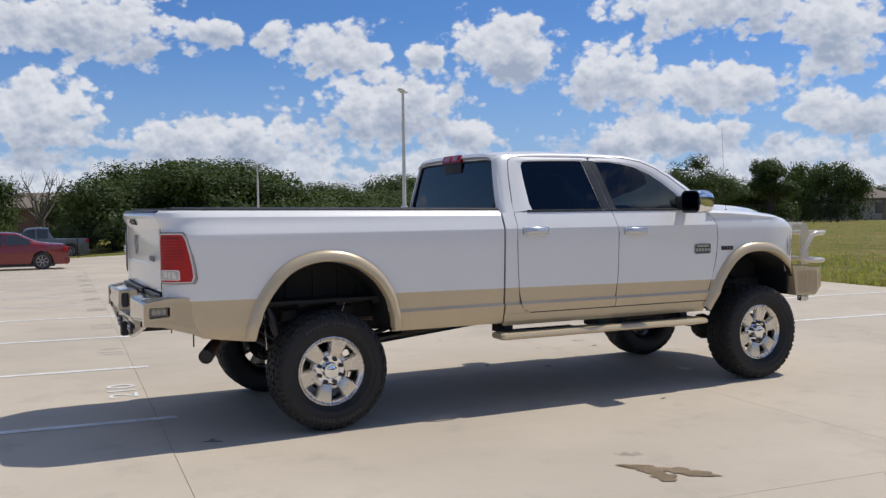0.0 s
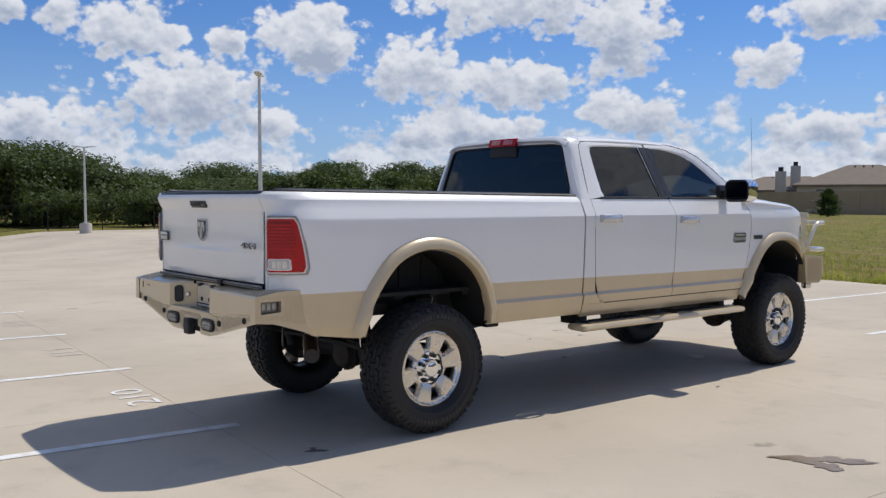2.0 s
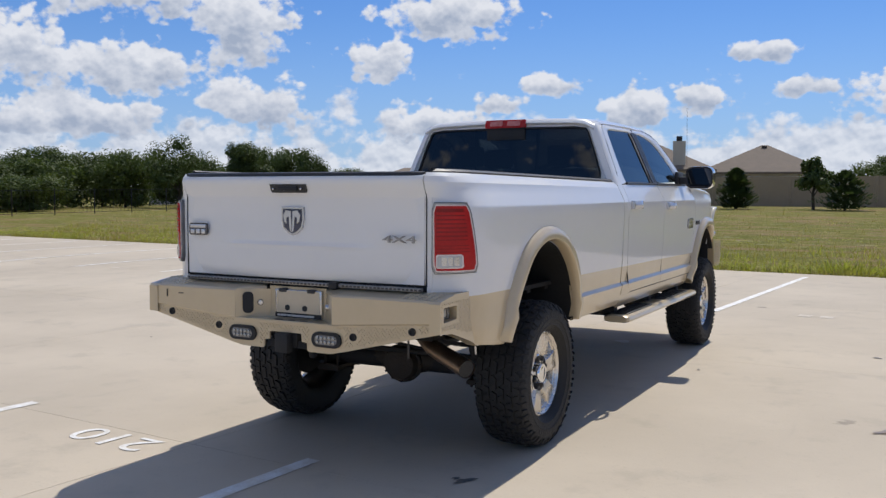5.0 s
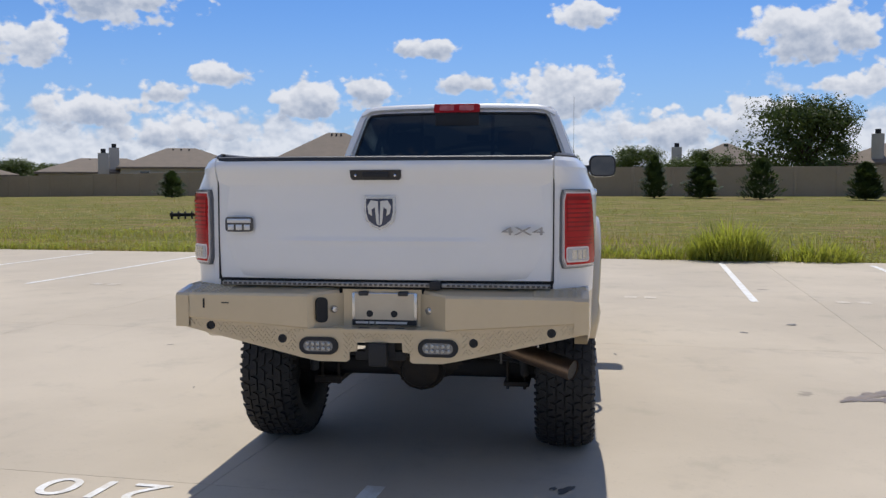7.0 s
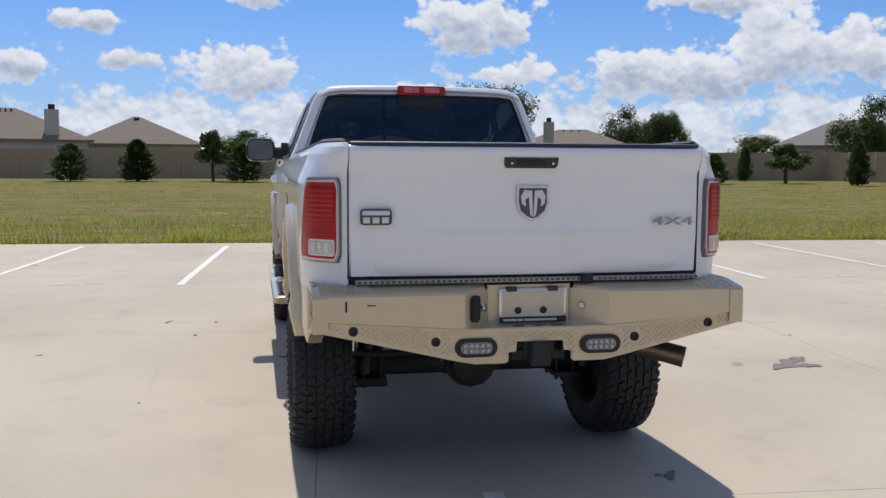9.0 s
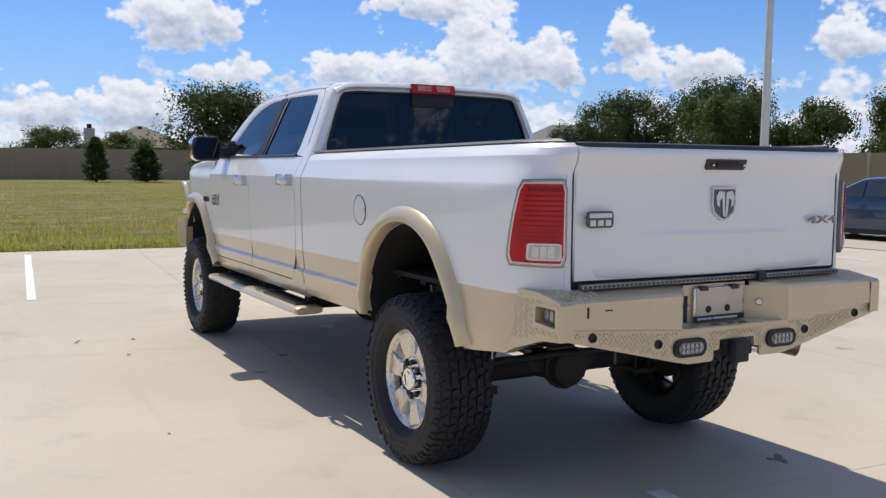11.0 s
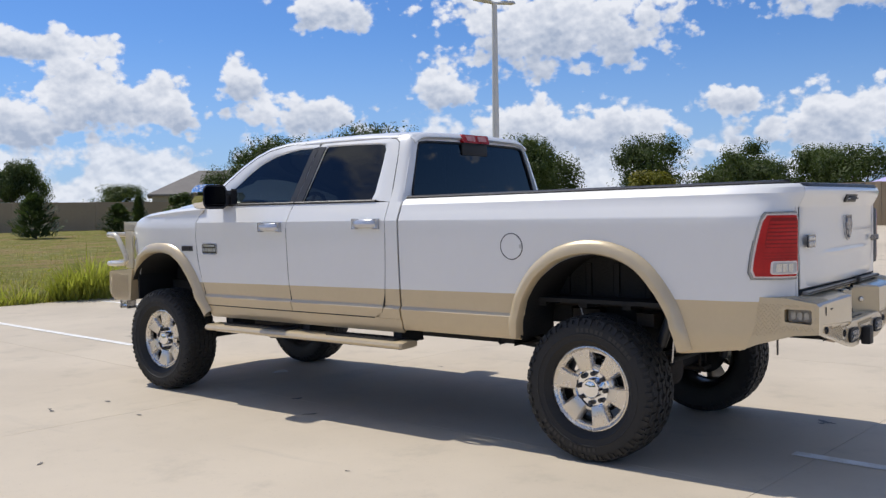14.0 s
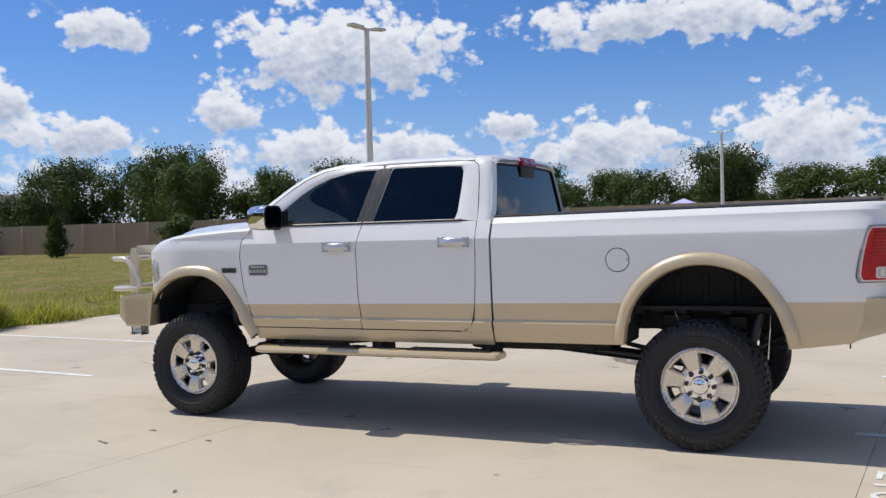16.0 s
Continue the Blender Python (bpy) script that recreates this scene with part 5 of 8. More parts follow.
R_FRAME = [(1.606, 1.63), (1.618, 1.80), (1.632, 1.96), (1.652, 2.06), (1.70, 2.094), (1.80, 2.103), (2.05, 2.110), (2.25, 2.112), (2.46, 2.110), (2.478, 2.076), (2.50, 1.98), (2.588, 1.63)]
R_WIN = [(1.800, 1.652), (1.783, 1.70), (1.775, 1.90), (1.776, 2.02), (1.80, 2.056), (1.86, 2.062), (2.05, 2.068), (2.22, 2.071), (2.392, 2.072), (2.408, 2.055), (2.425, 1.98), (2.512, 1.652)]


def door(s, which):
    fr = which == "front"
    lo, hi = (SEAM_M, SEAM_F) if fr else (SEAM_R, SEAM_M)
    g = 0.0035
    d = part("door", side_panel(s, lambda z: (curve_at(lo, z) + g, curve_at(hi, z) - g), 0.805, 1.63, cols=10), [WHITE, TAN], truck, sharp=19)
    frame_pts, win = (F_FRAME, F_WIN) if fr else (R_FRAME, R_WIN)
    bm = bmesh.new()
    rows = []
    for k in (0, 0.35, 0.75, 1.0):
        rows.append([(s * (side_x(0, max(1.632, a[1] + (b[1] - a[1]) * k)) - (0.012 if k == 1 else 0)), a[0] + (b[0] - a[0]) * k, a[1] + (b[1] - a[1]) * k) for a, b in zip(frame_pts, win)])
    grid(bm, rows)
    outward(bm, (s, 0, 0.2))
    thicken(bm, 0.02)
    part("window_frame", bm, WHITE, d)
    # glass, set in a little
    bm = bmesh.new()
    outl = [(y, z) for y, z in win]
    ring = [bm.verts.new((s * (side_x(0, max(z, 1.632)) - 0.014), y, z)) for y, z in outl]
    f = bm.faces.new(ring)
    bmesh.ops.triangulate(bm, faces=[f])
    outward(bm, (s, 0, 0))
    o = part("window_glass", bm, TINT if fr else PRIVACY, d, "dark tinted glass")
    # belt weatherstrip and a bright line below the glass
    y0, y1 = win[0][0] - 0.06, win[-1][0] + 0.14 if fr else win[-1][0] + 0.07
    bm = bmesh.new()
    tube(bm, [(s * 0.934, y0 + (y1 - y0) * k / 6, 1.640) for k in range(7)], 0.011, 6)
    part("belt_moulding", bm, BLACK_TRIM, d)
    # pillar cover between the two windows
    bm = bmesh.new()
    a, b = (((2.655, 1.65), (2.546, 2.07)), ((2.591, 1.65), (2.4845, 2.078))) if fr else (((2.514, 1.65), (2.408, 2.073)), ((2.5865, 1.65), (2.4795, 2.078)))
    rows = [[(s * (side_x(0, max(1.632, p[0][1] + (p[1][1] - p[0][1]) * k / 6)) + 0.003), p[0][0] + (p[1][0] - p[0][0]) * k / 6, p[0][1] + (p[1][1] - p[0][1]) * k / 6) for k in range(7)] for p in (a, b)]
    grid(bm, rows)
    outward(bm, (s, 0, 0))
    thicken(bm, 0.008)
    part("pillar_cover", bm, BLACK_TRIM, d)
    # chrome handle on a shallow cup
    yh, zh = (2.797, 1.448) if fr else (1.772, 1.468)
    bm = bmesh.new()
    xs = side_x(0, zh)
    pr = []
    for k in range(9):
        u = -1 + k / 4
        pr.append((s * (xs + 0.018 + 0.024 * (1 - u * u)), yh + u * 0.105, zh + 0.008))
    rows = []
    for c in range(9):
        a = c * math.tau / 8
        rows.append([(p[0] + s * 0.014 * math.cos(a), p[1], p[2] + 0.030 * math.sin(a)) for p in pr])
    grid(bm, rows)
    cuboid(bm, s * xs - 0.004, s * (xs + 0.028), yh + 0.085, yh + 0.120, zh - 0.024, zh + 0.040, bevel=0.006)
    cuboid(bm, s * xs - 0.004, s * (xs + 0.028), yh - 0.120, yh - 0.085, zh - 0.024, zh + 0.040, bevel=0.006)
    h = part("door_handle", bm, SILVER, d, "chrome pull handle")
    bm = bmesh.new()
    prism(bm, rounded(yh - 0.085, yh + 0.085, zh - 0.035, zh + 0.03, 0.03), lambda u, v, q: (s * (xs - 0.003 + q), u, v), 0.006)
    part("handle_cup", bm, WHITE, d)
    return d


def arch(cy, pts):
    """Wheel arch: y offset -> height of the opening."""
    return lambda y: curve_at(pts, y - cy) if pts[0][0] <= y - cy <= pts[-1][0] else 0.0


ARCH_R = [(-0.575, 0.70), (-0.56, 0.82), (-0.505, 0.97), (-0.42, 1.10), (-0.33, 1.195), (-0.22, 1.252), (-0.10, 1.280), (0.02, 1.280), (0.12, 1.260), (0.22, 1.218), (0.335, 1.130), (0.41, 1.03), (0.458, 0.93), (0.485, 0.80), (0.495, 0.70)]
ARCH_F = [(-0.63, 0.70), (-0.575, 0.80), (-0.475, 0.985), (-0.40, 1.085), (-0.335, 1.150), (-0.23, 1.210), (-0.12, 1.233), (0.02, 1.233), (0.13, 1.215), (0.25, 1.172), (0.34, 1.115), (0.40, 1.06), (0.45, 0.98)]


def rounded_line(pts, n=3):
    """The same line with smooth bends between its points."""
    p = [pts[0]] + list(pts) + [pts[-1]]
    line = []
    for i in range(1, len(p) - 2):
        for k in range(n):
            t = k / n
            line.append(tuple(0.5 * (2 * p[i][c] + (p[i + 1][c] - p[i - 1][c]) * t + (2 * p[i - 1][c] - 5 * p[i][c] + 4 * p[i + 1][c] - p[i + 2][c]) * t * t
                                     + (3 * p[i][c] - p[i - 1][c] - 3 * p[i + 1][c] + p[i + 2][c]) * t ** 3) for c in (0, 1)))
    return line + [pts[-1]]


ARCH_R, ARCH_F = rounded_line(ARCH_R), rounded_line(ARCH_F)


def sample(fn, a, b, extra):
    ys = sorted(set([a, b] + [a + (b - a) * k / 18 for k in range(19)] + [e for e in extra if a < e < b]))
    return [(y - a) / (b - a) for y in ys]


def flare(s, cy, pts, widths, z_low):
    """Painted flare round a wheel opening, standing off the panel."""
    bm = bmesh.new()
    p = [(cy + a, z) for a, z in pts if z > z_low + 0.01]
    p = [(2 * p[0][0] - p[1][0], z_low)] + p
    if pts[-1][1] < z_low + 0.01:
        p.append((p[-1][0] + 0.006, z_low))
    rows = []
    n = len(p)
    for i, (y, z) in enumerate(p):
        ya, za = p[max(0, i - 1)]
        yb, zb = p[min(n - 1, i + 1)]
        t = Vector((yb - ya, zb - za)).normalized()
        nrm = Vector((-t.y, t.x))
        w = widths(i / (n - 1))
        row = []
        for k, out in ((-0.02, -0.005), (0.0, 0.030), (0.10, 0.044), (0.45, 0.046), (0.80, 0.034), (1.0, 0.0)):
            yy, zz = y + nrm.x * w * k, z + nrm.y * w * k
            zz = max(zz, z_low)
            row.append((s * (min(side_x(yy, max(zz, 0.75)), 0.992) + out - (0.02 if k < 0 else 0)), yy, zz))
        rows.append(row)
    grid(bm, rows)
    outward(bm, (s, 0, 0))
    thicken(bm, 0.01)
    return part("fender_flare", bm, TAN, truck, "tan painted wheel arch flare", sharp=50)


GATE = [(1.098, -1.214), (1.112, -1.226), (1.16, -1.230), (1.25, -1.2345), (1.272, -1.235), (1.278, -1.2385), (1.284, -1.239), (1.290, -1.2355), (1.31, -1.2355), (1.40, -1.235), (1.535, -1.233), (1.552, -1.238), (1.60, -1.262), (1.632, -1.272), (1.652, -1.266), (1.662, -1.245)]
EDGE_LINE = [(1.0, -1.194), (1.535, -1.194), (1.56, -1.202), (1.60, -1.224), (1.632, -1.232), (1.652, -1.226), (1.668, -1.205)]   # the tailgate's ends
TURN_IN = [(-1.202, 0.190), (-1.190, 0.156), (-1.170, 0.124), (-1.142, 0.090), (-1.115, 0.062), (-1.07, 0.036), (-1.02, 0.018), (-0.96, 0.006), (-0.90, 0.0)]


def bed_side(s):
    bm = bmesh.new()
    fn = arch(0, ARCH_R)
    ys = sorted(set([1.476 - k * 0.06 for k in range(39)] + [a for a, z in ARCH_R] + [-0.86]), reverse=True)
    ys = [y for y in ys if y >= -0.90]
    cols = [(y, 0.0, 0.0) for y in ys]
    cols += [(y, d, 1.0) for y, d in reversed(TURN_IN[:-1])]
    zs = [z for z in ZROWS if z is not None]
    zs.insert(8, None)
    zs[-1] = 1.61
    zs += [1.632, 1.648]
    rows = []
    for i, z in enumerate(zs):
        row = []
        for y, d, c in cols:
            zz = tan_z(y) if z is None else z
            zz = max(zz, 0.725 + (0.14 * (-y - 0.6) if y < -0.6 else 0), 0.92 if y < -0.97 else 0)
            zz = max(zz, fn(y))
            if zz > 1.48:
                zz += 0.022 * (1.476 - y) / 2.7 * (zz - 1.48) / 0.15
            prof = {1.61: 0.948, 1.632: 0.930, 1.648: 0.905}.get(z, curve_at(SIDE, min(zz, 1.6)))
            if y < -0.35 and zz < 1.0:
                prof += (0.981 - prof) * min(1.0, (-0.35 - y) / 0.2) * min(1.0, max(0.0, (zz - 0.80) / 0.05))
            if d > 0:
                prof = 0.995 + (prof - 0.995) * (1 - min(1, d / 0.19) ** 1.6)
            bend = min(1, d / 0.19) ** 1.4
            row.append((s * (prof - d), y + (curve_at(EDGE_LINE, zz) + 1.202) * bend, zz))
        rows.append(row)
    lo = zs.index(None)
    grid(bm, rows, lambda i, j: 1 if i < lo else 0)
    bmesh.ops.remove_doubles(bm, verts=bm.verts[:], dist=0.0004)
    bmesh.ops.dissolve_degenerate(bm, dist=0.0004, edges=bm.edges[:])
    outward(bm, (s, 0, 0))
    thicken(bm, 0.02)
    o = part("bed_side", bm, [WHITE, TAN], truck, sharp=19)
    # inner wall and floor side
    bm = bmesh.new()
    cuboid(bm, s * 0.80, s * 0.83, -1.19, -0.64, 0.98, 1.63)
    cuboid(bm, s * 0.80, s * 0.83, -0.64, 0.58, 1.30, 1.63)
    cuboid(bm, s * 0.80, s * 0.83, 0.58, 1.46, 0.98, 1.63)
    part("inner_wall", bm, WHITE, o)
    bm = bmesh.new()
    rows = []
    for y in [1.476 - k * 0.185 for k in range(13)] + [-0.90, -0.98, -1.06, -1.12, -1.15]:
        zt = 1.662 + 0.022 * (1.476 - y) / 2.7
        d = curve_at(TURN_IN, y) if y < -0.90 else 0.0
        rows.append([(s * 0.79, y, zt - 0.03), (s * 0.79, y, zt + 0.004), (s * 0.80, y, zt + 0.011), (s * (0.885 - d), y, zt + 0.008), (s * (0.905 - d), y, zt - 0.004), (s * (0.90 - d), y, zt - 0.02)])
    grid(bm, rows)
    outward(bm, (0, 0, 1))
    thicken(bm, 0.01)
    part("rail_cap", bm, BLACK_TRIM, o, "black plastic bed rail cap")
    # wheel house liner
    bm = bmesh.new()
    rows = [[(s * x, a, max(z, 0.735) - 0.004) for a, z in ARCH_R] for x in (0.965, 0.72, 0.58)]
    grid(bm, rows)
    grid(bm, [[(s * 0.58, a, max(z, 0.735) - 0.004) for a, z in ARCH_R], [(s * 0.58, a, 0.93) for a, z in ARCH_R]])
    part("wheel_housing", bm, UNDER, o)
    if s < 0:
        bm = bmesh.new()
        c = [(0.530 + 0.083 * math.cos(a * math.tau / 36), 1.325 + 0.083 * math.sin(a * math.tau / 36)) for a in range(36)]
        tube(bm, [(s * (side_x(0, z) + 0.0005), y, z) for y, z in c + c[:1]], 0.0028, 5, cap=False)
        part("fuel_door_seam", bm, GAP, o)
        bm = bmesh.new()
        prism(bm, [(0.530 + 0.078 * math.cos(a * math.tau / 36), 1.325 + 0.078 * math.sin(a * math.tau / 36)) for a in range(36)], lambda u, v, q: (s * (side_x(0, v) + q), u, v), 0.003)
        part("fuel_door", bm, WHITE, o)
        bm = bmesh.new()
        prism(bm, rounded(0.448, 0.468, 1.312, 1.340, 0.008), lambda u, v, q: (s * (side_x(0, v) + q), u, v), 0.008)
        part("finger_notch", bm, PALE, o)
    return o


def wheel(s, y):
    w = new("wheel")
    w.parent = truck
    w.matrix_basis = pose(0, y, 0.460, 0, 0, 0 if s > 0 else 180) @ pose(0, 0, 0, random.uniform(0, 60), 0, 0)
    # local +x is the outer side; the wheel's middle plane lies at x 0.846
    c = 0.846
    R = TYRE_R
    bm = bmesh.new()
    lathe(bm, [(c + 0.105, 0.262), (c + 0.135, 0.275), (c + 0.150, 0.298), (c + 0.155, 0.300), (c + 0.156, 0.304), (c + 0.154, 0.307), (c + 0.1585, 0.336), (c + 0.1625, 0.338), (c + 0.1635, 0.343), (c + 0.1605, 0.346), (c + 0.158, 0.385), (c + 0.150, 0.412), (c + 0.138, R - 0.026), (c + 0.10, R - 0.016),
               (c + 0.05, R - 0.013), (c, R - 0.012), (c - 0.05, R - 0.013), (c - 0.10, R - 0.016), (c - 0.138, R - 0.026), (c - 0.150, 0.412), (c - 0.16, 0.36), (c - 0.153, 0.305), (c - 0.135, 0.275), (c - 0.105, 0.262)], 72)
    tyre = part("tyre", bm, RUBBER, w, "black all-terrain tyre")
    # tread blocks, shoulder lugs and sidewall ribs
    bm = bmesh.new()
    n = 60
    for k in range(n):
        for lane, (x0, x1) in enumerate(((-0.140, -0.098), (-0.091, -0.050), (-0.043, -0.003), (0.004, 0.043), (0.050, 0.091), (0.098, 0.140))):
            a = (k + (0.5 if lane % 2 else 0.10 * lane)) * math.tau / n
            span = math.tau / n * R * random.uniform(0.36, 0.44)
            sk = random.choice((0.006, 0.009, 0.012)) * (1 if (lane + k) % 2 else -1)
            r0, r1 = R - 0.018, R - (0.006 if lane in (0, 5) else 0.0)
            co = []
            for rr, f in ((r0, 1.0), (r1, 0.90)):
                for xx, ss in ((x0, -1), (x0, 1), (x1, 1), (x1, -1)):
                    xm = (x0 + x1) / 2
                    x = c + xm + (xx - xm) * f
                    off = span * ss * f + (sk if xx == x0 else -sk) + random.uniform(-0.003, 0.003)
                    ang = a + off / R
                    rr2 = rr - (0.008 if (lane in (0, 5) and abs(xx) > 0.13) else 0)
                    co.append(bm.verts.new((x, rr2 * math.cos(ang), rr2 * math.sin(ang))))
            for q in ((4, 5, 6, 7), (0, 4, 7, 3), (1, 2, 6, 5), (0, 1, 5, 4), (3, 7, 6, 2)):
                bm.faces.new([co[i] for i in q])
        for sd in (-1, 1):
            a0, a1 = (k + 0.1) * math.tau / n, (k + 0.1 + (0.62 if k % 2 else 0.42)) * math.tau / n
            co = []
            rin = 0.392 if k % 2 else 0.404
            for dx, fa in ((0.0, 0), (0.011, 0.005)):
                for rr, xx in ((rin, 0.157), (R - 0.020, 0.138)):
                    for ang in (a0 + fa, a1 - fa):
                        co.append(bm.verts.new((c + sd * (xx + dx), rr * math.cos(ang), rr * math.sin(ang))))
            for q in ((4, 5, 7, 6), (0, 1, 5, 4), (2, 6, 7, 3), (0, 4, 6, 2), (1, 3, 7, 5)):
                bm.faces.new([co[i] for i in q])
    part("tread", bm, RUBBER, w, "chunky worn tread blocks", smooth=False)
    # raised maker's lettering on the sidewall, kept to plain bars
    bm = bmesh.new()
    for a0 in (0.35, 3.49):
        for k in range(13):
            if k == 6:
                continue
            a = a0 + k * 0.088
            co = []
            for dx, f in ((0.0, 1.0), (0.003, 0.9)):
                for rr, xx in ((0.352, 0.1605), (0.376, 0.1592)):
                    for q in (-0.030, 0.030):
                        co.append(bm.verts.new((c + xx + dx, rr * math.cos(a + q * f), rr * math.sin(a + q * f))))
            for q in ((4, 5, 7, 6), (0, 1, 5, 4), (2, 6, 7, 3), (0, 4, 6, 2), (1, 3, 7, 5)):
                bm.faces.new([co[i] for i in q])
    tagged(part("sidewall_lettering", bm, SIDEWALL, w, smooth=False), kind="stuff")
    # rim barrel and lip
    bm = bmesh.new()
    lathe(bm, [(c + 0.098, 0.238), (c + 0.108, 0.248), (c + 0.114, 0.253), (c + 0.112, 0.261), (c + 0.100, 0.266)], 64)
    part("rim_lip", bm, POLISHED, w, "polished alloy rim")
    # barrel and disc take dark materials: shade behind the spokes put into colour
    bm = bmesh.new()
    lathe(bm, [(c + 0.100, 0.240), (c + 0.06, 0.228), (c - 0.02, 0.222), (c - 0.10, 0.235), (c - 0.125, 0.262)], 48)
    part("rim_barrel", bm, DARK_STEEL, w)
    bm = bmesh.new()
    lathe(bm, [(c + 0.00, 0.0), (c + 0.00, 0.16), (c - 0.03, 0.165), (c - 0.03, 0.0)], 32)
    part("brake_disc", bm, UNDER, w)
    # six broad spokes with raised borders
    bm = bmesh.new()
    for k in range(6):
        a = k * math.tau / 6
        rt = Matrix.Rotation(a, 4, "X")
        pr = [(0.108, 0.043, c + 0.086), (0.125, 0.045, c + 0.094), (0.16, 0.051, c + 0.099), (0.21, 0.061, c + 0.102), (0.242, 0.076, c + 0.101)]
        rows = []
        for r, hw, x in pr:
            rows.append([rt @ Vector(p) for p in ((x - 0.045, -hw - 0.014, r), (x - 0.012, -hw - 0.004, r), (x - 0.001, -hw + 0.006, r), (x, -hw * 0.6, r), (x - 0.004, 0, r), (x, hw * 0.6, r), (x - 0.001, hw - 0.006, r), (x - 0.012, hw + 0.004, r), (x - 0.045, hw + 0.014, r))])
        grid(bm, rows)
    bmesh.ops.recalc_face_normals(bm, faces=bm.faces[:])
    lathe(bm, [(c + 0.055, 0.216), (c + 0.088, 0.221), (c + 0.097, 0.228), (c + 0.098, 0.240), (c + 0.096, 0.248)], 60)
    lathe(bm, [(c + 0.03, 0.152), (c + 0.068, 0.148), (c + 0.078, 0.138), (c + 0.080, 0.112)], 48)
    part("spokes", bm, POLISHED, w, "six broad polished spokes", sharp=25)
    bm = bmesh.new()
    lathe(bm, [(c + 0.04, 0.124), (c + 0.082, 0.120), (c + 0.085, 0.114), (c + 0.070, 0.108), (c + 0.066, 0.07), (c + 0.066, 0.0)], 40)
    part("hub", bm, CHROME, w)
    bm = bmesh.new()
    lathe(bm, [(c + 0.06, 0.064), (c + 0.100, 0.062), (c + 0.108, 0.056), (c + 0.106, 0.047), (c + 0.109, 0.040), (c + 0.111, 0.0)], 36)
    part("centre_cap", bm, CHROME, w, "chrome centre cap")
    for k in range(8):
        a = (k + 0.5) * math.tau / 8
        bm = bmesh.new()
        r = 0.090
        lathe(bm, [(c + 0.06, 0.0165), (c + 0.086, 0.0165), (c + 0.098, 0.013), (c + 0.100, 0.0)], 6)
        bmesh.ops.translate(bm, verts=bm.verts[:], vec=(0, r * math.cos(a), r * math.sin(a)))
        part("lug_nut", bm, DARK_STEEL, w)
    return w


def tail_lamp(s):
    """Wraps from the tailgate seam round the bed's corner."""
    plan = [(0.836, -1.200), (0.862, -1.187), (0.886, -1.170), (0.908, -1.149), (0.928, -1.127), (0.946, -1.099), (0.961, -1.063), (0.974, -1.022), (0.984, -0.985)]

    def at(u, v, off):
        """u runs 0 to 1 from seam to flank, v up"""
        z = 1.163 + v * 0.355
        end = 1.0 - 0.22 * max(0.0, v) ** 1.5
        q = u * end * (len(plan) - 1)
        i = min(int(q), len(plan) - 2)
        k = q - i
        p = Vector(plan[i]) * (1 - k) + Vector(plan[i + 1]) * k
        d = (Vector(plan[i + 1]) - Vector(plan[i])).normalized()
        n = Vector((-d.y, d.x))
        n = -n if n.x < 0 and n.y > 0 else n
        n = Vector((abs(d.y), -abs(d.x)))
        p = p + n * (off + 0.003)
        return (s * p.x, p.y, z)

    def patch(u0, u1, v0, v1, off, r=0.06, nn=10, thick=0.016):
        bm = bmesh.new()
        rows = []
        for b in range(nn + 1):
            v = v0 + (v1 - v0) * b / nn
            e = min(b, nn - b) / nn
            cut = r * max(0, 1 - e / 0.12) ** 2
            rows.append([at(u0 + cut + (u1 - u0 - 2 * cut) * a / 14, v, off) for a in range(15)])
        grid(bm, rows)
        outward(bm, (s, -1, 0))
        thicken(bm, thick)
        return bm
    t = part("tail_lamp", patch(0.0, 1.0, 0.0, 1.0, 0.006), BEZEL, truck, "red wraparound tail lamp with a pale border")
    part("lamp_seal", patch(-0.014, 1.018, -0.010, 1.011, 0.0012), SEAL, t)
    part("border", patch(0.030, 0.960, 0.022, 0.978, 0.0090, 0.06), BORDER, t)
    part("red_lens", patch(0.055, 0.925, 0.040, 0.958, 0.0115, 0.05), RED_LENS, t, "red ribbed lens")
    part("brake_panel", patch(0.10, 0.80, 0.47, 0.92, 0.0135, 0.02), RED_DARK, t, "dark red brake light panel")
    for k in range(7):
        part("lens_rib", patch(0.11, 0.79, 0.485 + k * 0.058, 0.522 + k * 0.058, 0.0158, 0.0, 2, 0.005), RED_LENS, t)
    for k in range(3):
        part("lens_rib", patch(0.10, 0.80, 0.30 + k * 0.045, 0.308 + k * 0.045, 0.0136, 0.0, 2, 0.004), RED_DARK, t)
    part("lamp_rim", patch(0.085, 0.655, 0.070, 0.270, 0.0135, 0.03), BORDER, t)
    part("reversing_lamp", patch(0.115, 0.625, 0.090, 0.250, 0.0160, 0.02), CLEAR_LENS, t, "clear reversing lamp")
    for k in range(3):
        part("bulb_reflector", patch(0.20 + k * 0.13, 0.30 + k * 0.13, 0.11, 0.232, 0.0178, 0.0, 3, 0.003), CHROME_DULL, t)
    return t


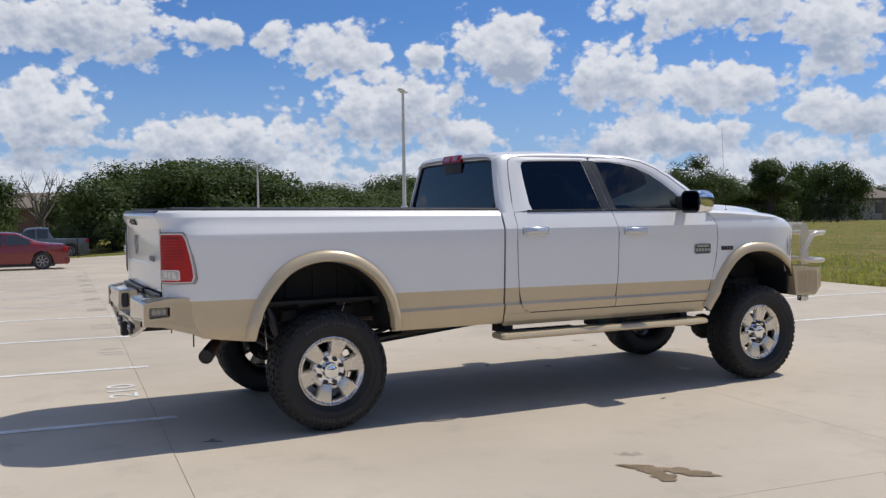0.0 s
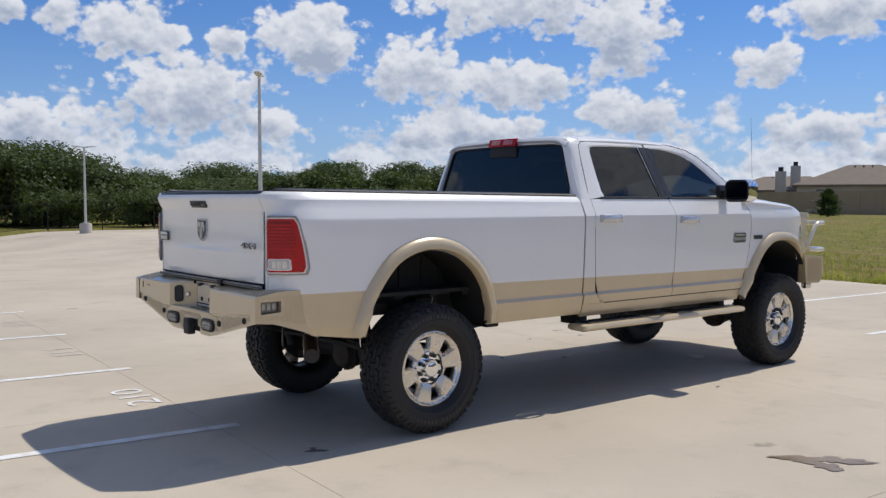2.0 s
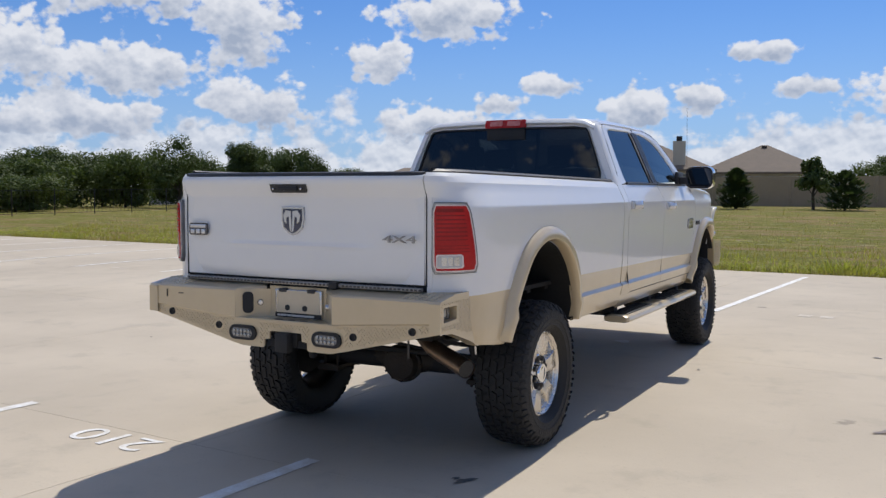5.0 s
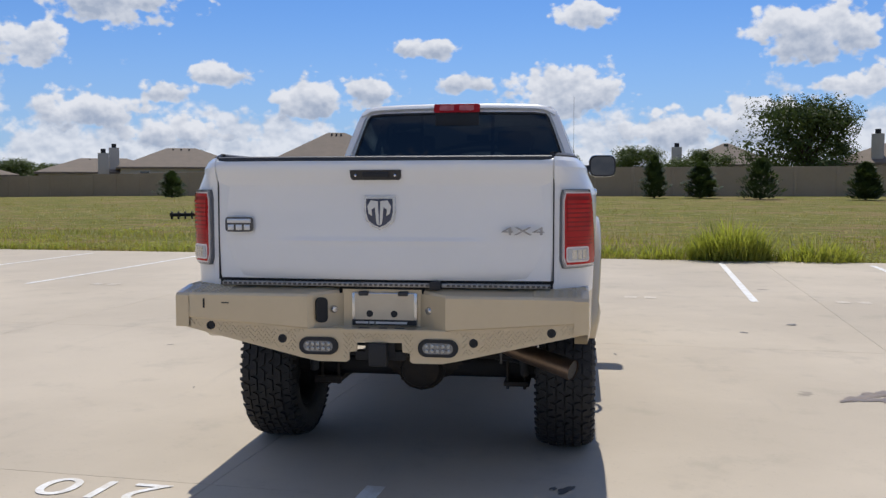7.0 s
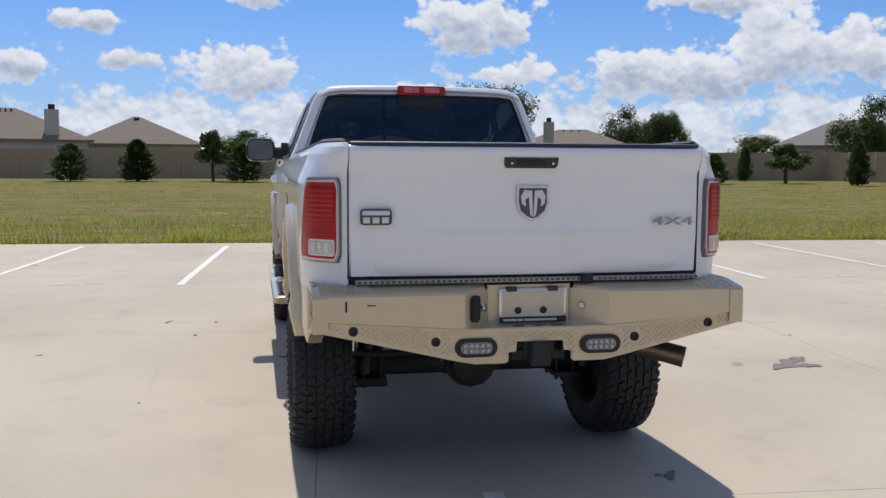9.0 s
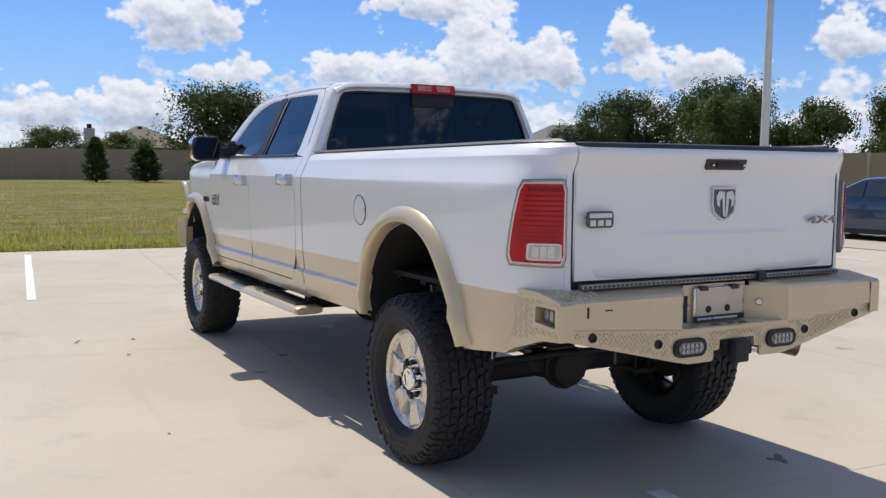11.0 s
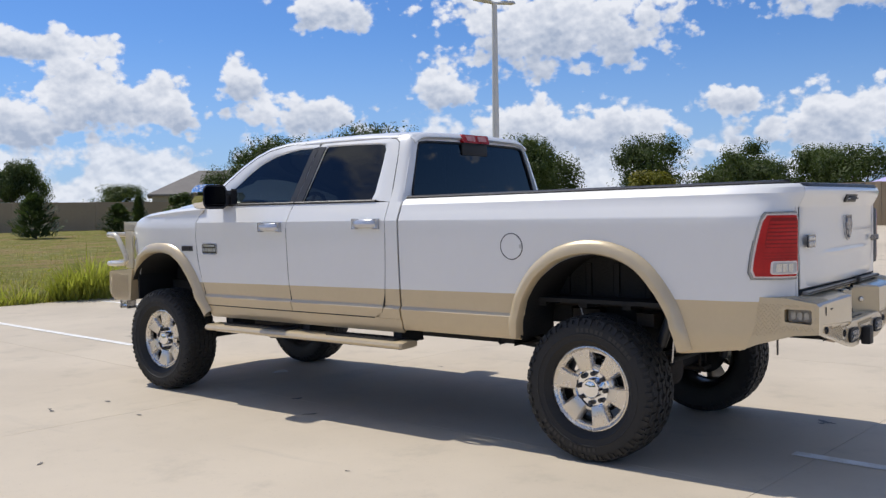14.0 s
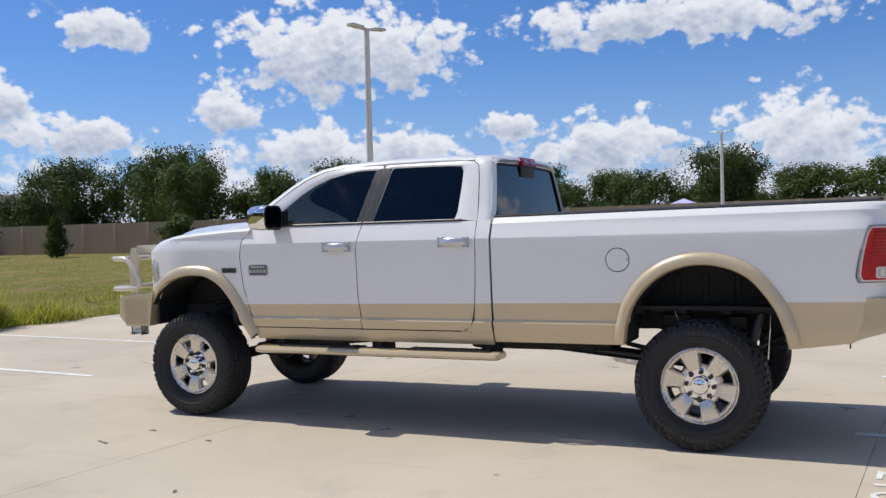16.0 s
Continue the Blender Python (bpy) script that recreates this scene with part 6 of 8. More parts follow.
def build_truck():
    for s in (1, -1):
        bed_side(s)
        door(s, "front")
        door(s, "rear")
        tail_lamp(s)
        for y in (0, FRONT_HUB):
            wheel(s, y)
        flare(s, 0, ARCH_R, lambda k: 0.084 + 0.006 * math.sin(k * math.pi), 0.735)
        flare(s, WHEELBASE, ARCH_F, lambda k: 0.084 + 0.006 * math.sin(k * math.pi), 0.70)
        # rocker panel below the doors and cab corner behind the rear door
        bm = bmesh.new()
        rows = []
        for y in [1.49 + k * 0.107 for k in range(21)]:
            rows.append([(s * (curve_at(SIDE, z) - (0.004 if z > 0.75 else 0)), y, z) for z in (0.70, 0.72, 0.74, 0.77, 0.798)] )
        grid(bm, rows)
        outward(bm, (s, 0, 0))
        thicken(bm, 0.03)
        part("rocker_panel", bm, TAN, truck, "tan painted sill")
        part("cab_corner", side_panel(s, lambda z: (1.492, (curve_at(SEAM_R, z) if z > 0.80 else 1.74) - 0.003), 0.80, 1.63, cols=4), [WHITE, TAN], truck, sharp=19)
        bm = bmesh.new()
        rows = []
        for z, ya, yb in ((1.63, 1.492, 1.604), (1.72, 1.497, 1.611), (1.80, 1.505, 1.616), (1.90, 1.517, 1.626), (2.0, 1.530, 1.638), (2.06, 1.540, 1.651), (2.095, 1.548, 1.70), (2.118, 1.555, 1.80)):
            rows.append([(s * (side_x(0, z) - i), y, z) for y, i in ((ya - 0.012, 0.060), (ya + 0.002, 0.020), (ya + 0.022, 0.004), (ya + (yb - ya) * 0.5, 0.0), (yb - 0.003, 0.0))])
        grid(bm, rows)
        outward(bm, (s, 0, 0))
        thicken(bm, 0.02)
        part("rear_pillar", bm, WHITE, truck)
        # front fender with its wheel opening
        fn = arch(WHEELBASE, ARCH_F)
        bm = bmesh.new()
        top = [(3.66, 1.640), (3.9, 1.632), (4.2, 1.612), (4.5, 1.585), (4.7, 1.548), (4.84, 1.485)]
        ys = sorted(set([3.60 + k * 0.062 for k in range(20)] + [WHEELBASE + a for a, z in ARCH_F] + [4.83]))
        zs = [0.80, 0.85, 0.90, 0.95, None, 1.05, 1.12, 1.2, 1.26, 1.32, 1.38, 1.44, 1.50, 1.55]
        rows = []
        for i, z in enumerate(zs + [9, 10, 11, 12]):
            row = []
            for y in ys:
                zt = curve_at(top, y)
                zz = tan_z(y) if z is None else z
                yy = y
                if zz < 9:
                    yy = max(y, curve_at(SEAM_F, zz) + 0.004)
                    zz = min(max(zz, fn(yy)), zt - 0.05)
                    if y > WHEELBASE + 0.45:
                        zz = max(zz, 1.06)
                    row.append((s * side_x(yy, zz), yy, zz))
                else:
                    k = (9, 10, 11, 12).index(z)
                    yy = max(y, 3.665)
                    row.append((s * (side_x(yy, min(zt - 0.05, 1.5)) - (0.014, 0.034, 0.066, 0.11)[k]), yy, zt - (0.032, 0.016, 0.005, -0.002)[k]))
            rows.append(row)
        grid(bm, rows, lambda i, j: 1 if i < 4 else 0)
        bmesh.ops.remove_doubles(bm, verts=bm.verts[:], dist=0.0006)
        bmesh.ops.dissolve_degenerate(bm, dist=0.0006, edges=bm.edges[:])
        outward(bm, (s, 0, 0))
        thicken(bm, 0.015)
        fd = part("front_fender", bm, [WHITE, TAN], truck)
        bm = bmesh.new()
        rows = [[(s * x, WHEELBASE + a, max(z, 0.72) - 0.004) for a, z in ARCH_F] for x in (0.955, 0.72, 0.52)]
        grid(bm, rows)
        part("wheel_liner", bm, UNDER, fd)
        # badges on door and fender: plain raised shapes
        bm = bmesh.new()
        prism(bm, rounded(3.475, 3.665, 1.232, 1.325, 0.02), lambda u, v, q: (s * (side_x(0, v) + q), u, v), 0.008)
        b = part("door_badge", bm, BADGE_DARK, truck, "small dark name badge with silver lettering")
        bm = bmesh.new()
        for k in range(5):
            cuboid(bm, s * side_x(0, 1.27), s * (side_x(0, 1.27) + 0.0105), 3.49 + k * 0.035, 3.515 + k * 0.035, 1.255, 1.282)
        cuboid(bm, s * side_x(0, 1.30), s * (side_x(0, 1.30) + 0.0105), 3.50, 3.64, 1.295, 1.312)
        tube(bm, [(s * (side_x(0, v) + 0.007), u, v) for u, v in rounded(3.477, 3.663, 1.234, 1.323, 0.02) + rounded(3.477, 3.663, 1.234, 1.323, 0.02)[:1]], 0.004, 5, cap=False)
        part("raised_bars", bm, SILVER, b)
        bm = bmesh.new()
        for k in range(4):
            cuboid(bm, s * side_x(0, 1.28), s * (side_x(0, 1.28) + 0.008), 3.80 + k * 0.037, 3.83 + k * 0.037, 1.258, 1.296, bevel=0.003)
        part("fender_badge", bm, DARK_STEEL, truck)
        # running board
        bm = bmesh.new()
        prof = [(0.86, 0.640), (0.90, 0.652), (1.03, 0.652), (1.062, 0.642), (1.072, 0.622), (1.062, 0.604), (1.03, 0.594), (0.90, 0.596), (0.86, 0.606)]
        rows = []
        for y, sc in ((1.42, 0.78), (1.435, 0.95), (1.47, 1.0), (2.5, 1.0), (3.54, 1.0), (3.575, 0.95), (3.59, 0.78)):
            rows.append([(s * (0.966 + (x - 0.966) * sc), y, 0.623 + (z - 0.623) * sc) for x, z in prof + prof[:1]])
        vs, _ = grid(bm, rows)
        bm.faces.new(vs[0][:-1])
        bm.faces.new(vs[-1][:-1][::-1])
        bmesh.ops.recalc_face_normals(bm, faces=bm.faces[:])
        rb = part("running_board", bm, TAN, truck, "tan step board with black grip pads")
        for ya, yb in ((1.50, 2.18), (2.62, 3.36)):
            bm = bmesh.new()
            cuboid(bm, s * 0.885, s * 1.03, ya, yb, 0.650, 0.660, bevel=0.003)
            for k in range(16):
                yy = ya + 0.02 + (yb - ya - 0.04) * k / 15
                cuboid(bm, s * 0.895, s * 1.02, yy - 0.006, yy + 0.006, 0.660, 0.664)
            part("grip_pad", bm, BLACK_TRIM, rb)
        for yy in (1.56, 2.5, 3.42):
            bm = bmesh.new()
            cuboid(bm, s * 0.70, s * 0.92, yy - 0.04, yy + 0.04, 0.63, 0.70, bevel=0.01)
            part("bracket", bm, UNDER, rb)
        mirror(s)
        headlamp(s)
    cab_shell()
    tailgate()
    rear_bumper()
    front_end()
    chassis()
    interior()


def mirror(s):
    bm = bmesh.new()
    pr = [(3.308, 0.97), (3.325, 0.99), (3.36, 1.0), (3.41, 0.99), (3.455, 0.92), (3.49, 0.78), (3.51, 0.52)]
    out = rounded(1.005, 1.256, 1.604, 1.808, 0.060)
    rows = []
    for y, k in pr:
        rows.append([(s * (1.130 + (u - 1.130) * k), y, 1.706 + (v - 1.706) * k) for u, v in out + out[:1]])
    vs, _ = grid(bm, rows)
    bm.faces.new(vs[-1][:-1])
    bmesh.ops.recalc_face_normals(bm, faces=bm.faces[:])
    m = part("wing_mirror", bm, CHROME, truck, "chrome towing mirror")
    bm = bmesh.new()
    prism(bm, rounded(1.010, 1.251, 1.609, 1.803, 0.056), lambda u, v, q: (s * u, 3.318 - q, v), 0.012)
    part("mirror_rim", bm, BLACK_TRIM, m)
    bm = bmesh.new()
    prism(bm, rounded(1.026, 1.238, 1.623, 1.790, 0.044), lambda u, v, q: (s * u, 3.310 - q, v), 0.006)
    part("mirror_glass", bm, MIRROR, m)
    bm = bmesh.new()
    cuboid(bm, s * 0.895, s * 1.08, 3.36, 3.45, 1.645, 1.715, bevel=0.015)
    cuboid(bm, s * 0.90, s * 0.935, 3.33, 3.52, 1.632, 1.76, bevel=0.012)
    part("mirror_arm", bm, BLACK_TRIM, m)


def headlamp(s):
    bm = bmesh.new()
    rows = []
    for y, x, z0, z1 in ((4.71, 0.945, 1.20, 1.36), (4.78, 0.915, 1.17, 1.40), (4.85, 0.86, 1.16, 1.43), (4.91, 0.78, 1.16, 1.44), (4.94, 0.66, 1.17, 1.44), (4.95, 0.55, 1.18, 1.43)):
        rows.append([(s * (x - 0.02 * abs(k - 2) / 2), y, z0 + (z1 - z0) * k / 4) for k in range(5)])
    grid(bm, rows)
    outward(bm, (s, 1, 0))
    thicken(bm, 0.03)
    h = part("headlamp", bm, CLEAR_LENS, truck, "clear wraparound headlamp")
    bm = bmesh.new()
    rows = [[(s * 0.90, 4.70, z), (s * 0.55, 4.88, z)] for z in (1.17, 1.42)]
    grid(bm, rows)
    thicken(bm, 0.01)
    part("reflector", bm, CHROME_DULL, h)


def cab_shell():
    # roof
    bm = bmesh.new()
    rows = []
    st = [(1.520, 2.098), (1.535, 2.120), (1.56, 2.132), (1.66, 2.141), (1.85, 2.150), (2.1, 2.154), (2.4, 2.154), (2.65, 2.150), (2.85, 2.132), (2.98, 2.104), (3.06, 2.082)]
    for y, z in st:
        e = 0.735 - 0.02 * max(0, y - 2.6)
        row = []
        for k in range(-10, 11):
            u = k / 10
            au = abs(u)
            x = e * u if au < 0.95 else e * u
            zz = z + 0.018 * (1 - au ** 2) - 0.040 * max(0, (au - 0.82) / 0.18) ** 2 + (0.004 if 0.3 < au < 0.36 else 0)
            row.append((x, y + 0.09 * (1 - au ** 2) * max(0, (y - 2.6) / 0.45), zz))
        rows.append(row)
    grid(bm, rows)
    outward(bm, (0, 0, 1))
    thicken(bm, 0.03)
    part("roof", bm, WHITE, truck)
    for s in (1, -1):
        # A pillar and roof rail outside the door frame
        bm = bmesh.new()
        rows = []
        pts = [(1.70, 2.098), (2.05, 2.113), (2.5, 2.113), (2.88, 2.103), (3.06, 2.071), (3.20, 2.015), (3.34, 1.933), (3.50, 1.815), (3.67, 1.665)]
        for i, (y, z) in enumerate(pts):
            k = max(0, (y - 2.7) / 0.97)
            x = side_x(0, max(z, 1.64)) + (0.0)
            rows.append([(s * x, y, z), (s * (x - 0.012), y + 0.012 * k, z + 0.016), (s * (x - 0.04), y + 0.05 * k, z + 0.030), (s * (x - 0.10), y + 0.09 * k, z + 0.036)])
        grid(bm, rows)
        outward(bm, (s, 0, 1))
        thicken(bm, 0.015)
        part("roof_rail", bm, WHITE, truck)
        # dark door-gap lines
        bm = bmesh.new()
        for seam in (SEAM_F, SEAM_M, SEAM_R):
            tube(bm, [(s * (side_x(0, z) - 0.005), y, z) for z, y in seam], 0.005, 5)
        for fr in (F_FRAME[3:], R_FRAME[:9]):
            tube(bm, [(s * (side_x(0, max(1.64, z + 0.003)) - 0.003), y, z + 0.003) for y, z in fr], 0.005, 5)
        tube(bm, [(s * (side_x(0, 0.80) - 0.004), y, 0.801) for y in (1.74, 2.5, 3.62)], 0.005, 5)
        tube(bm, [(s * (side_x(0, z) - 0.012), 1.484, z) for z in (0.72, 0.9, 1.2, 1.5, 1.60)], 0.006, 5)
        part("door_seal", bm, GAP, truck)
    # windscreen
    bm = bmesh.new()
    rows = []
    for b in range(9):
        v = b / 8
        row = []
        for k in range(-8, 9):
            u = k / 8
            hw = 0.84 - 0.165 * v
            row.append((hw * u, 3.70 + 0.20 * (1 - u * u) - (0.66 + 0.06 * (1 - u * u)) * v, 1.655 + 0.43 * v + 0.012 * (1 - u * u) + 0.02 * math.sin(v * math.pi)))
        rows.append(row)
    grid(bm, rows)
    outward(bm, (0, 1, 1))
    part("windscreen", bm, WIND_GLASS, truck, "lightly tinted windscreen")
    # cab back with its window opening
    bm = bmesh.new()

    def back(x, z):
        return 1.492 + 0.058 * max(0, (z - 1.62)) / 0.5 - 0.012 * (1 - (x / 0.9) ** 2)
    outer = [(-0.90, 1.60), (-0.885, 1.72), (-0.80, 1.93), (-0.735, 2.06), (-0.70, 2.095), (-0.60, 2.118), (0, 2.125), (0.60, 2.118), (0.70, 2.095), (0.735, 2.06), (0.80, 1.93), (0.885, 1.72), (0.90, 1.60), (0, 1.60)]
    inner = [(-0.80, 1.665), (-0.795, 1.72), (-0.735, 1.90), (-0.683, 2.035), (-0.665, 2.058), (-0.58, 2.070), (0, 2.078), (0.58, 2.070), (0.665, 2.058), (0.683, 2.035), (0.735, 1.90), (0.795, 1.72), (0.80, 1.665), (0, 1.660)]
    rows = [[(x, back(x, z) + (0.012 if q else 0), z) for x, z in pts + pts[:1]] for q, pts in ((0, outer), (1, inner))]
    grid(bm, rows)
    outward(bm, (0, -1, 0))
    thicken(bm, 0.03)
    part("cab_back", bm, WHITE, truck)
    bm = bmesh.new()
    cuboid(bm, -0.90, 0.90, 1.495, 1.53, 0.85, 1.62)
    part("cab_bulkhead", bm, WHITE, truck)
    bm = bmesh.new()
    ring = [bm.verts.new((x, back(x, z) + 0.010, z)) for x, z in inner]
    bmesh.ops.triangulate(bm, faces=[bm.faces.new(ring)])
    outward(bm, (0, -1, 0))
    rw = part("rear_window", bm, PRIVACY, truck, "dark tinted sliding rear window")
    for x in (-0.27, 0.27):
        bm = bmesh.new()
        cuboid(bm, x - 0.012, x + 0.012, back(x, 1.86) + 0.016, back(x, 1.86) + 0.030, 1.66, 2.07, m=Matrix.Translation((0, 0, 0)))
        for v in bm.verts:
            v.co.y += back(x, v.co.z) - back(x, 1.86)
        part("slider_post", bm, BLACK_TRIM, rw)
    bm = bmesh.new()
    tube(bm, [(x, back(x, z) + 0.004, z) for x, z in inner + inner[:1]], 0.009, 6, cap=False)
    part("window_rubber", bm, GAP, rw)
    # high brake lamp
    bm = bmesh.new()
    prism(bm, rounded(-0.175, 0.175, 2.080, 2.145, 0.014), lambda u, v, q: (u, 1.535 - q + 0.02 * (v - 2.08) / 0.06, v), 0.03)
    hb = part("high_brake_lamp", bm, RED_LENS, truck, "red high-level brake lamp")
    for x in (-0.075, 0.075):
        bm = bmesh.new()
        prism(bm, rounded(x - 0.055, x + 0.055, 2.095, 2.135, 0.008), lambda u, v, q: (u, 1.503 - q + 0.02 * (v - 2.08) / 0.06, v), 0.006)
        part("cargo_lens", bm, CLEAR_RED, hb)
    # thin black block for the dark frit on the rear glass below the lamp
    bm = bmesh.new()
    cuboid(bm, -0.165, 0.165, 1.524, 1.540, 1.985, 2.085, bevel=0.004)
    part("glass_frit", bm, GAP, hb)


def tailgate():
    prof = GATE
    bm = bmesh.new()
    rows = []
    for z, y in prof:
        row = []
        for k in range(-20, 21):
            x = 0.798 * k / 20
            yy = y
            if 1.275 < z < 1.287:
                f = max(0, 1 - (abs(x) / 0.5) ** 6)
                yy = -1.2355 + (y + 1.2355) * f
            row.append((x, yy + 0.040 * (abs(x) / 0.8) ** 2.6, z))
        rows.append(row)
    grid(bm, rows)
    outward(bm, (0, -1, 0))
    thicken(bm, 0.03)
    t = part("tailgate", bm, WHITE, truck, sharp=60)
    bm = bmesh.new()
    rows = []
    for k in range(-16, 17):
        x = 0.792 * k / 16
        d = 0.040 * (abs(x) / 0.8) ** 2.6 - (0.0 if abs(k) < 16 else -0.012)
        rows.append([(x, -1.262 + d, 1.656), (x, -1.258 + d, 1.672), (x, -1.245 + d, 1.677), (x, -1.17, 1.676), (x, -1.155, 1.668), (x, -1.155, 1.65)])
    grid(bm, rows)
    outward(bm, (0, 0, 1))
    thicken(bm, 0.008)
    part("top_cap", bm, BLACK_TRIM, t, "black plastic tailgate cap")
    bm = bmesh.new()
    cuboid(bm, -0.79, 0.79, -1.20, -1.16, 1.10, 1.655)
    part("inner_panel", bm, WHITE, t)
    bm = bmesh.new()
    prism(bm, [(-0.135, 1.612), (0.107, 1.612), (0.105, 1.578), (0.095, 1.566), (-0.123, 1.566), (-0.133, 1.578)], lambda u, v, q: (u, -1.248 - q - 0.5 * (v - 1.566) * 0.5, v), 0.012)
    h = part("gate_handle", bm, BLACK_TRIM, t, "black plastic tailgate handle")
    # black block on the handle paints the shade of its recess
    bm = bmesh.new()
    cuboid(bm, -0.075, 0.05, -1.275, -1.262, 1.576, 1.602, bevel=0.005)
    part("recess_shade_block", bm, GAP, h)
    for x in (-0.105, 0.08):
        bm = bmesh.new()
        lathe(bm, [(-1.262, 0.006), (-1.281, 0.006), (-1.283, 0.0)], 10, axis="y")
        bmesh.ops.translate(bm, verts=bm.verts[:], vec=(x, 0, 1.587))
        part("screw", bm, CHROME_DULL, h)
    # shield emblem kept to plain shapes
    sh = [(-0.072, 1.490), (0.072, 1.490), (0.074, 1.42), (0.062, 1.375), (0.03, 1.348), (0.0, 1.336), (-0.03, 1.348), (-0.062, 1.375), (-0.074, 1.42)]
    bm = bmesh.new()
    prism(bm, sh, lambda u, v, q: (u, -1.234 - q, v), 0.012)
    e = part("shield_emblem", bm, SILVER, t, "chrome shield-shaped emblem")
    bm = bmesh.new()
    prism(bm, [(u * 0.86, 1.415 + (v - 1.415) * 0.86) for u, v in sh], lambda u, v, q: (u, -1.245 - q, v), 0.004)
    part("dark_field", bm, BADGE_BLUE, e)
    bm = bmesh.new()
    for k in (-1, 1):
        prism(bm, [(k * 0.006, 1.468), (k * 0.04, 1.472), (k * 0.056, 1.445), (k * 0.05, 1.41), (k * 0.034, 1.40), (k * 0.036, 1.43), (k * 0.02, 1.44), (k * 0.016, 1.39), (k * 0.012, 1.362), (k * 0.001, 1.355)][::k], lambda u, v, q: (u, -1.248 - q, v), 0.006)
    part("raised_shape", bm, SILVER, e)
    bm = bmesh.new()
    prism(bm, rounded(-0.755, -0.618, 1.322, 1.392, 0.016), lambda u, v, q: (u, -1.226 - q, v), 0.008)
    b = part("name_badge", bm, BADGE_DARK, t, "chrome and black name badge")
    bm = bmesh.new()
    cuboid(bm, -0.745, -0.628, -1.2375, -1.230, 1.364, 1.384, bevel=0.002)
    for k in range(3):
        cuboid(bm, -0.742 + k * 0.04, -0.712 + k * 0.04, -1.2375, -1.230, 1.330, 1.356, bevel=0.002)
    part("raised_bars", bm, SILVER, b)
    letters("4X4", 0.062, 0.006, Matrix.Translation((0.664, -1.236, 1.330)) @ pose(0, 0, 0, 90, 0, 0) @ Matrix.Shear("XZ", 4, (0.0, 0.0)) @ Matrix.Diagonal((1.9, 0.85, 1, 1)), t, ALLOY, "drive_badge", "chrome 4X4 lettering")
    # gap lines to the bed sides
    for s in (1, -1):
        bm = bmesh.new()
        cuboid(bm, s * 0.7985, s * 0.8045, -1.1972, -1.16, 1.09, 1.60)
        part("gate_gap", bm, GAP, t)


def diamonds(bm, inside, to3, u0, u1, v0, v1, step=0.0205, h=0.0034):
    """Raised lozenges of tread plate, alternating in direction."""
    i = 0
    v = v0
    while v < v1:
        u = u0 + (0.5 * step if i % 2 else 0)
        k = 0
        while u < u1:
            if inside(u, v):
                a = radians(45 if (k + i) % 2 else -45)
                ca, sa = math.cos(a), math.sin(a)
                L, wd = step * 0.46, step * 0.15
                pts = [(-L, 0), (-0.5 * L, -wd), (0.5 * L, -wd), (L, 0), (0.5 * L, wd), (-0.5 * L, wd)]
                base = [bm.verts.new(to3(u + x * ca - y * sa, v + x * sa + y * ca, 0)) for x, y in pts]
                topv = [bm.verts.new(to3(u + 0.62 * (x * ca - y * sa), v + 0.62 * (x * sa + y * ca), h)) for x, y in pts]
                bm.faces.new(topv)
                for q in range(6):
                    bm.faces.new((base[q], base[(q + 1) % 6], topv[(q + 1) % 6], topv[q]))
            u += step
            k += 1
        v += step * 0.62
        i += 1


FACE = -1.345                     # the flat rear face of the bumper


def seam_z(x):
    """The wing's lower edge falls towards the middle."""
    return 0.880 + 0.046 * max(0.0, abs(x) - 0.32) / 0.625


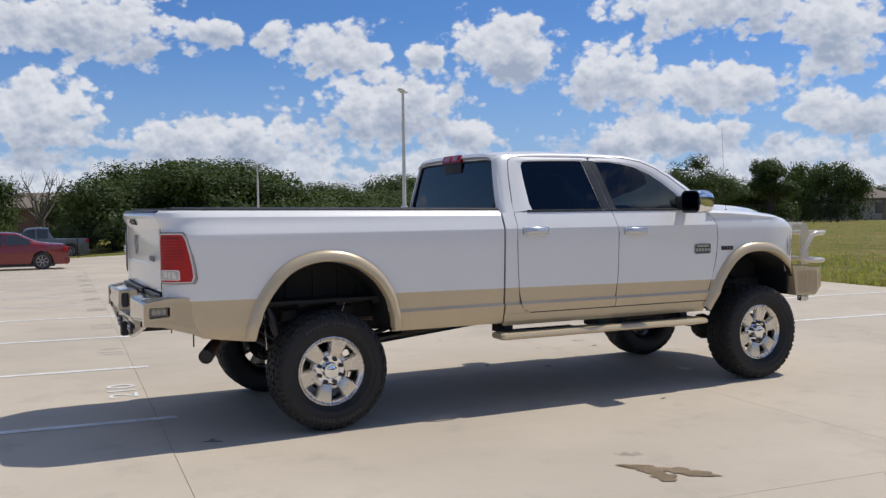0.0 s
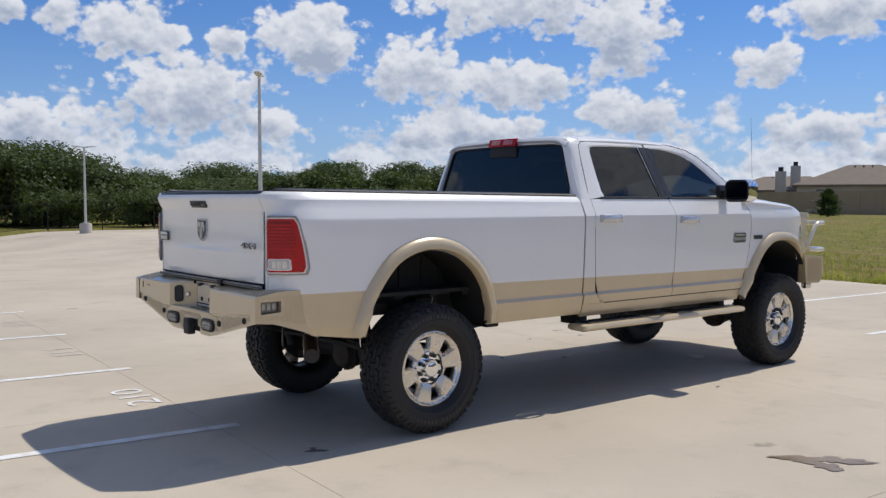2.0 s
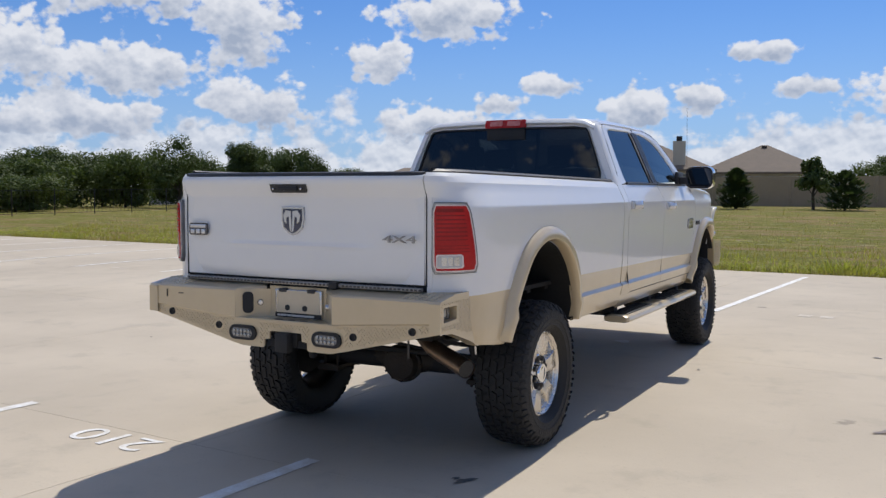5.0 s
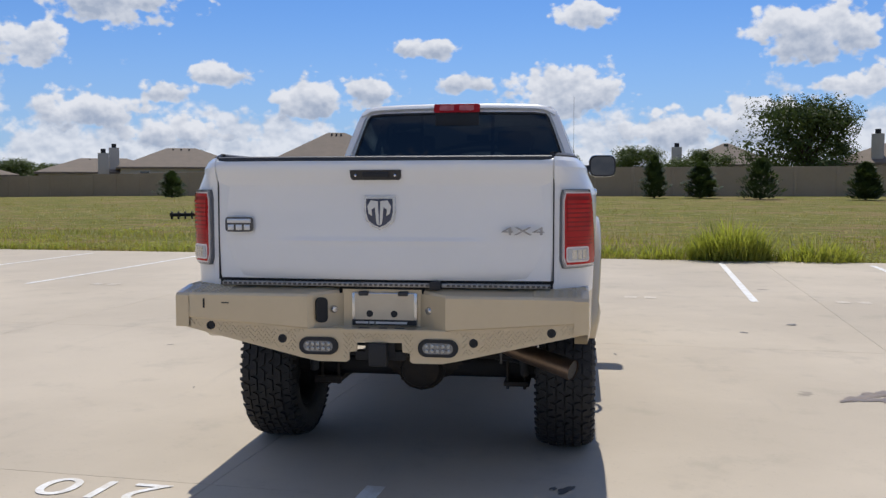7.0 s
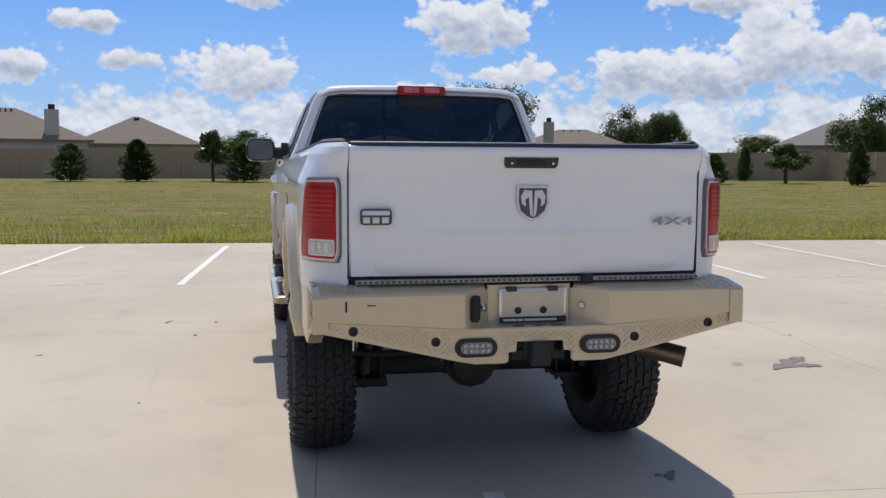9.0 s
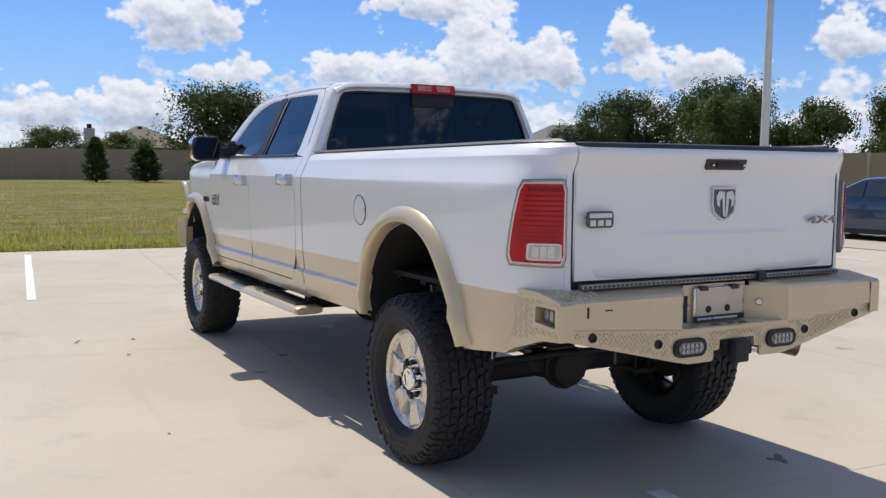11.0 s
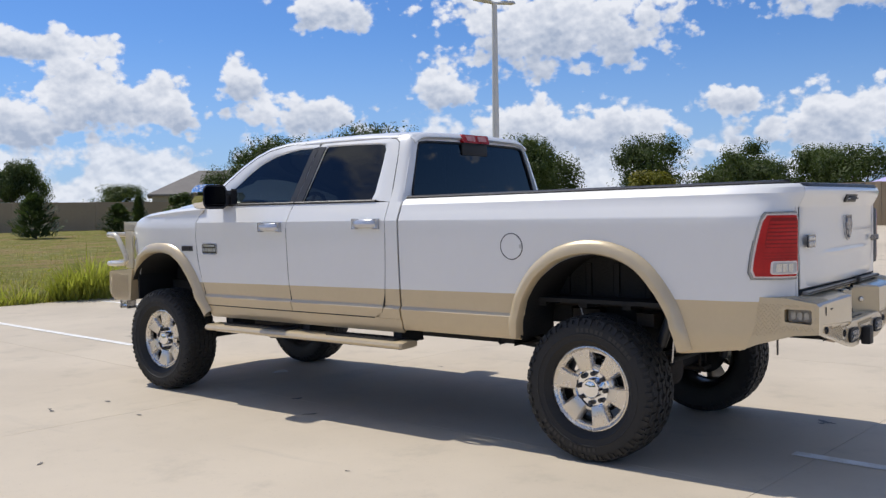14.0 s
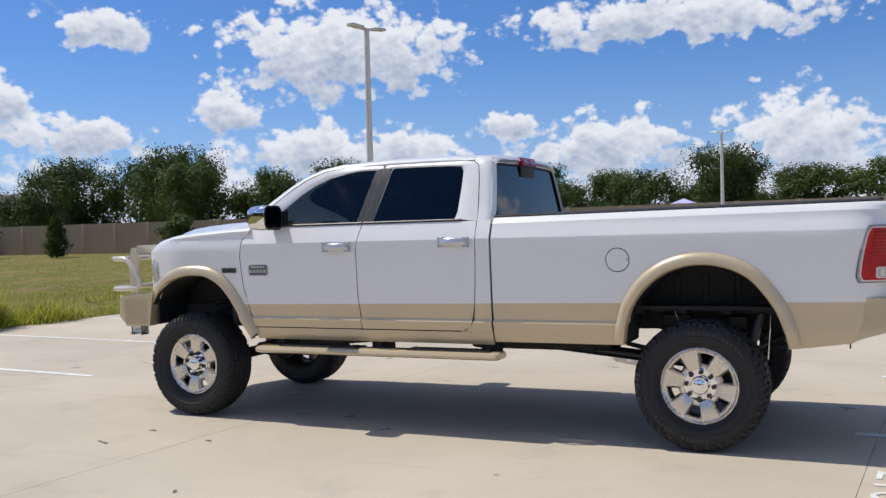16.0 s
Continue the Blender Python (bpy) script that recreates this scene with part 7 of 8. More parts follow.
def rear_bumper():
    bp = new("rear_bumper")
    bp.parent = truck
    tagged(bp, label="tan steel off-road rear bumper with tread plate")
    for s in (1, -1):
        # wing: closed box with a sloping top
        bm = bmesh.new()
        sec = []
        for x in (0.322, 0.63, 0.900):
            z = seam_z(x)
            sec.append([(s * x, FACE + 0.004, z), (s * x, FACE, z + 0.006), (s * x, FACE + 0.003, 1.030), (s * x, FACE + 0.014, 1.040), (s * x, -1.19, 1.064), (s * x, -1.19, z)])
        vs, _ = grid(bm, [r + r[:1] for r in sec])
        bm.faces.new(vs[0][:-1])
        bm.faces.new(vs[-1][:-1][::-1])
        # angled cheek towards the plate, with a top that carries on
        grid(bm, [[(s * 0.3225, FACE + 0.003, z0), (s * 0.200, -1.222, z0), (s * 0.185, -1.205, z0)] for z0 in (0.880, 1.034)])
        grid(bm, [[(s * 0.3225, FACE + 0.003, 1.030), (s * 0.200, -1.222, 1.0335)], [(s * 0.3225, FACE + 0.014, 1.040), (s * 0.205, -1.215, 1.050)], [(s * 0.3225, -1.19, 1.0635), (s * 0.205, -1.19, 1.0635)]])
        bmesh.ops.recalc_face_normals(bm, faces=bm.faces[:])
        part("bumper_wing", bm, TAN, bp, sharp=25)
        # end cap along the flank, with a lamp pocket
        bm = bmesh.new()
        o = [(-1.347, 0.880), (-1.347, 1.026), (-1.334, 1.039), (-1.19, 1.0625), (-0.955, 1.0665), (-0.925, 1.045), (-0.925, 0.765), (-1.02, 0.806), (-1.22, 0.868)]
        hole = [(-1.310, 0.938), (-1.310, 1.000), (-1.303, 1.007), (-1.24, 1.007), (-1.177, 1.007), (-1.170, 1.000), (-1.170, 0.945), (-1.177, 0.938), (-1.303, 0.931)]
        rows = [[(s * 0.962, y, z) for y, z in o + o[:1]], [(s * 0.962, y, z) for y, z in hole + hole[:1]], [(s * 0.917, y, z) for y, z in hole + hole[:1]]]
        grid(bm, rows)
        grid(bm, [[(s * 0.962, y, z) for y, z in o + o[:1]], [(s * 0.8985, y, z) for y, z in o + o[:1]]])
        bmesh.ops.recalc_face_normals(bm, faces=bm.faces[:])
        part("end_cap", bm, TAN, bp, sharp=25)
        bm = bmesh.new()
        diamonds(bm, lambda u, v: not (-1.325 < u < -1.155 and 0.918 < v < 1.022) and v > 0.895 - 0.25 * max(0, u + 1.22), lambda u, v, q: (s * (0.962 + q), u, v), -1.33, -0.95, 0.86, 1.03, 0.0205, 0.0030)
        tagged(part("tread_relief", bm, TAN, bp, smooth=False), kind="stuff")
        bm = bmesh.new()
        prism(bm, rounded(-1.300, -1.180, 0.940, 1.003, 0.01), lambda u, v, q: (s * (0.918 + q), u, v), 0.008)
        lamp = part("side_lamp", bm, SMOKED, bp, "clear side marker lamp in a pocket")
        bm = bmesh.new()
        for k in range(3):
            prism(bm, rounded(-1.288 + k * 0.034, -1.262 + k * 0.034, 0.952, 0.990, 0.008, 3), lambda u, v, q: (s * (0.9265 + q), u, v), 0.004)
        part("lamp_cells", bm, LED_CUP, lamp)
        # tread plate step on the bed corner
        bm = bmesh.new()
        diamonds(bm, lambda u, v: True, lambda u, v, q: (s * u, v, 1.0645 + q), 0.82, 0.945, -1.185, -0.97)
        diamonds(bm, lambda u, v: True, lambda u, v, q: (s * u, v, 1.0425 + (v + 1.325) * 0.165 + q), 0.72, 0.935, -1.32, -1.20)
        cuboid(bm, s * 0.80, s * 0.956, -1.19, -0.93, 1.050, 1.064)
        part("corner_step", bm, TAN, bp)
    # lower apron plate with the hitch notch
    low = [(0.936, 0.918), (0.932, 0.877), (0.62, 0.804), (0.37, 0.745), (0.29, 0.729), (0.155, 0.729), (0.142, 0.738), (0.142, 0.775), (0.108, 0.779), (0.104, 0.822)]
    ap = FACE + 0.010

    def top_z(x):
        return seam_z(x) + 0.003
    bm = bmesh.new()
    for s in (1, -1):
        grid(bm, [[(s * x + 0.015, ap, z) for x, z in low], [(s * x + 0.015, ap, top_z(x)) for x, z in low]])
    grid(bm, [[(x + 0.015, ap, 0.822) for x in (-0.104, 0.104)], [(x + 0.015, ap, top_z(0)) for x in (-0.104, 0.104)]])
    bmesh.ops.remove_doubles(bm, verts=bm.verts[:], dist=0.001)
    bmesh.ops.dissolve_degenerate(bm, dist=0.001, edges=bm.edges[:])
    bmesh.ops.recalc_face_normals(bm, faces=bm.faces[:])
    outward(bm, (0, -1, 0))
    thicken(bm, 0.012)
    part("lower_apron", bm, TAN, bp, sharp=20)
    lamps, sensors = (-0.271, 0.287), ((-0.446, 0.831), (-0.795, 0.886), (0.449, 0.828), (0.799, 0.881))

    def low_z(x):
        return curve_at([(0.0, 0.825), (0.105, 0.825), (0.145, 0.735), (0.31, 0.735), (0.62, 0.806), (0.94, 0.882)], abs(x))

    def clear(u, v):
        if any(abs(u - cx) < 0.112 and abs(v - 0.802) < 0.060 for cx in lamps) or any(math.hypot(u - cx, v - cz) < 0.036 for cx, cz in sensors):
            return False
        return low_z(u - 0.015) + 0.014 < v < seam_z(u) - 0.012
    bm = bmesh.new()
    diamonds(bm, clear, lambda u, v, q: (u, ap - 0.0005 - q, v), -0.92, 0.95, 0.742, 0.915)
    tagged(part("tread_relief", bm, TAN, bp, smooth=False), kind="stuff")
    # oval work lamps
    for cx in lamps:
        bm = bmesh.new()
        prism(bm, rounded(cx - 0.092, cx + 0.092, 0.762, 0.842, 0.039, 6), lambda u, v, q: (u, ap - q, v), 0.014)
        lamp = part("work_lamp", bm, GAP, bp, "oval LED work lamp in a black ring")
        bm = bmesh.new()
        prism(bm, rounded(cx - 0.070, cx + 0.070, 0.777, 0.827, 0.024, 6), lambda u, v, q: (u, ap - 0.012 - q, v), 0.005)
        part("lamp_lens", bm, LED_GLASS, lamp)
        for k in range(10):
            bm = bmesh.new()
            lathe(bm, [(ap - 0.016, 0.0095), (ap - 0.022, 0.009), (ap - 0.0235, 0.0)], 8, axis="y")
            bmesh.ops.translate(bm, verts=bm.verts[:], vec=(cx - 0.05 + (k % 5) * 0.025, 0, 0.791 + (k // 5) * 0.022))
            part("led", bm, LED_CUP, lamp)
    for cx, z in sensors:
        bm = bmesh.new()
        lathe(bm, [(ap + 0.002, 0.021), (ap - 0.008, 0.019), (ap - 0.008, 0.013), (ap - 0.001, 0.012), (ap - 0.001, 0.0)], 16, axis="y")
        bmesh.ops.translate(bm, verts=bm.verts[:], vec=(cx, 0, z))
        part("sensor", bm, GAP, bp, "black parking sensor")
    # plate recess with its shelf, blank plate in a dealer frame
    bm = bmesh.new()
    cuboid(bm, -0.19, 0.19, -1.205, -1.192, 0.880, 1.052)
    prism(bm, [(-0.322, FACE + 0.004), (0.322, FACE + 0.004), (0.19, -1.206), (-0.19, -1.206)], lambda u, v, q: (u, v, 0.871 + q), 0.009)
    part("plate_recess", bm, TAN, bp)
    # flat black discs paint the shade of holes in the shelf
    for x, r in ((-0.07, 0.030), (0.02, 0.022), (0.10, 0.026)):
        bm = bmesh.new()
        lathe(bm, [(0.8795, r), (0.8815, r * 0.96), (0.8815, 0.0)], 20, axis="z")
        bmesh.ops.scale(bm, verts=bm.verts[:], vec=(1.0, 0.55, 1.0))
        bmesh.ops.translate(bm, verts=bm.verts[:], vec=(x, -1.285, 0))
        part("shelf_hole_disc", bm, GAP, bp)
    bm = bmesh.new()
    cuboid(bm, -0.141, 0.171, -1.222, -1.206, 0.884, 1.038, bevel=0.004)
    pl = part("plate_frame", bm, CHROME_DULL, bp, "chrome plate frame with a dark lower strip")
    bm = bmesh.new()
    cuboid(bm, -0.127, 0.157, -1.2245, -1.218, 0.911, 1.034)
    part("blank_plate", bm, PLATE, pl, "blank cream panel")
    bm = bmesh.new()
    cuboid(bm, -0.139, 0.169, -1.226, -1.218, 0.885, 0.909)
    part("frame_strip", bm, GAP, pl)
    bm = bmesh.new()
    for x, w in ((-0.122, 0.060), (-0.056, 0.024), (-0.026, 0.150)):
        cuboid(bm, x, x + w, -1.2285, -1.225, 0.892, 0.902)
    part("strip_bars", bm, PALE, pl)
    # black discs on the plate stand for shaded holes
    for x in (-0.055, 0.062):
        bm = bmesh.new()
        lathe(bm, [(-1.223, 0.0165), (-1.2285, 0.0155), (-1.2285, 0.0)], 14, axis="y")
        bmesh.ops.translate(bm, verts=bm.verts[:], vec=(x, 0, 0.939))
        part("plate_hole_disc", bm, GAP, pl)
    for x in (-0.085, 0.105):
        bm = bmesh.new()
        cuboid(bm, x - 0.024, x + 0.024, -1.232, -1.205, 1.024, 1.044, bevel=0.005)
        part("plate_light", bm, BLACK_TRIM, pl)
    # trailer socket and bolts on the cheeks
    turn_in = Matrix.Translation((-0.272, -1.296, 0.963)) @ Matrix.Rotation(radians(45), 4, "Z")
    bm = bmesh.new()
    prism(bm, rounded(-0.029, 0.029, -0.058, 0.058, 0.022, 4), lambda u, v, q: turn_in @ Vector((u, -q, v)), 0.016)
    part("trailer_socket", bm, GAP, bp, "black trailer wiring socket")
    for x, a in ((-0.222, 45), (0.236, -45)):
        bm = bmesh.new()
        lathe(bm, [(0.01, 0.018), (-0.010, 0.018), (-0.017, 0.013), (-0.018, 0.0)], 8, axis="y")
        bmesh.ops.transform(bm, matrix=Matrix.Translation((x, -1.252, 0.961)) @ Matrix.Rotation(radians(a), 4, "Z"), verts=bm.verts[:])
        part("bolt", bm, CHROME_DULL, bp)
    # added dark backing that keeps bright light out of the gap under the tailgate
    bm = bmesh.new()
    cuboid(bm, -0.80, 0.80, -1.185, -1.165, 0.94, 1.10)
    part("gap_light_block", bm, GAP, bp)
    # light bar strip between tailgate and bumper
    bm = bmesh.new()
    cuboid(bm, -0.775, 0.235, -1.235, -1.205, 1.067, 1.087, bevel=0.004)
    cuboid(bm, 0.285, 0.79, -1.235, -1.205, 1.067, 1.087, bevel=0.004)
    lb = part("light_bar", bm, ALLOY, bp, "thin silver tailgate light bar")
    bm = bmesh.new()
    for k in range(64):
        x = -0.765 + k * 0.0245
        if not 0.225 < x < 0.29:
            cuboid(bm, x, x + 0.014, -1.238, -1.232, 1.072, 1.082)
    tagged(part("led_strip", bm, DARK_STEEL, lb), kind="stuff")
    bm = bmesh.new()
    cuboid(bm, 0.232, 0.288, -1.252, -1.205, 1.057, 1.097, bevel=0.012)
    part("bar_joint", bm, GAP, lb)
    # hitch receiver
    bm = bmesh.new()
    cuboid(bm, -0.055, 0.085, -1.325, -0.95, 0.742, 0.826, bevel=0.008)
    cuboid(bm, -0.105, 0.135, -1.315, -1.26, 0.735, 0.778, bevel=0.008)
    part("hitch_receiver", bm, UNDER, bp, "black trailer hitch receiver")
    bm = bmesh.new()
    cuboid(bm, -0.030, 0.055, -1.375, -1.32, 0.715, 0.822, bevel=0.012)
    part("ball_mount", bm, GAP, bp)
    # scuff marks on the wing
    for x, dx, dz in ((-0.825, 0.004, 0.026), (-0.72, 0.018, 0.003)):
        bm = bmesh.new()
        cuboid(bm, x - dx, x + dx, FACE - 0.001, FACE + 0.006, 0.995 - dz, 0.995 + dz * 0.7)
        part("scuff", bm, GAP, bp)


def front_end():
    # hood
    bm = bmesh.new()
    rows = []
    for y, z, zc in ((3.70, 1.645, 1.672), (3.86, 1.640, 1.690), (4.05, 1.622, 1.682), (4.25, 1.612, 1.676), (4.45, 1.594, 1.662), (4.62, 1.566, 1.642), (4.76, 1.53, 1.610), (4.86, 1.485, 1.562), (4.93, 1.43, 1.50), (4.96, 1.36, 1.42)):
        hw = 0.845 - nose(y) * 1.1
        row = []
        for k in range(-12, 13):
            u = k / 12
            au = abs(u)
            bump = 0.018 if 0.30 < au < 0.62 else 0.0
            row.append((hw * u, y + 0.10 * (1 - au ** 2) * max(0, (y - 4.3) / 0.6), z + (zc - z) * (1 - au ** 2.6) + bump))
        rows.append(row)
    grid(bm, rows)
    outward(bm, (0, 0, 1))
    thicken(bm, 0.02)
    part("hood", bm, WHITE, truck, sharp=60)
    bm = bmesh.new()
    cuboid(bm, -0.80, 0.80, 3.66, 3.78, 1.60, 1.64)
    part("cowl", bm, BLACK_TRIM, truck)
    bm = bmesh.new()
    cuboid(bm, -0.56, 0.56, 4.86, 4.98, 1.02, 1.42, bevel=0.03)
    gr = part("grille", bm, BLACK_TRIM, truck, "dark grille with chrome surround")
    bm = bmesh.new()
    cuboid(bm, -0.60, 0.60, 4.95, 5.01, 1.38, 1.43, bevel=0.015)
    cuboid(bm, -0.60, 0.60, 4.95, 5.01, 1.20, 1.24, bevel=0.01)
    cuboid(bm, -0.03, 0.03, 4.95, 5.01, 1.03, 1.42, bevel=0.01)
    part("grille_bars", bm, CHROME, gr)
    # steel bumper with guard
    fb = new("front_bumper")
    fb.parent = truck
    tagged(fb, label="tan steel front bumper with tube grille guard")
    bm = bmesh.new()
    sec = []
    for x, y0, y1 in ((-0.965, 4.765, 5.12), (-0.93, 4.77, 5.17), (-0.55, 4.85, 5.32), (0.55, 4.85, 5.32), (0.93, 4.77, 5.17), (0.965, 4.765, 5.12)):
        sec.append([(x, y0 - 0.015, 1.076), (x, y1 - 0.02, 1.052), (x, y1, 1.04), (x, y1 + 0.005, 0.86), (x, y1 - 0.07, 0.780), (x, y0 + 0.03, 0.786)])
    vs, _ = grid(bm, [r + r[:1] for r in sec])
    bm.faces.new(vs[0][:-1])
    bm.faces.new(vs[-1][:-1][::-1])
    bmesh.ops.recalc_face_normals(bm, faces=bm.faces[:])
    part("bumper_shell", bm, TAN, fb, sharp=20)
    for s in (1, -1):
        bm = bmesh.new()
        diamonds(bm, lambda u, v: v < 1.035 and u < 5.09, lambda u, v, q: (s * (0.966 + q), u, v), 4.82, 5.10, 0.81, 1.05)
        tagged(part("tread_relief", bm, TAN, fb, smooth=False), kind="stuff")
        bm = bmesh.new()
        cuboid(bm, s * 0.80, s * 0.86, 4.98, 5.09, 0.71, 0.80, bevel=0.02)
        part("tow_hook", bm, CHROME_DULL, fb)
        # side loop of the guard
        bm = bmesh.new()
        tube(bm, [(s * 0.70, 5.34, 1.385), (s * 0.82, 5.33, 1.388), (s * 0.87, 5.26, 1.388), (s * 0.88, 5.15, 1.386), (s * 0.88, 5.10, 1.365), (s * 0.88, 4.975, 1.195), (s * 0.88, 4.965, 1.15), (s * 0.88, 4.99, 1.118), (s * 0.88, 5.14, 1.112), (s * 0.86, 5.28, 1.112), (s * 0.72, 5.34, 1.112)], 0.024, 10)
        part("guard_tube", bm, GUARD, fb)
        bm = bmesh.new()
        prism(bm, [(5.17, 1.06), (5.28, 1.06), (5.28, 1.40), (5.25, 1.485), (5.20, 1.485), (5.17, 1.40)], lambda u, v, q: (s * (0.66 + q), u, v), 0.02)
        part("guard_plate", bm, GUARD, fb)
        bm = bmesh.new()
        cuboid(bm, s * 0.48, s * 0.86, 4.985, 5.0, 1.43, 1.50, bevel=0.01)
        part("lamp_guard", bm, GUARD, fb)
    bm = bmesh.new()
    for z, y in ((1.385, 5.34), (1.112, 5.34)):
        tube(bm, [(-0.72, y, z), (0, y + 0.02, z), (0.72, y, z)], 0.024, 10)
    part("cross_tube", bm, GUARD, fb)
    # splash panel closing the wheel openings towards the bumper
    bm = bmesh.new()
    cuboid(bm, -0.91, 0.91, 4.725, 4.745, 0.80, 1.08)
    part("splash_panel", bm, GAP, truck)
    # whip antenna on the passenger fender
    bm = bmesh.new()
    lathe(bm, [(1.575, 0.028), (1.60, 0.020), (1.63, 0.009), (1.64, 0.004)], 14, axis="z")
    bmesh.ops.translate(bm, verts=bm.verts[:], vec=(0.86, 3.98, 0))
    an = part("antenna_base", bm, BLACK_TRIM, truck)
    bm = bmesh.new()
    tube(bm, [(0.86, 3.98, 1.63), (0.86, 3.96, 1.9), (0.86, 3.93, 2.40)], 0.0015, 5)
    part("antenna_mast", bm, DARK_STEEL, truck)


def chassis():
    ch = new("chassis")
    ch.parent = truck
    tagged(ch, label="dark greasy frame, axles and driveline")
    bm = bmesh.new()
    for s in (1, -1):
        cuboid(bm, s * 0.46, s * 0.54, -1.25, 4.75, 0.80, 0.95, bevel=0.01)
        part("frame_rail", bm, UNDER, ch)
        bm = bmesh.new()
    for y in (-1.0, 0.6, 1.4, 2.4, 3.3, 4.4):
        cuboid(bm, -0.47, 0.47, y - 0.05, y + 0.05, 0.82, 0.92, bevel=0.01)
        part("cross_member", bm, UNDER, ch)
        bm = bmesh.new()
    bm = bmesh.new()
    cuboid(bm, -0.83, 0.83, -1.18, 1.46, 0.965, 0.99)
    part("bed_floor", bm, UNDER, ch)
    for k in range(9):
        bm = bmesh.new()
        cuboid(bm, -0.80, 0.80, -1.1 + k * 0.3, -1.04 + k * 0.3, 0.935, 0.966)
        part("floor_rib", bm, UNDER, ch)
    bm = bmesh.new()
    cuboid(bm, -0.80, 0.80, 1.44, 1.47, 0.99, 1.60)
    part("bed_front_wall", bm, WHITE, ch)
    bm = bmesh.new()
    cuboid(bm, -0.90, 0.90, 1.50, 3.70, 0.74, 0.80)
    cuboid(bm, -0.50, 0.50, 3.65, 4.85, 0.75, 0.80)
    cuboid(bm, -0.88, 0.88, 3.66, 3.72, 0.72, 1.60)
    part("cab_floor", bm, UNDER, ch)
    bm = bmesh.new()
    cuboid(bm, -0.50, 0.50, 3.80, 4.75, 0.92, 1.45, bevel=0.05)
    part("engine_block", bm, UNDER, ch)
    bm = bmesh.new()
    tube(bm, [(-0.76, 0, 0.458), (-0.3, 0, 0.458), (0.3, 0, 0.458), (0.76, 0, 0.458)], 0.064, 14)
    part("rear_axle", bm, UNDER, ch)
    bm = bmesh.new()
    tube(bm, [(-0.76, WHEELBASE, 0.458), (0.76, WHEELBASE, 0.458)], 0.048, 12)
    part("front_axle", bm, UNDER, ch)
    for y, x in ((0, 0.0), (WHEELBASE, 0.28)):
        bm = bmesh.new()
        lathe(bm, [(-0.175, 0.0), (-0.175, 0.075), (-0.155, 0.122), (-0.105, 0.140), (-0.100, 0.158), (-0.078, 0.158), (-0.075, 0.140), (0.04, 0.125), (0.16, 0.07), (0.24, 0.055), (0.24, 0.0)], 22, axis="y")
        for k in range(12):
            a = k * math.tau / 12
            tube(bm, [(0.149 * math.cos(a), -0.116, 0.149 * math.sin(a)), (0.149 * math.cos(a), -0.095, 0.149 * math.sin(a))], 0.010, 6)
        for q in (1, -1):
            tube(bm, [(q * 0.08, 0, 0.01), (q * 0.22, 0, 0.02), (q * 0.34, 0, 0.02)], [0.105, 0.075, 0.058], 12)
        bmesh.ops.scale(bm, verts=bm.verts[:], vec=(0.9, 0.9, 0.80))
        bmesh.ops.translate(bm, verts=bm.verts[:], vec=(x, y, 0.45))
        part("differential", bm, DIFF, ch, "greasy brown differential housing")
    bm = bmesh.new()
    tube(bm, [(-0.70, -0.42, 0.62), (-0.62, -0.30, 0.575), (-0.3, -0.26, 0.57), (0.3, -0.26, 0.57), (0.62, -0.30, 0.575), (0.70, -0.42, 0.62)], 0.018, 8)
    part("sway_bar", bm, UNDER, ch)
    bm = bmesh.new()
    tube(bm, [(-0.50, -0.14, 0.60), (0.0, -0.17, 0.60), (0.42, -0.10, 0.53), (0.60, -0.08, 0.50)], 0.010, 6)
    part("brake_line", bm, DARK_STEEL, ch)
    bm = bmesh.new()
    tube(bm, [(0, 0.1, 0.47), (0, 2.6, 0.72)], 0.045, 10)
    tube(bm, [(0.28, 4.15, 0.48), (0.2, 2.8, 0.72)], 0.035, 10)
    part("drive_shaft", bm, DARK_STEEL, ch)
    for s in (1, -1):
        bm = bmesh.new()
        rows = []
        for k in range(13):
            u = -1 + k / 6
            y, z = 0.05 + u * 0.78, 0.60 + 0.17 * u * u
            rows.append([(s * 0.52, y, z), (s * 0.60, y, z), (s * 0.60, y, z + 0.035 * (1.2 - abs(u))), (s * 0.52, y, z + 0.035 * (1.2 - abs(u))), (s * 0.52, y, z)])
        grid(bm, rows)
        bmesh.ops.recalc_face_normals(bm, faces=bm.faces[:])
        cuboid(bm, s * 0.51, s * 0.61, -0.06, 0.10, 0.47, 0.64, bevel=0.01)
        part("leaf_spring", bm, UNDER, ch)
        bm = bmesh.new()
        cuboid(bm, s * 0.49, s * 0.64, -0.13, 0.13, 0.365, 0.395, bevel=0.008)
        for dy in (-0.09, 0.09):
            for dx in (0.51, 0.61):
                tube(bm, [(s * dx, dy, 0.345), (s * dx, dy, 0.68)], 0.010, 6)
        part("spring_plate", bm, DIFF, ch)
        bm = bmesh.new()
        cuboid(bm, s * 0.53, s * 0.61, -0.12, 0.12, 0.64, 0.74, bevel=0.012)
        part("lift_block", bm, UNDER, ch)
        bm = bmesh.new()
        cuboid(bm, s * 0.50, s * 0.62, -0.80, -0.70, 0.74, 0.90, bevel=0.015)
        part("shackle_bracket", bm, UNDER, ch)
        bm = bmesh.new()
        tube(bm, [(s * 0.62, -0.22, 0.46), (s * 0.60, -0.30, 0.72)], 0.026, 10)
        tube(bm, [(s * 0.60, -0.30, 0.70), (s * 0.57, -0.40, 1.0)], 0.034, 10)
        part("shock_absorber", bm, SHOCK, ch)
        bm = bmesh.new()
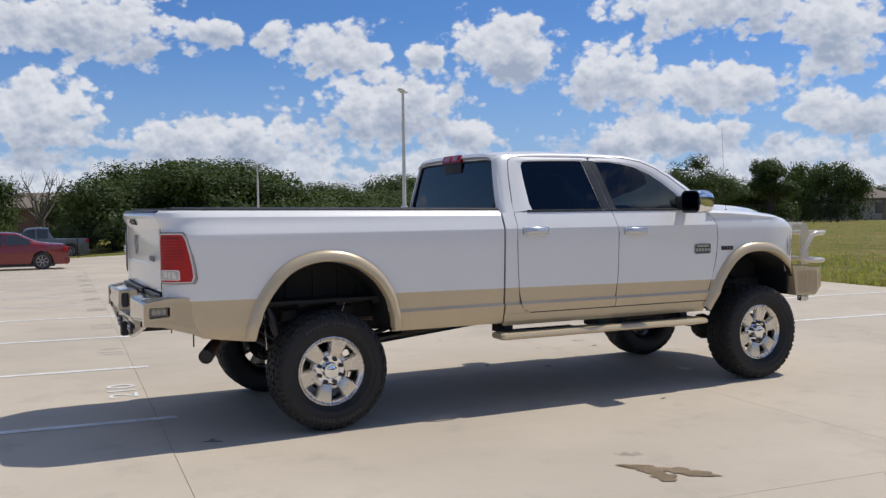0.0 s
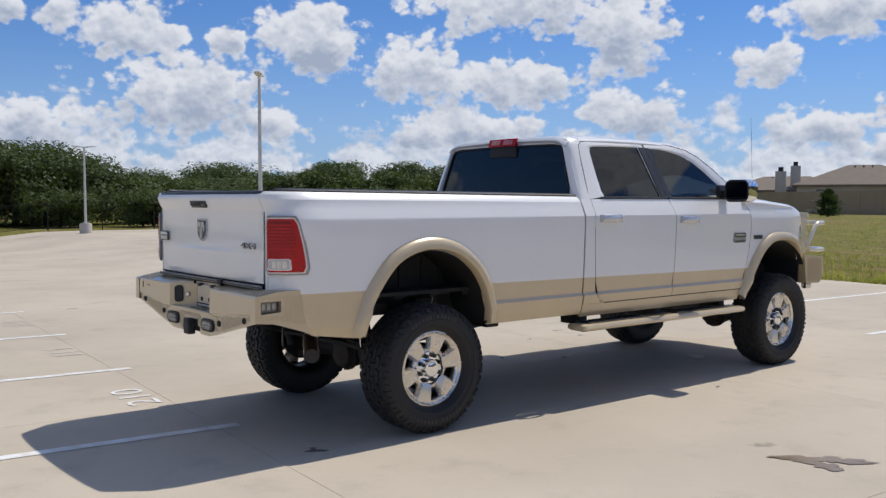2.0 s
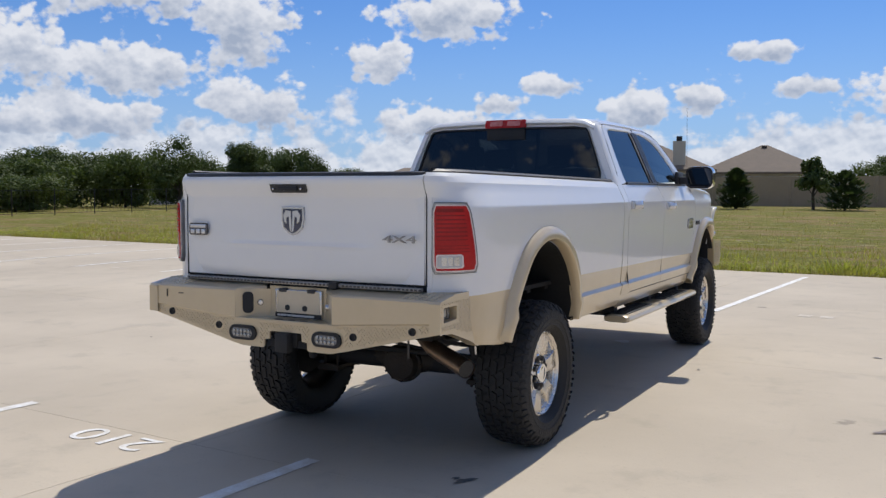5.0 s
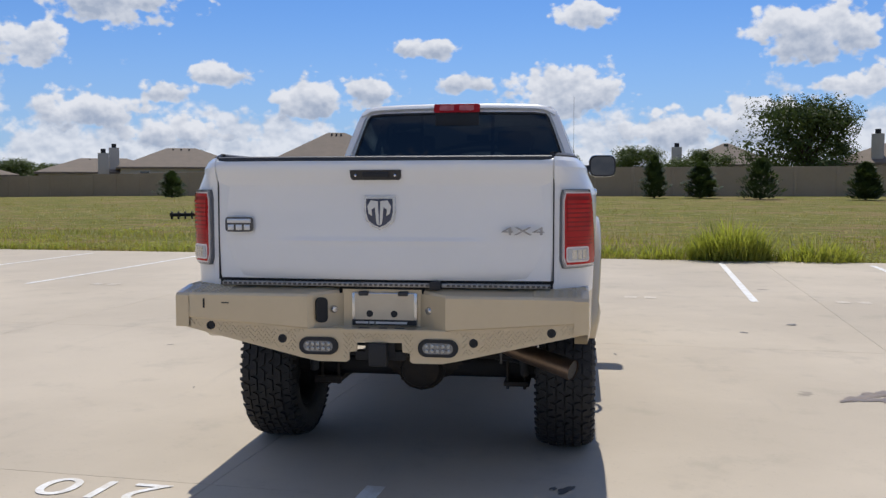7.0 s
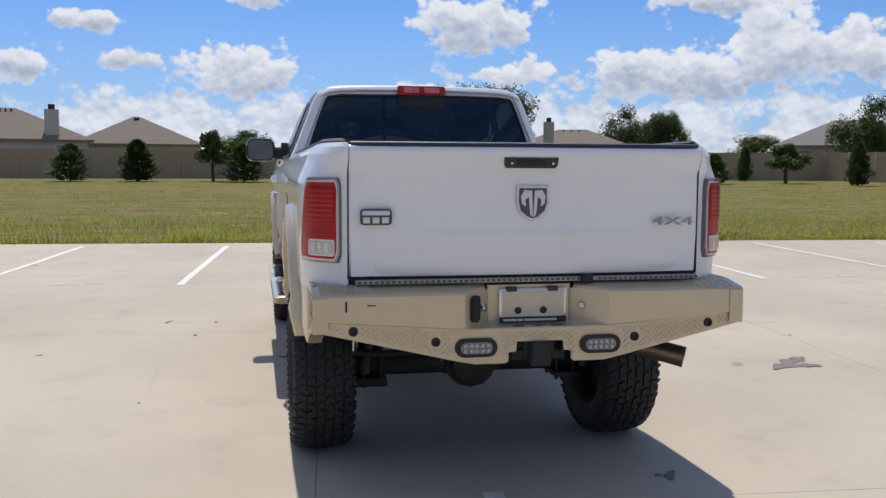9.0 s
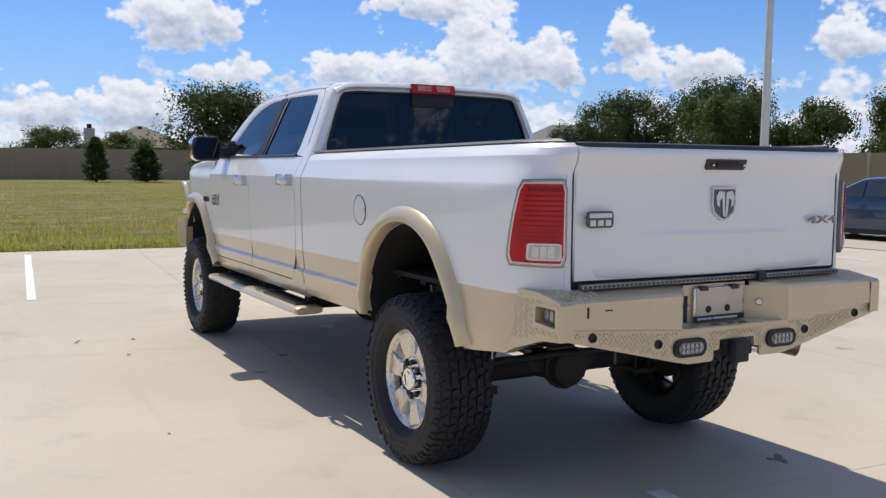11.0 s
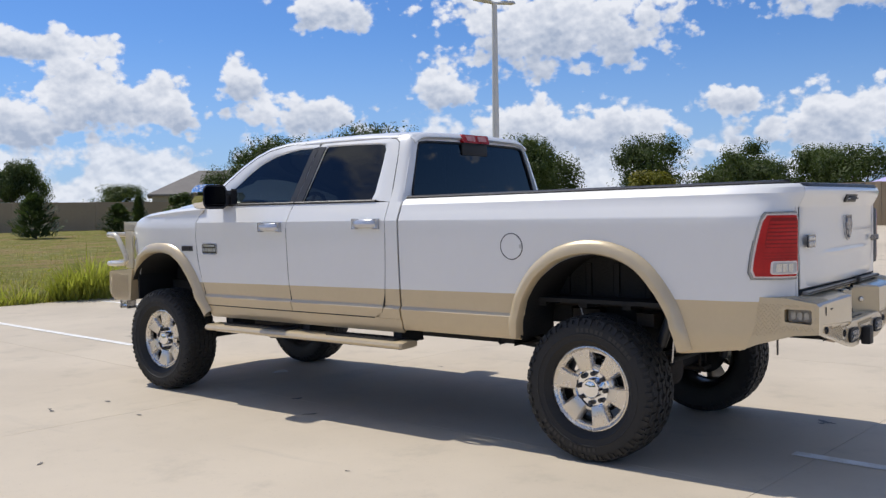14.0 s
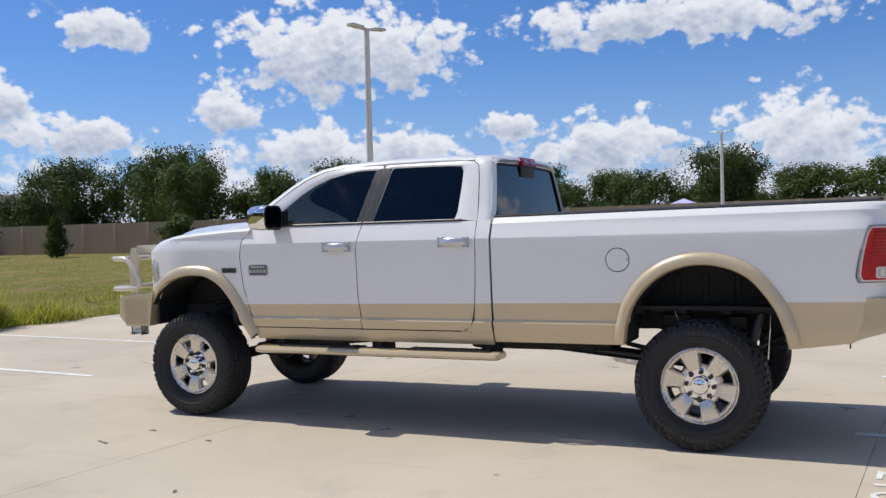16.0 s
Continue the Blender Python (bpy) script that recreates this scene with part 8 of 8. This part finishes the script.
        tube(bm, [(s * 0.70, -0.42, 0.62), (s * 0.70, -0.45, 0.99)], 0.006, 6)
        part("sway_link", bm, CHROME_DULL, ch)
        bm = bmesh.new()
        tube(bm, [(s * 0.62, WHEELBASE - 0.16, 0.48), (s * 0.58, WHEELBASE - 0.18, 1.05)], 0.032, 10)
        part("front_shock", bm, SHOCK, ch)
        bm = bmesh.new()
        pts = []
        for k in range(73):
            a = k * math.tau / 12
            pts.append((s * 0.56 + 0.075 * math.cos(a), WHEELBASE + 0.075 * math.sin(a), 0.56 + 0.45 * k / 72))
        tube(bm, pts, 0.012, 6)
        part("coil_spring", bm, UNDER, ch)
        bm = bmesh.new()
        tube(bm, [(s * 0.50, 2.55, 0.70), (s * 0.50, 3.5, 0.62), (s * 0.50, WHEELBASE, 0.47)], 0.045, 8)
        part("radius_arm", bm, UNDER, ch)
        # pale cables and inner panel ribs seen through the wheel openings
        bm = bmesh.new()
        tube(bm, [(s * 0.72, 0.385, 1.075), (s * 0.715, 0.42, 1.03), (s * 0.72, 0.455, 0.965)], 0.004, 5)
        tube(bm, [(s * 0.72, 0.195, 0.945), (s * 0.72, 0.175, 0.88)], 0.004, 5)
        part("brake_cable", bm, PALE, ch)
        for yy in (-0.40, -0.22, 0.0, 0.20, 0.36):
            bm = bmesh.new()
            cuboid(bm, s * 0.575, s * 0.592, yy - 0.02, yy + 0.02, 0.95, 1.20, bevel=0.004)
            part("housing_rib", bm, UNDER, ch)
        bm = bmesh.new()
        cuboid(bm, s * 0.54, s * 0.62, -0.55, 0.46, 0.925, 0.965, bevel=0.006)
        cuboid(bm, s * 0.55, s * 0.64, -0.28, -0.16, 0.82, 0.90, bevel=0.008)
        cuboid(bm, s * 0.55, s * 0.63, 0.10, 0.30, 0.83, 0.91, bevel=0.008)
        part("spring_hanger", bm, DIFF, ch)
        # cross-braces seen through the wheel openings
        bm = bmesh.new()
        cuboid(bm, s * 0.55, s * 0.80, 0.64, 0.76, 0.67, 0.74, bevel=0.015)
        part("body_mount", bm, UNDER, ch)
    bm = bmesh.new()
    cuboid(bm, -0.45, -0.10, 0.75, 1.9, 0.60, 0.82, bevel=0.05)
    part("fuel_tank", bm, UNDER, ch)
    bm = bmesh.new()
    tube(bm, [(0.35, 2.4, 0.72), (0.38, 1.2, 0.74), (0.36, 0.5, 0.80), (0.38, 0.0, 0.86), (0.40, -0.40, 0.79), (0.46, -0.62, 0.735), (0.60, -0.76, 0.70), (0.78, -0.86, 0.660), (0.895, -0.92, 0.632)], [0.046, 0.046, 0.046, 0.046, 0.046, 0.046, 0.047, 0.050, 0.053], 16, cap=False)
    part("exhaust_pipe", bm, EXHAUST, ch, "heat-browned exhaust pipe")
    # solid black plug paints the shade inside the pipe's mouth
    bm = bmesh.new()
    tube(bm, [(0.889, -0.9168, 0.6335), (0.86, -0.902, 0.6405)], 0.048, 16)
    part("exhaust_bore_plug", bm, GAP, ch)
    for x in (-0.34, 0.54):
        bm = bmesh.new()
        tube(bm, [(x, -0.93, 0.66), (x, -0.93, 0.82)], 0.006, 6)
        part("hanger", bm, DARK_STEEL, ch)


def interior():
    it = new("cabin")
    it.parent = truck
    tagged(it, label="dim dark leather cabin behind tinted glass")
    for x in (-0.42, 0.42):
        for y in (2.35, 1.75):
            bm = bmesh.new()
            cuboid(bm, x - 0.25, x + 0.25, y, y + 0.5, 1.05, 1.22, bevel=0.05)
            cuboid(bm, x - 0.25, x + 0.25, y - 0.10, y + 0.06, 1.15, 1.76, bevel=0.06)
            cuboid(bm, x - 0.13, x + 0.13, y - 0.09, y + 0.02, 1.78, 1.95, bevel=0.04)
            part("seat", bm, SEAT, it)
    bm = bmesh.new()
    cuboid(bm, -0.86, 0.86, 3.12, 3.66, 1.20, 1.62, bevel=0.06)
    part("dashboard", bm, SEAT, it)
    bm = bmesh.new()
    pts = []
    rot = pose(-0.42, 2.98, 1.56, -62, 0, 0)
    for k in range(25):
        a = k * math.tau / 24
        pts.append(rot @ Vector((0.19 * math.cos(a), 0.19 * math.sin(a), 0)))
    tube(bm, pts, 0.016, 8, cap=False)
    for a in (0, 180, 270):
        tube(bm, [rot @ Vector((0, 0, -0.02)), rot @ Vector((0.19 * math.cos(radians(a)), 0.19 * math.sin(radians(a)), 0))], 0.014, 6)
    part("steering_wheel", bm, SEAT, it)
    bm = bmesh.new()
    cuboid(bm, -0.10, 0.10, 2.98, 3.0, 1.93, 1.99, bevel=0.01)
    part("rear_view_mirror", bm, BLACK_TRIM, it)


build_truck()

build_slabs(LOT)
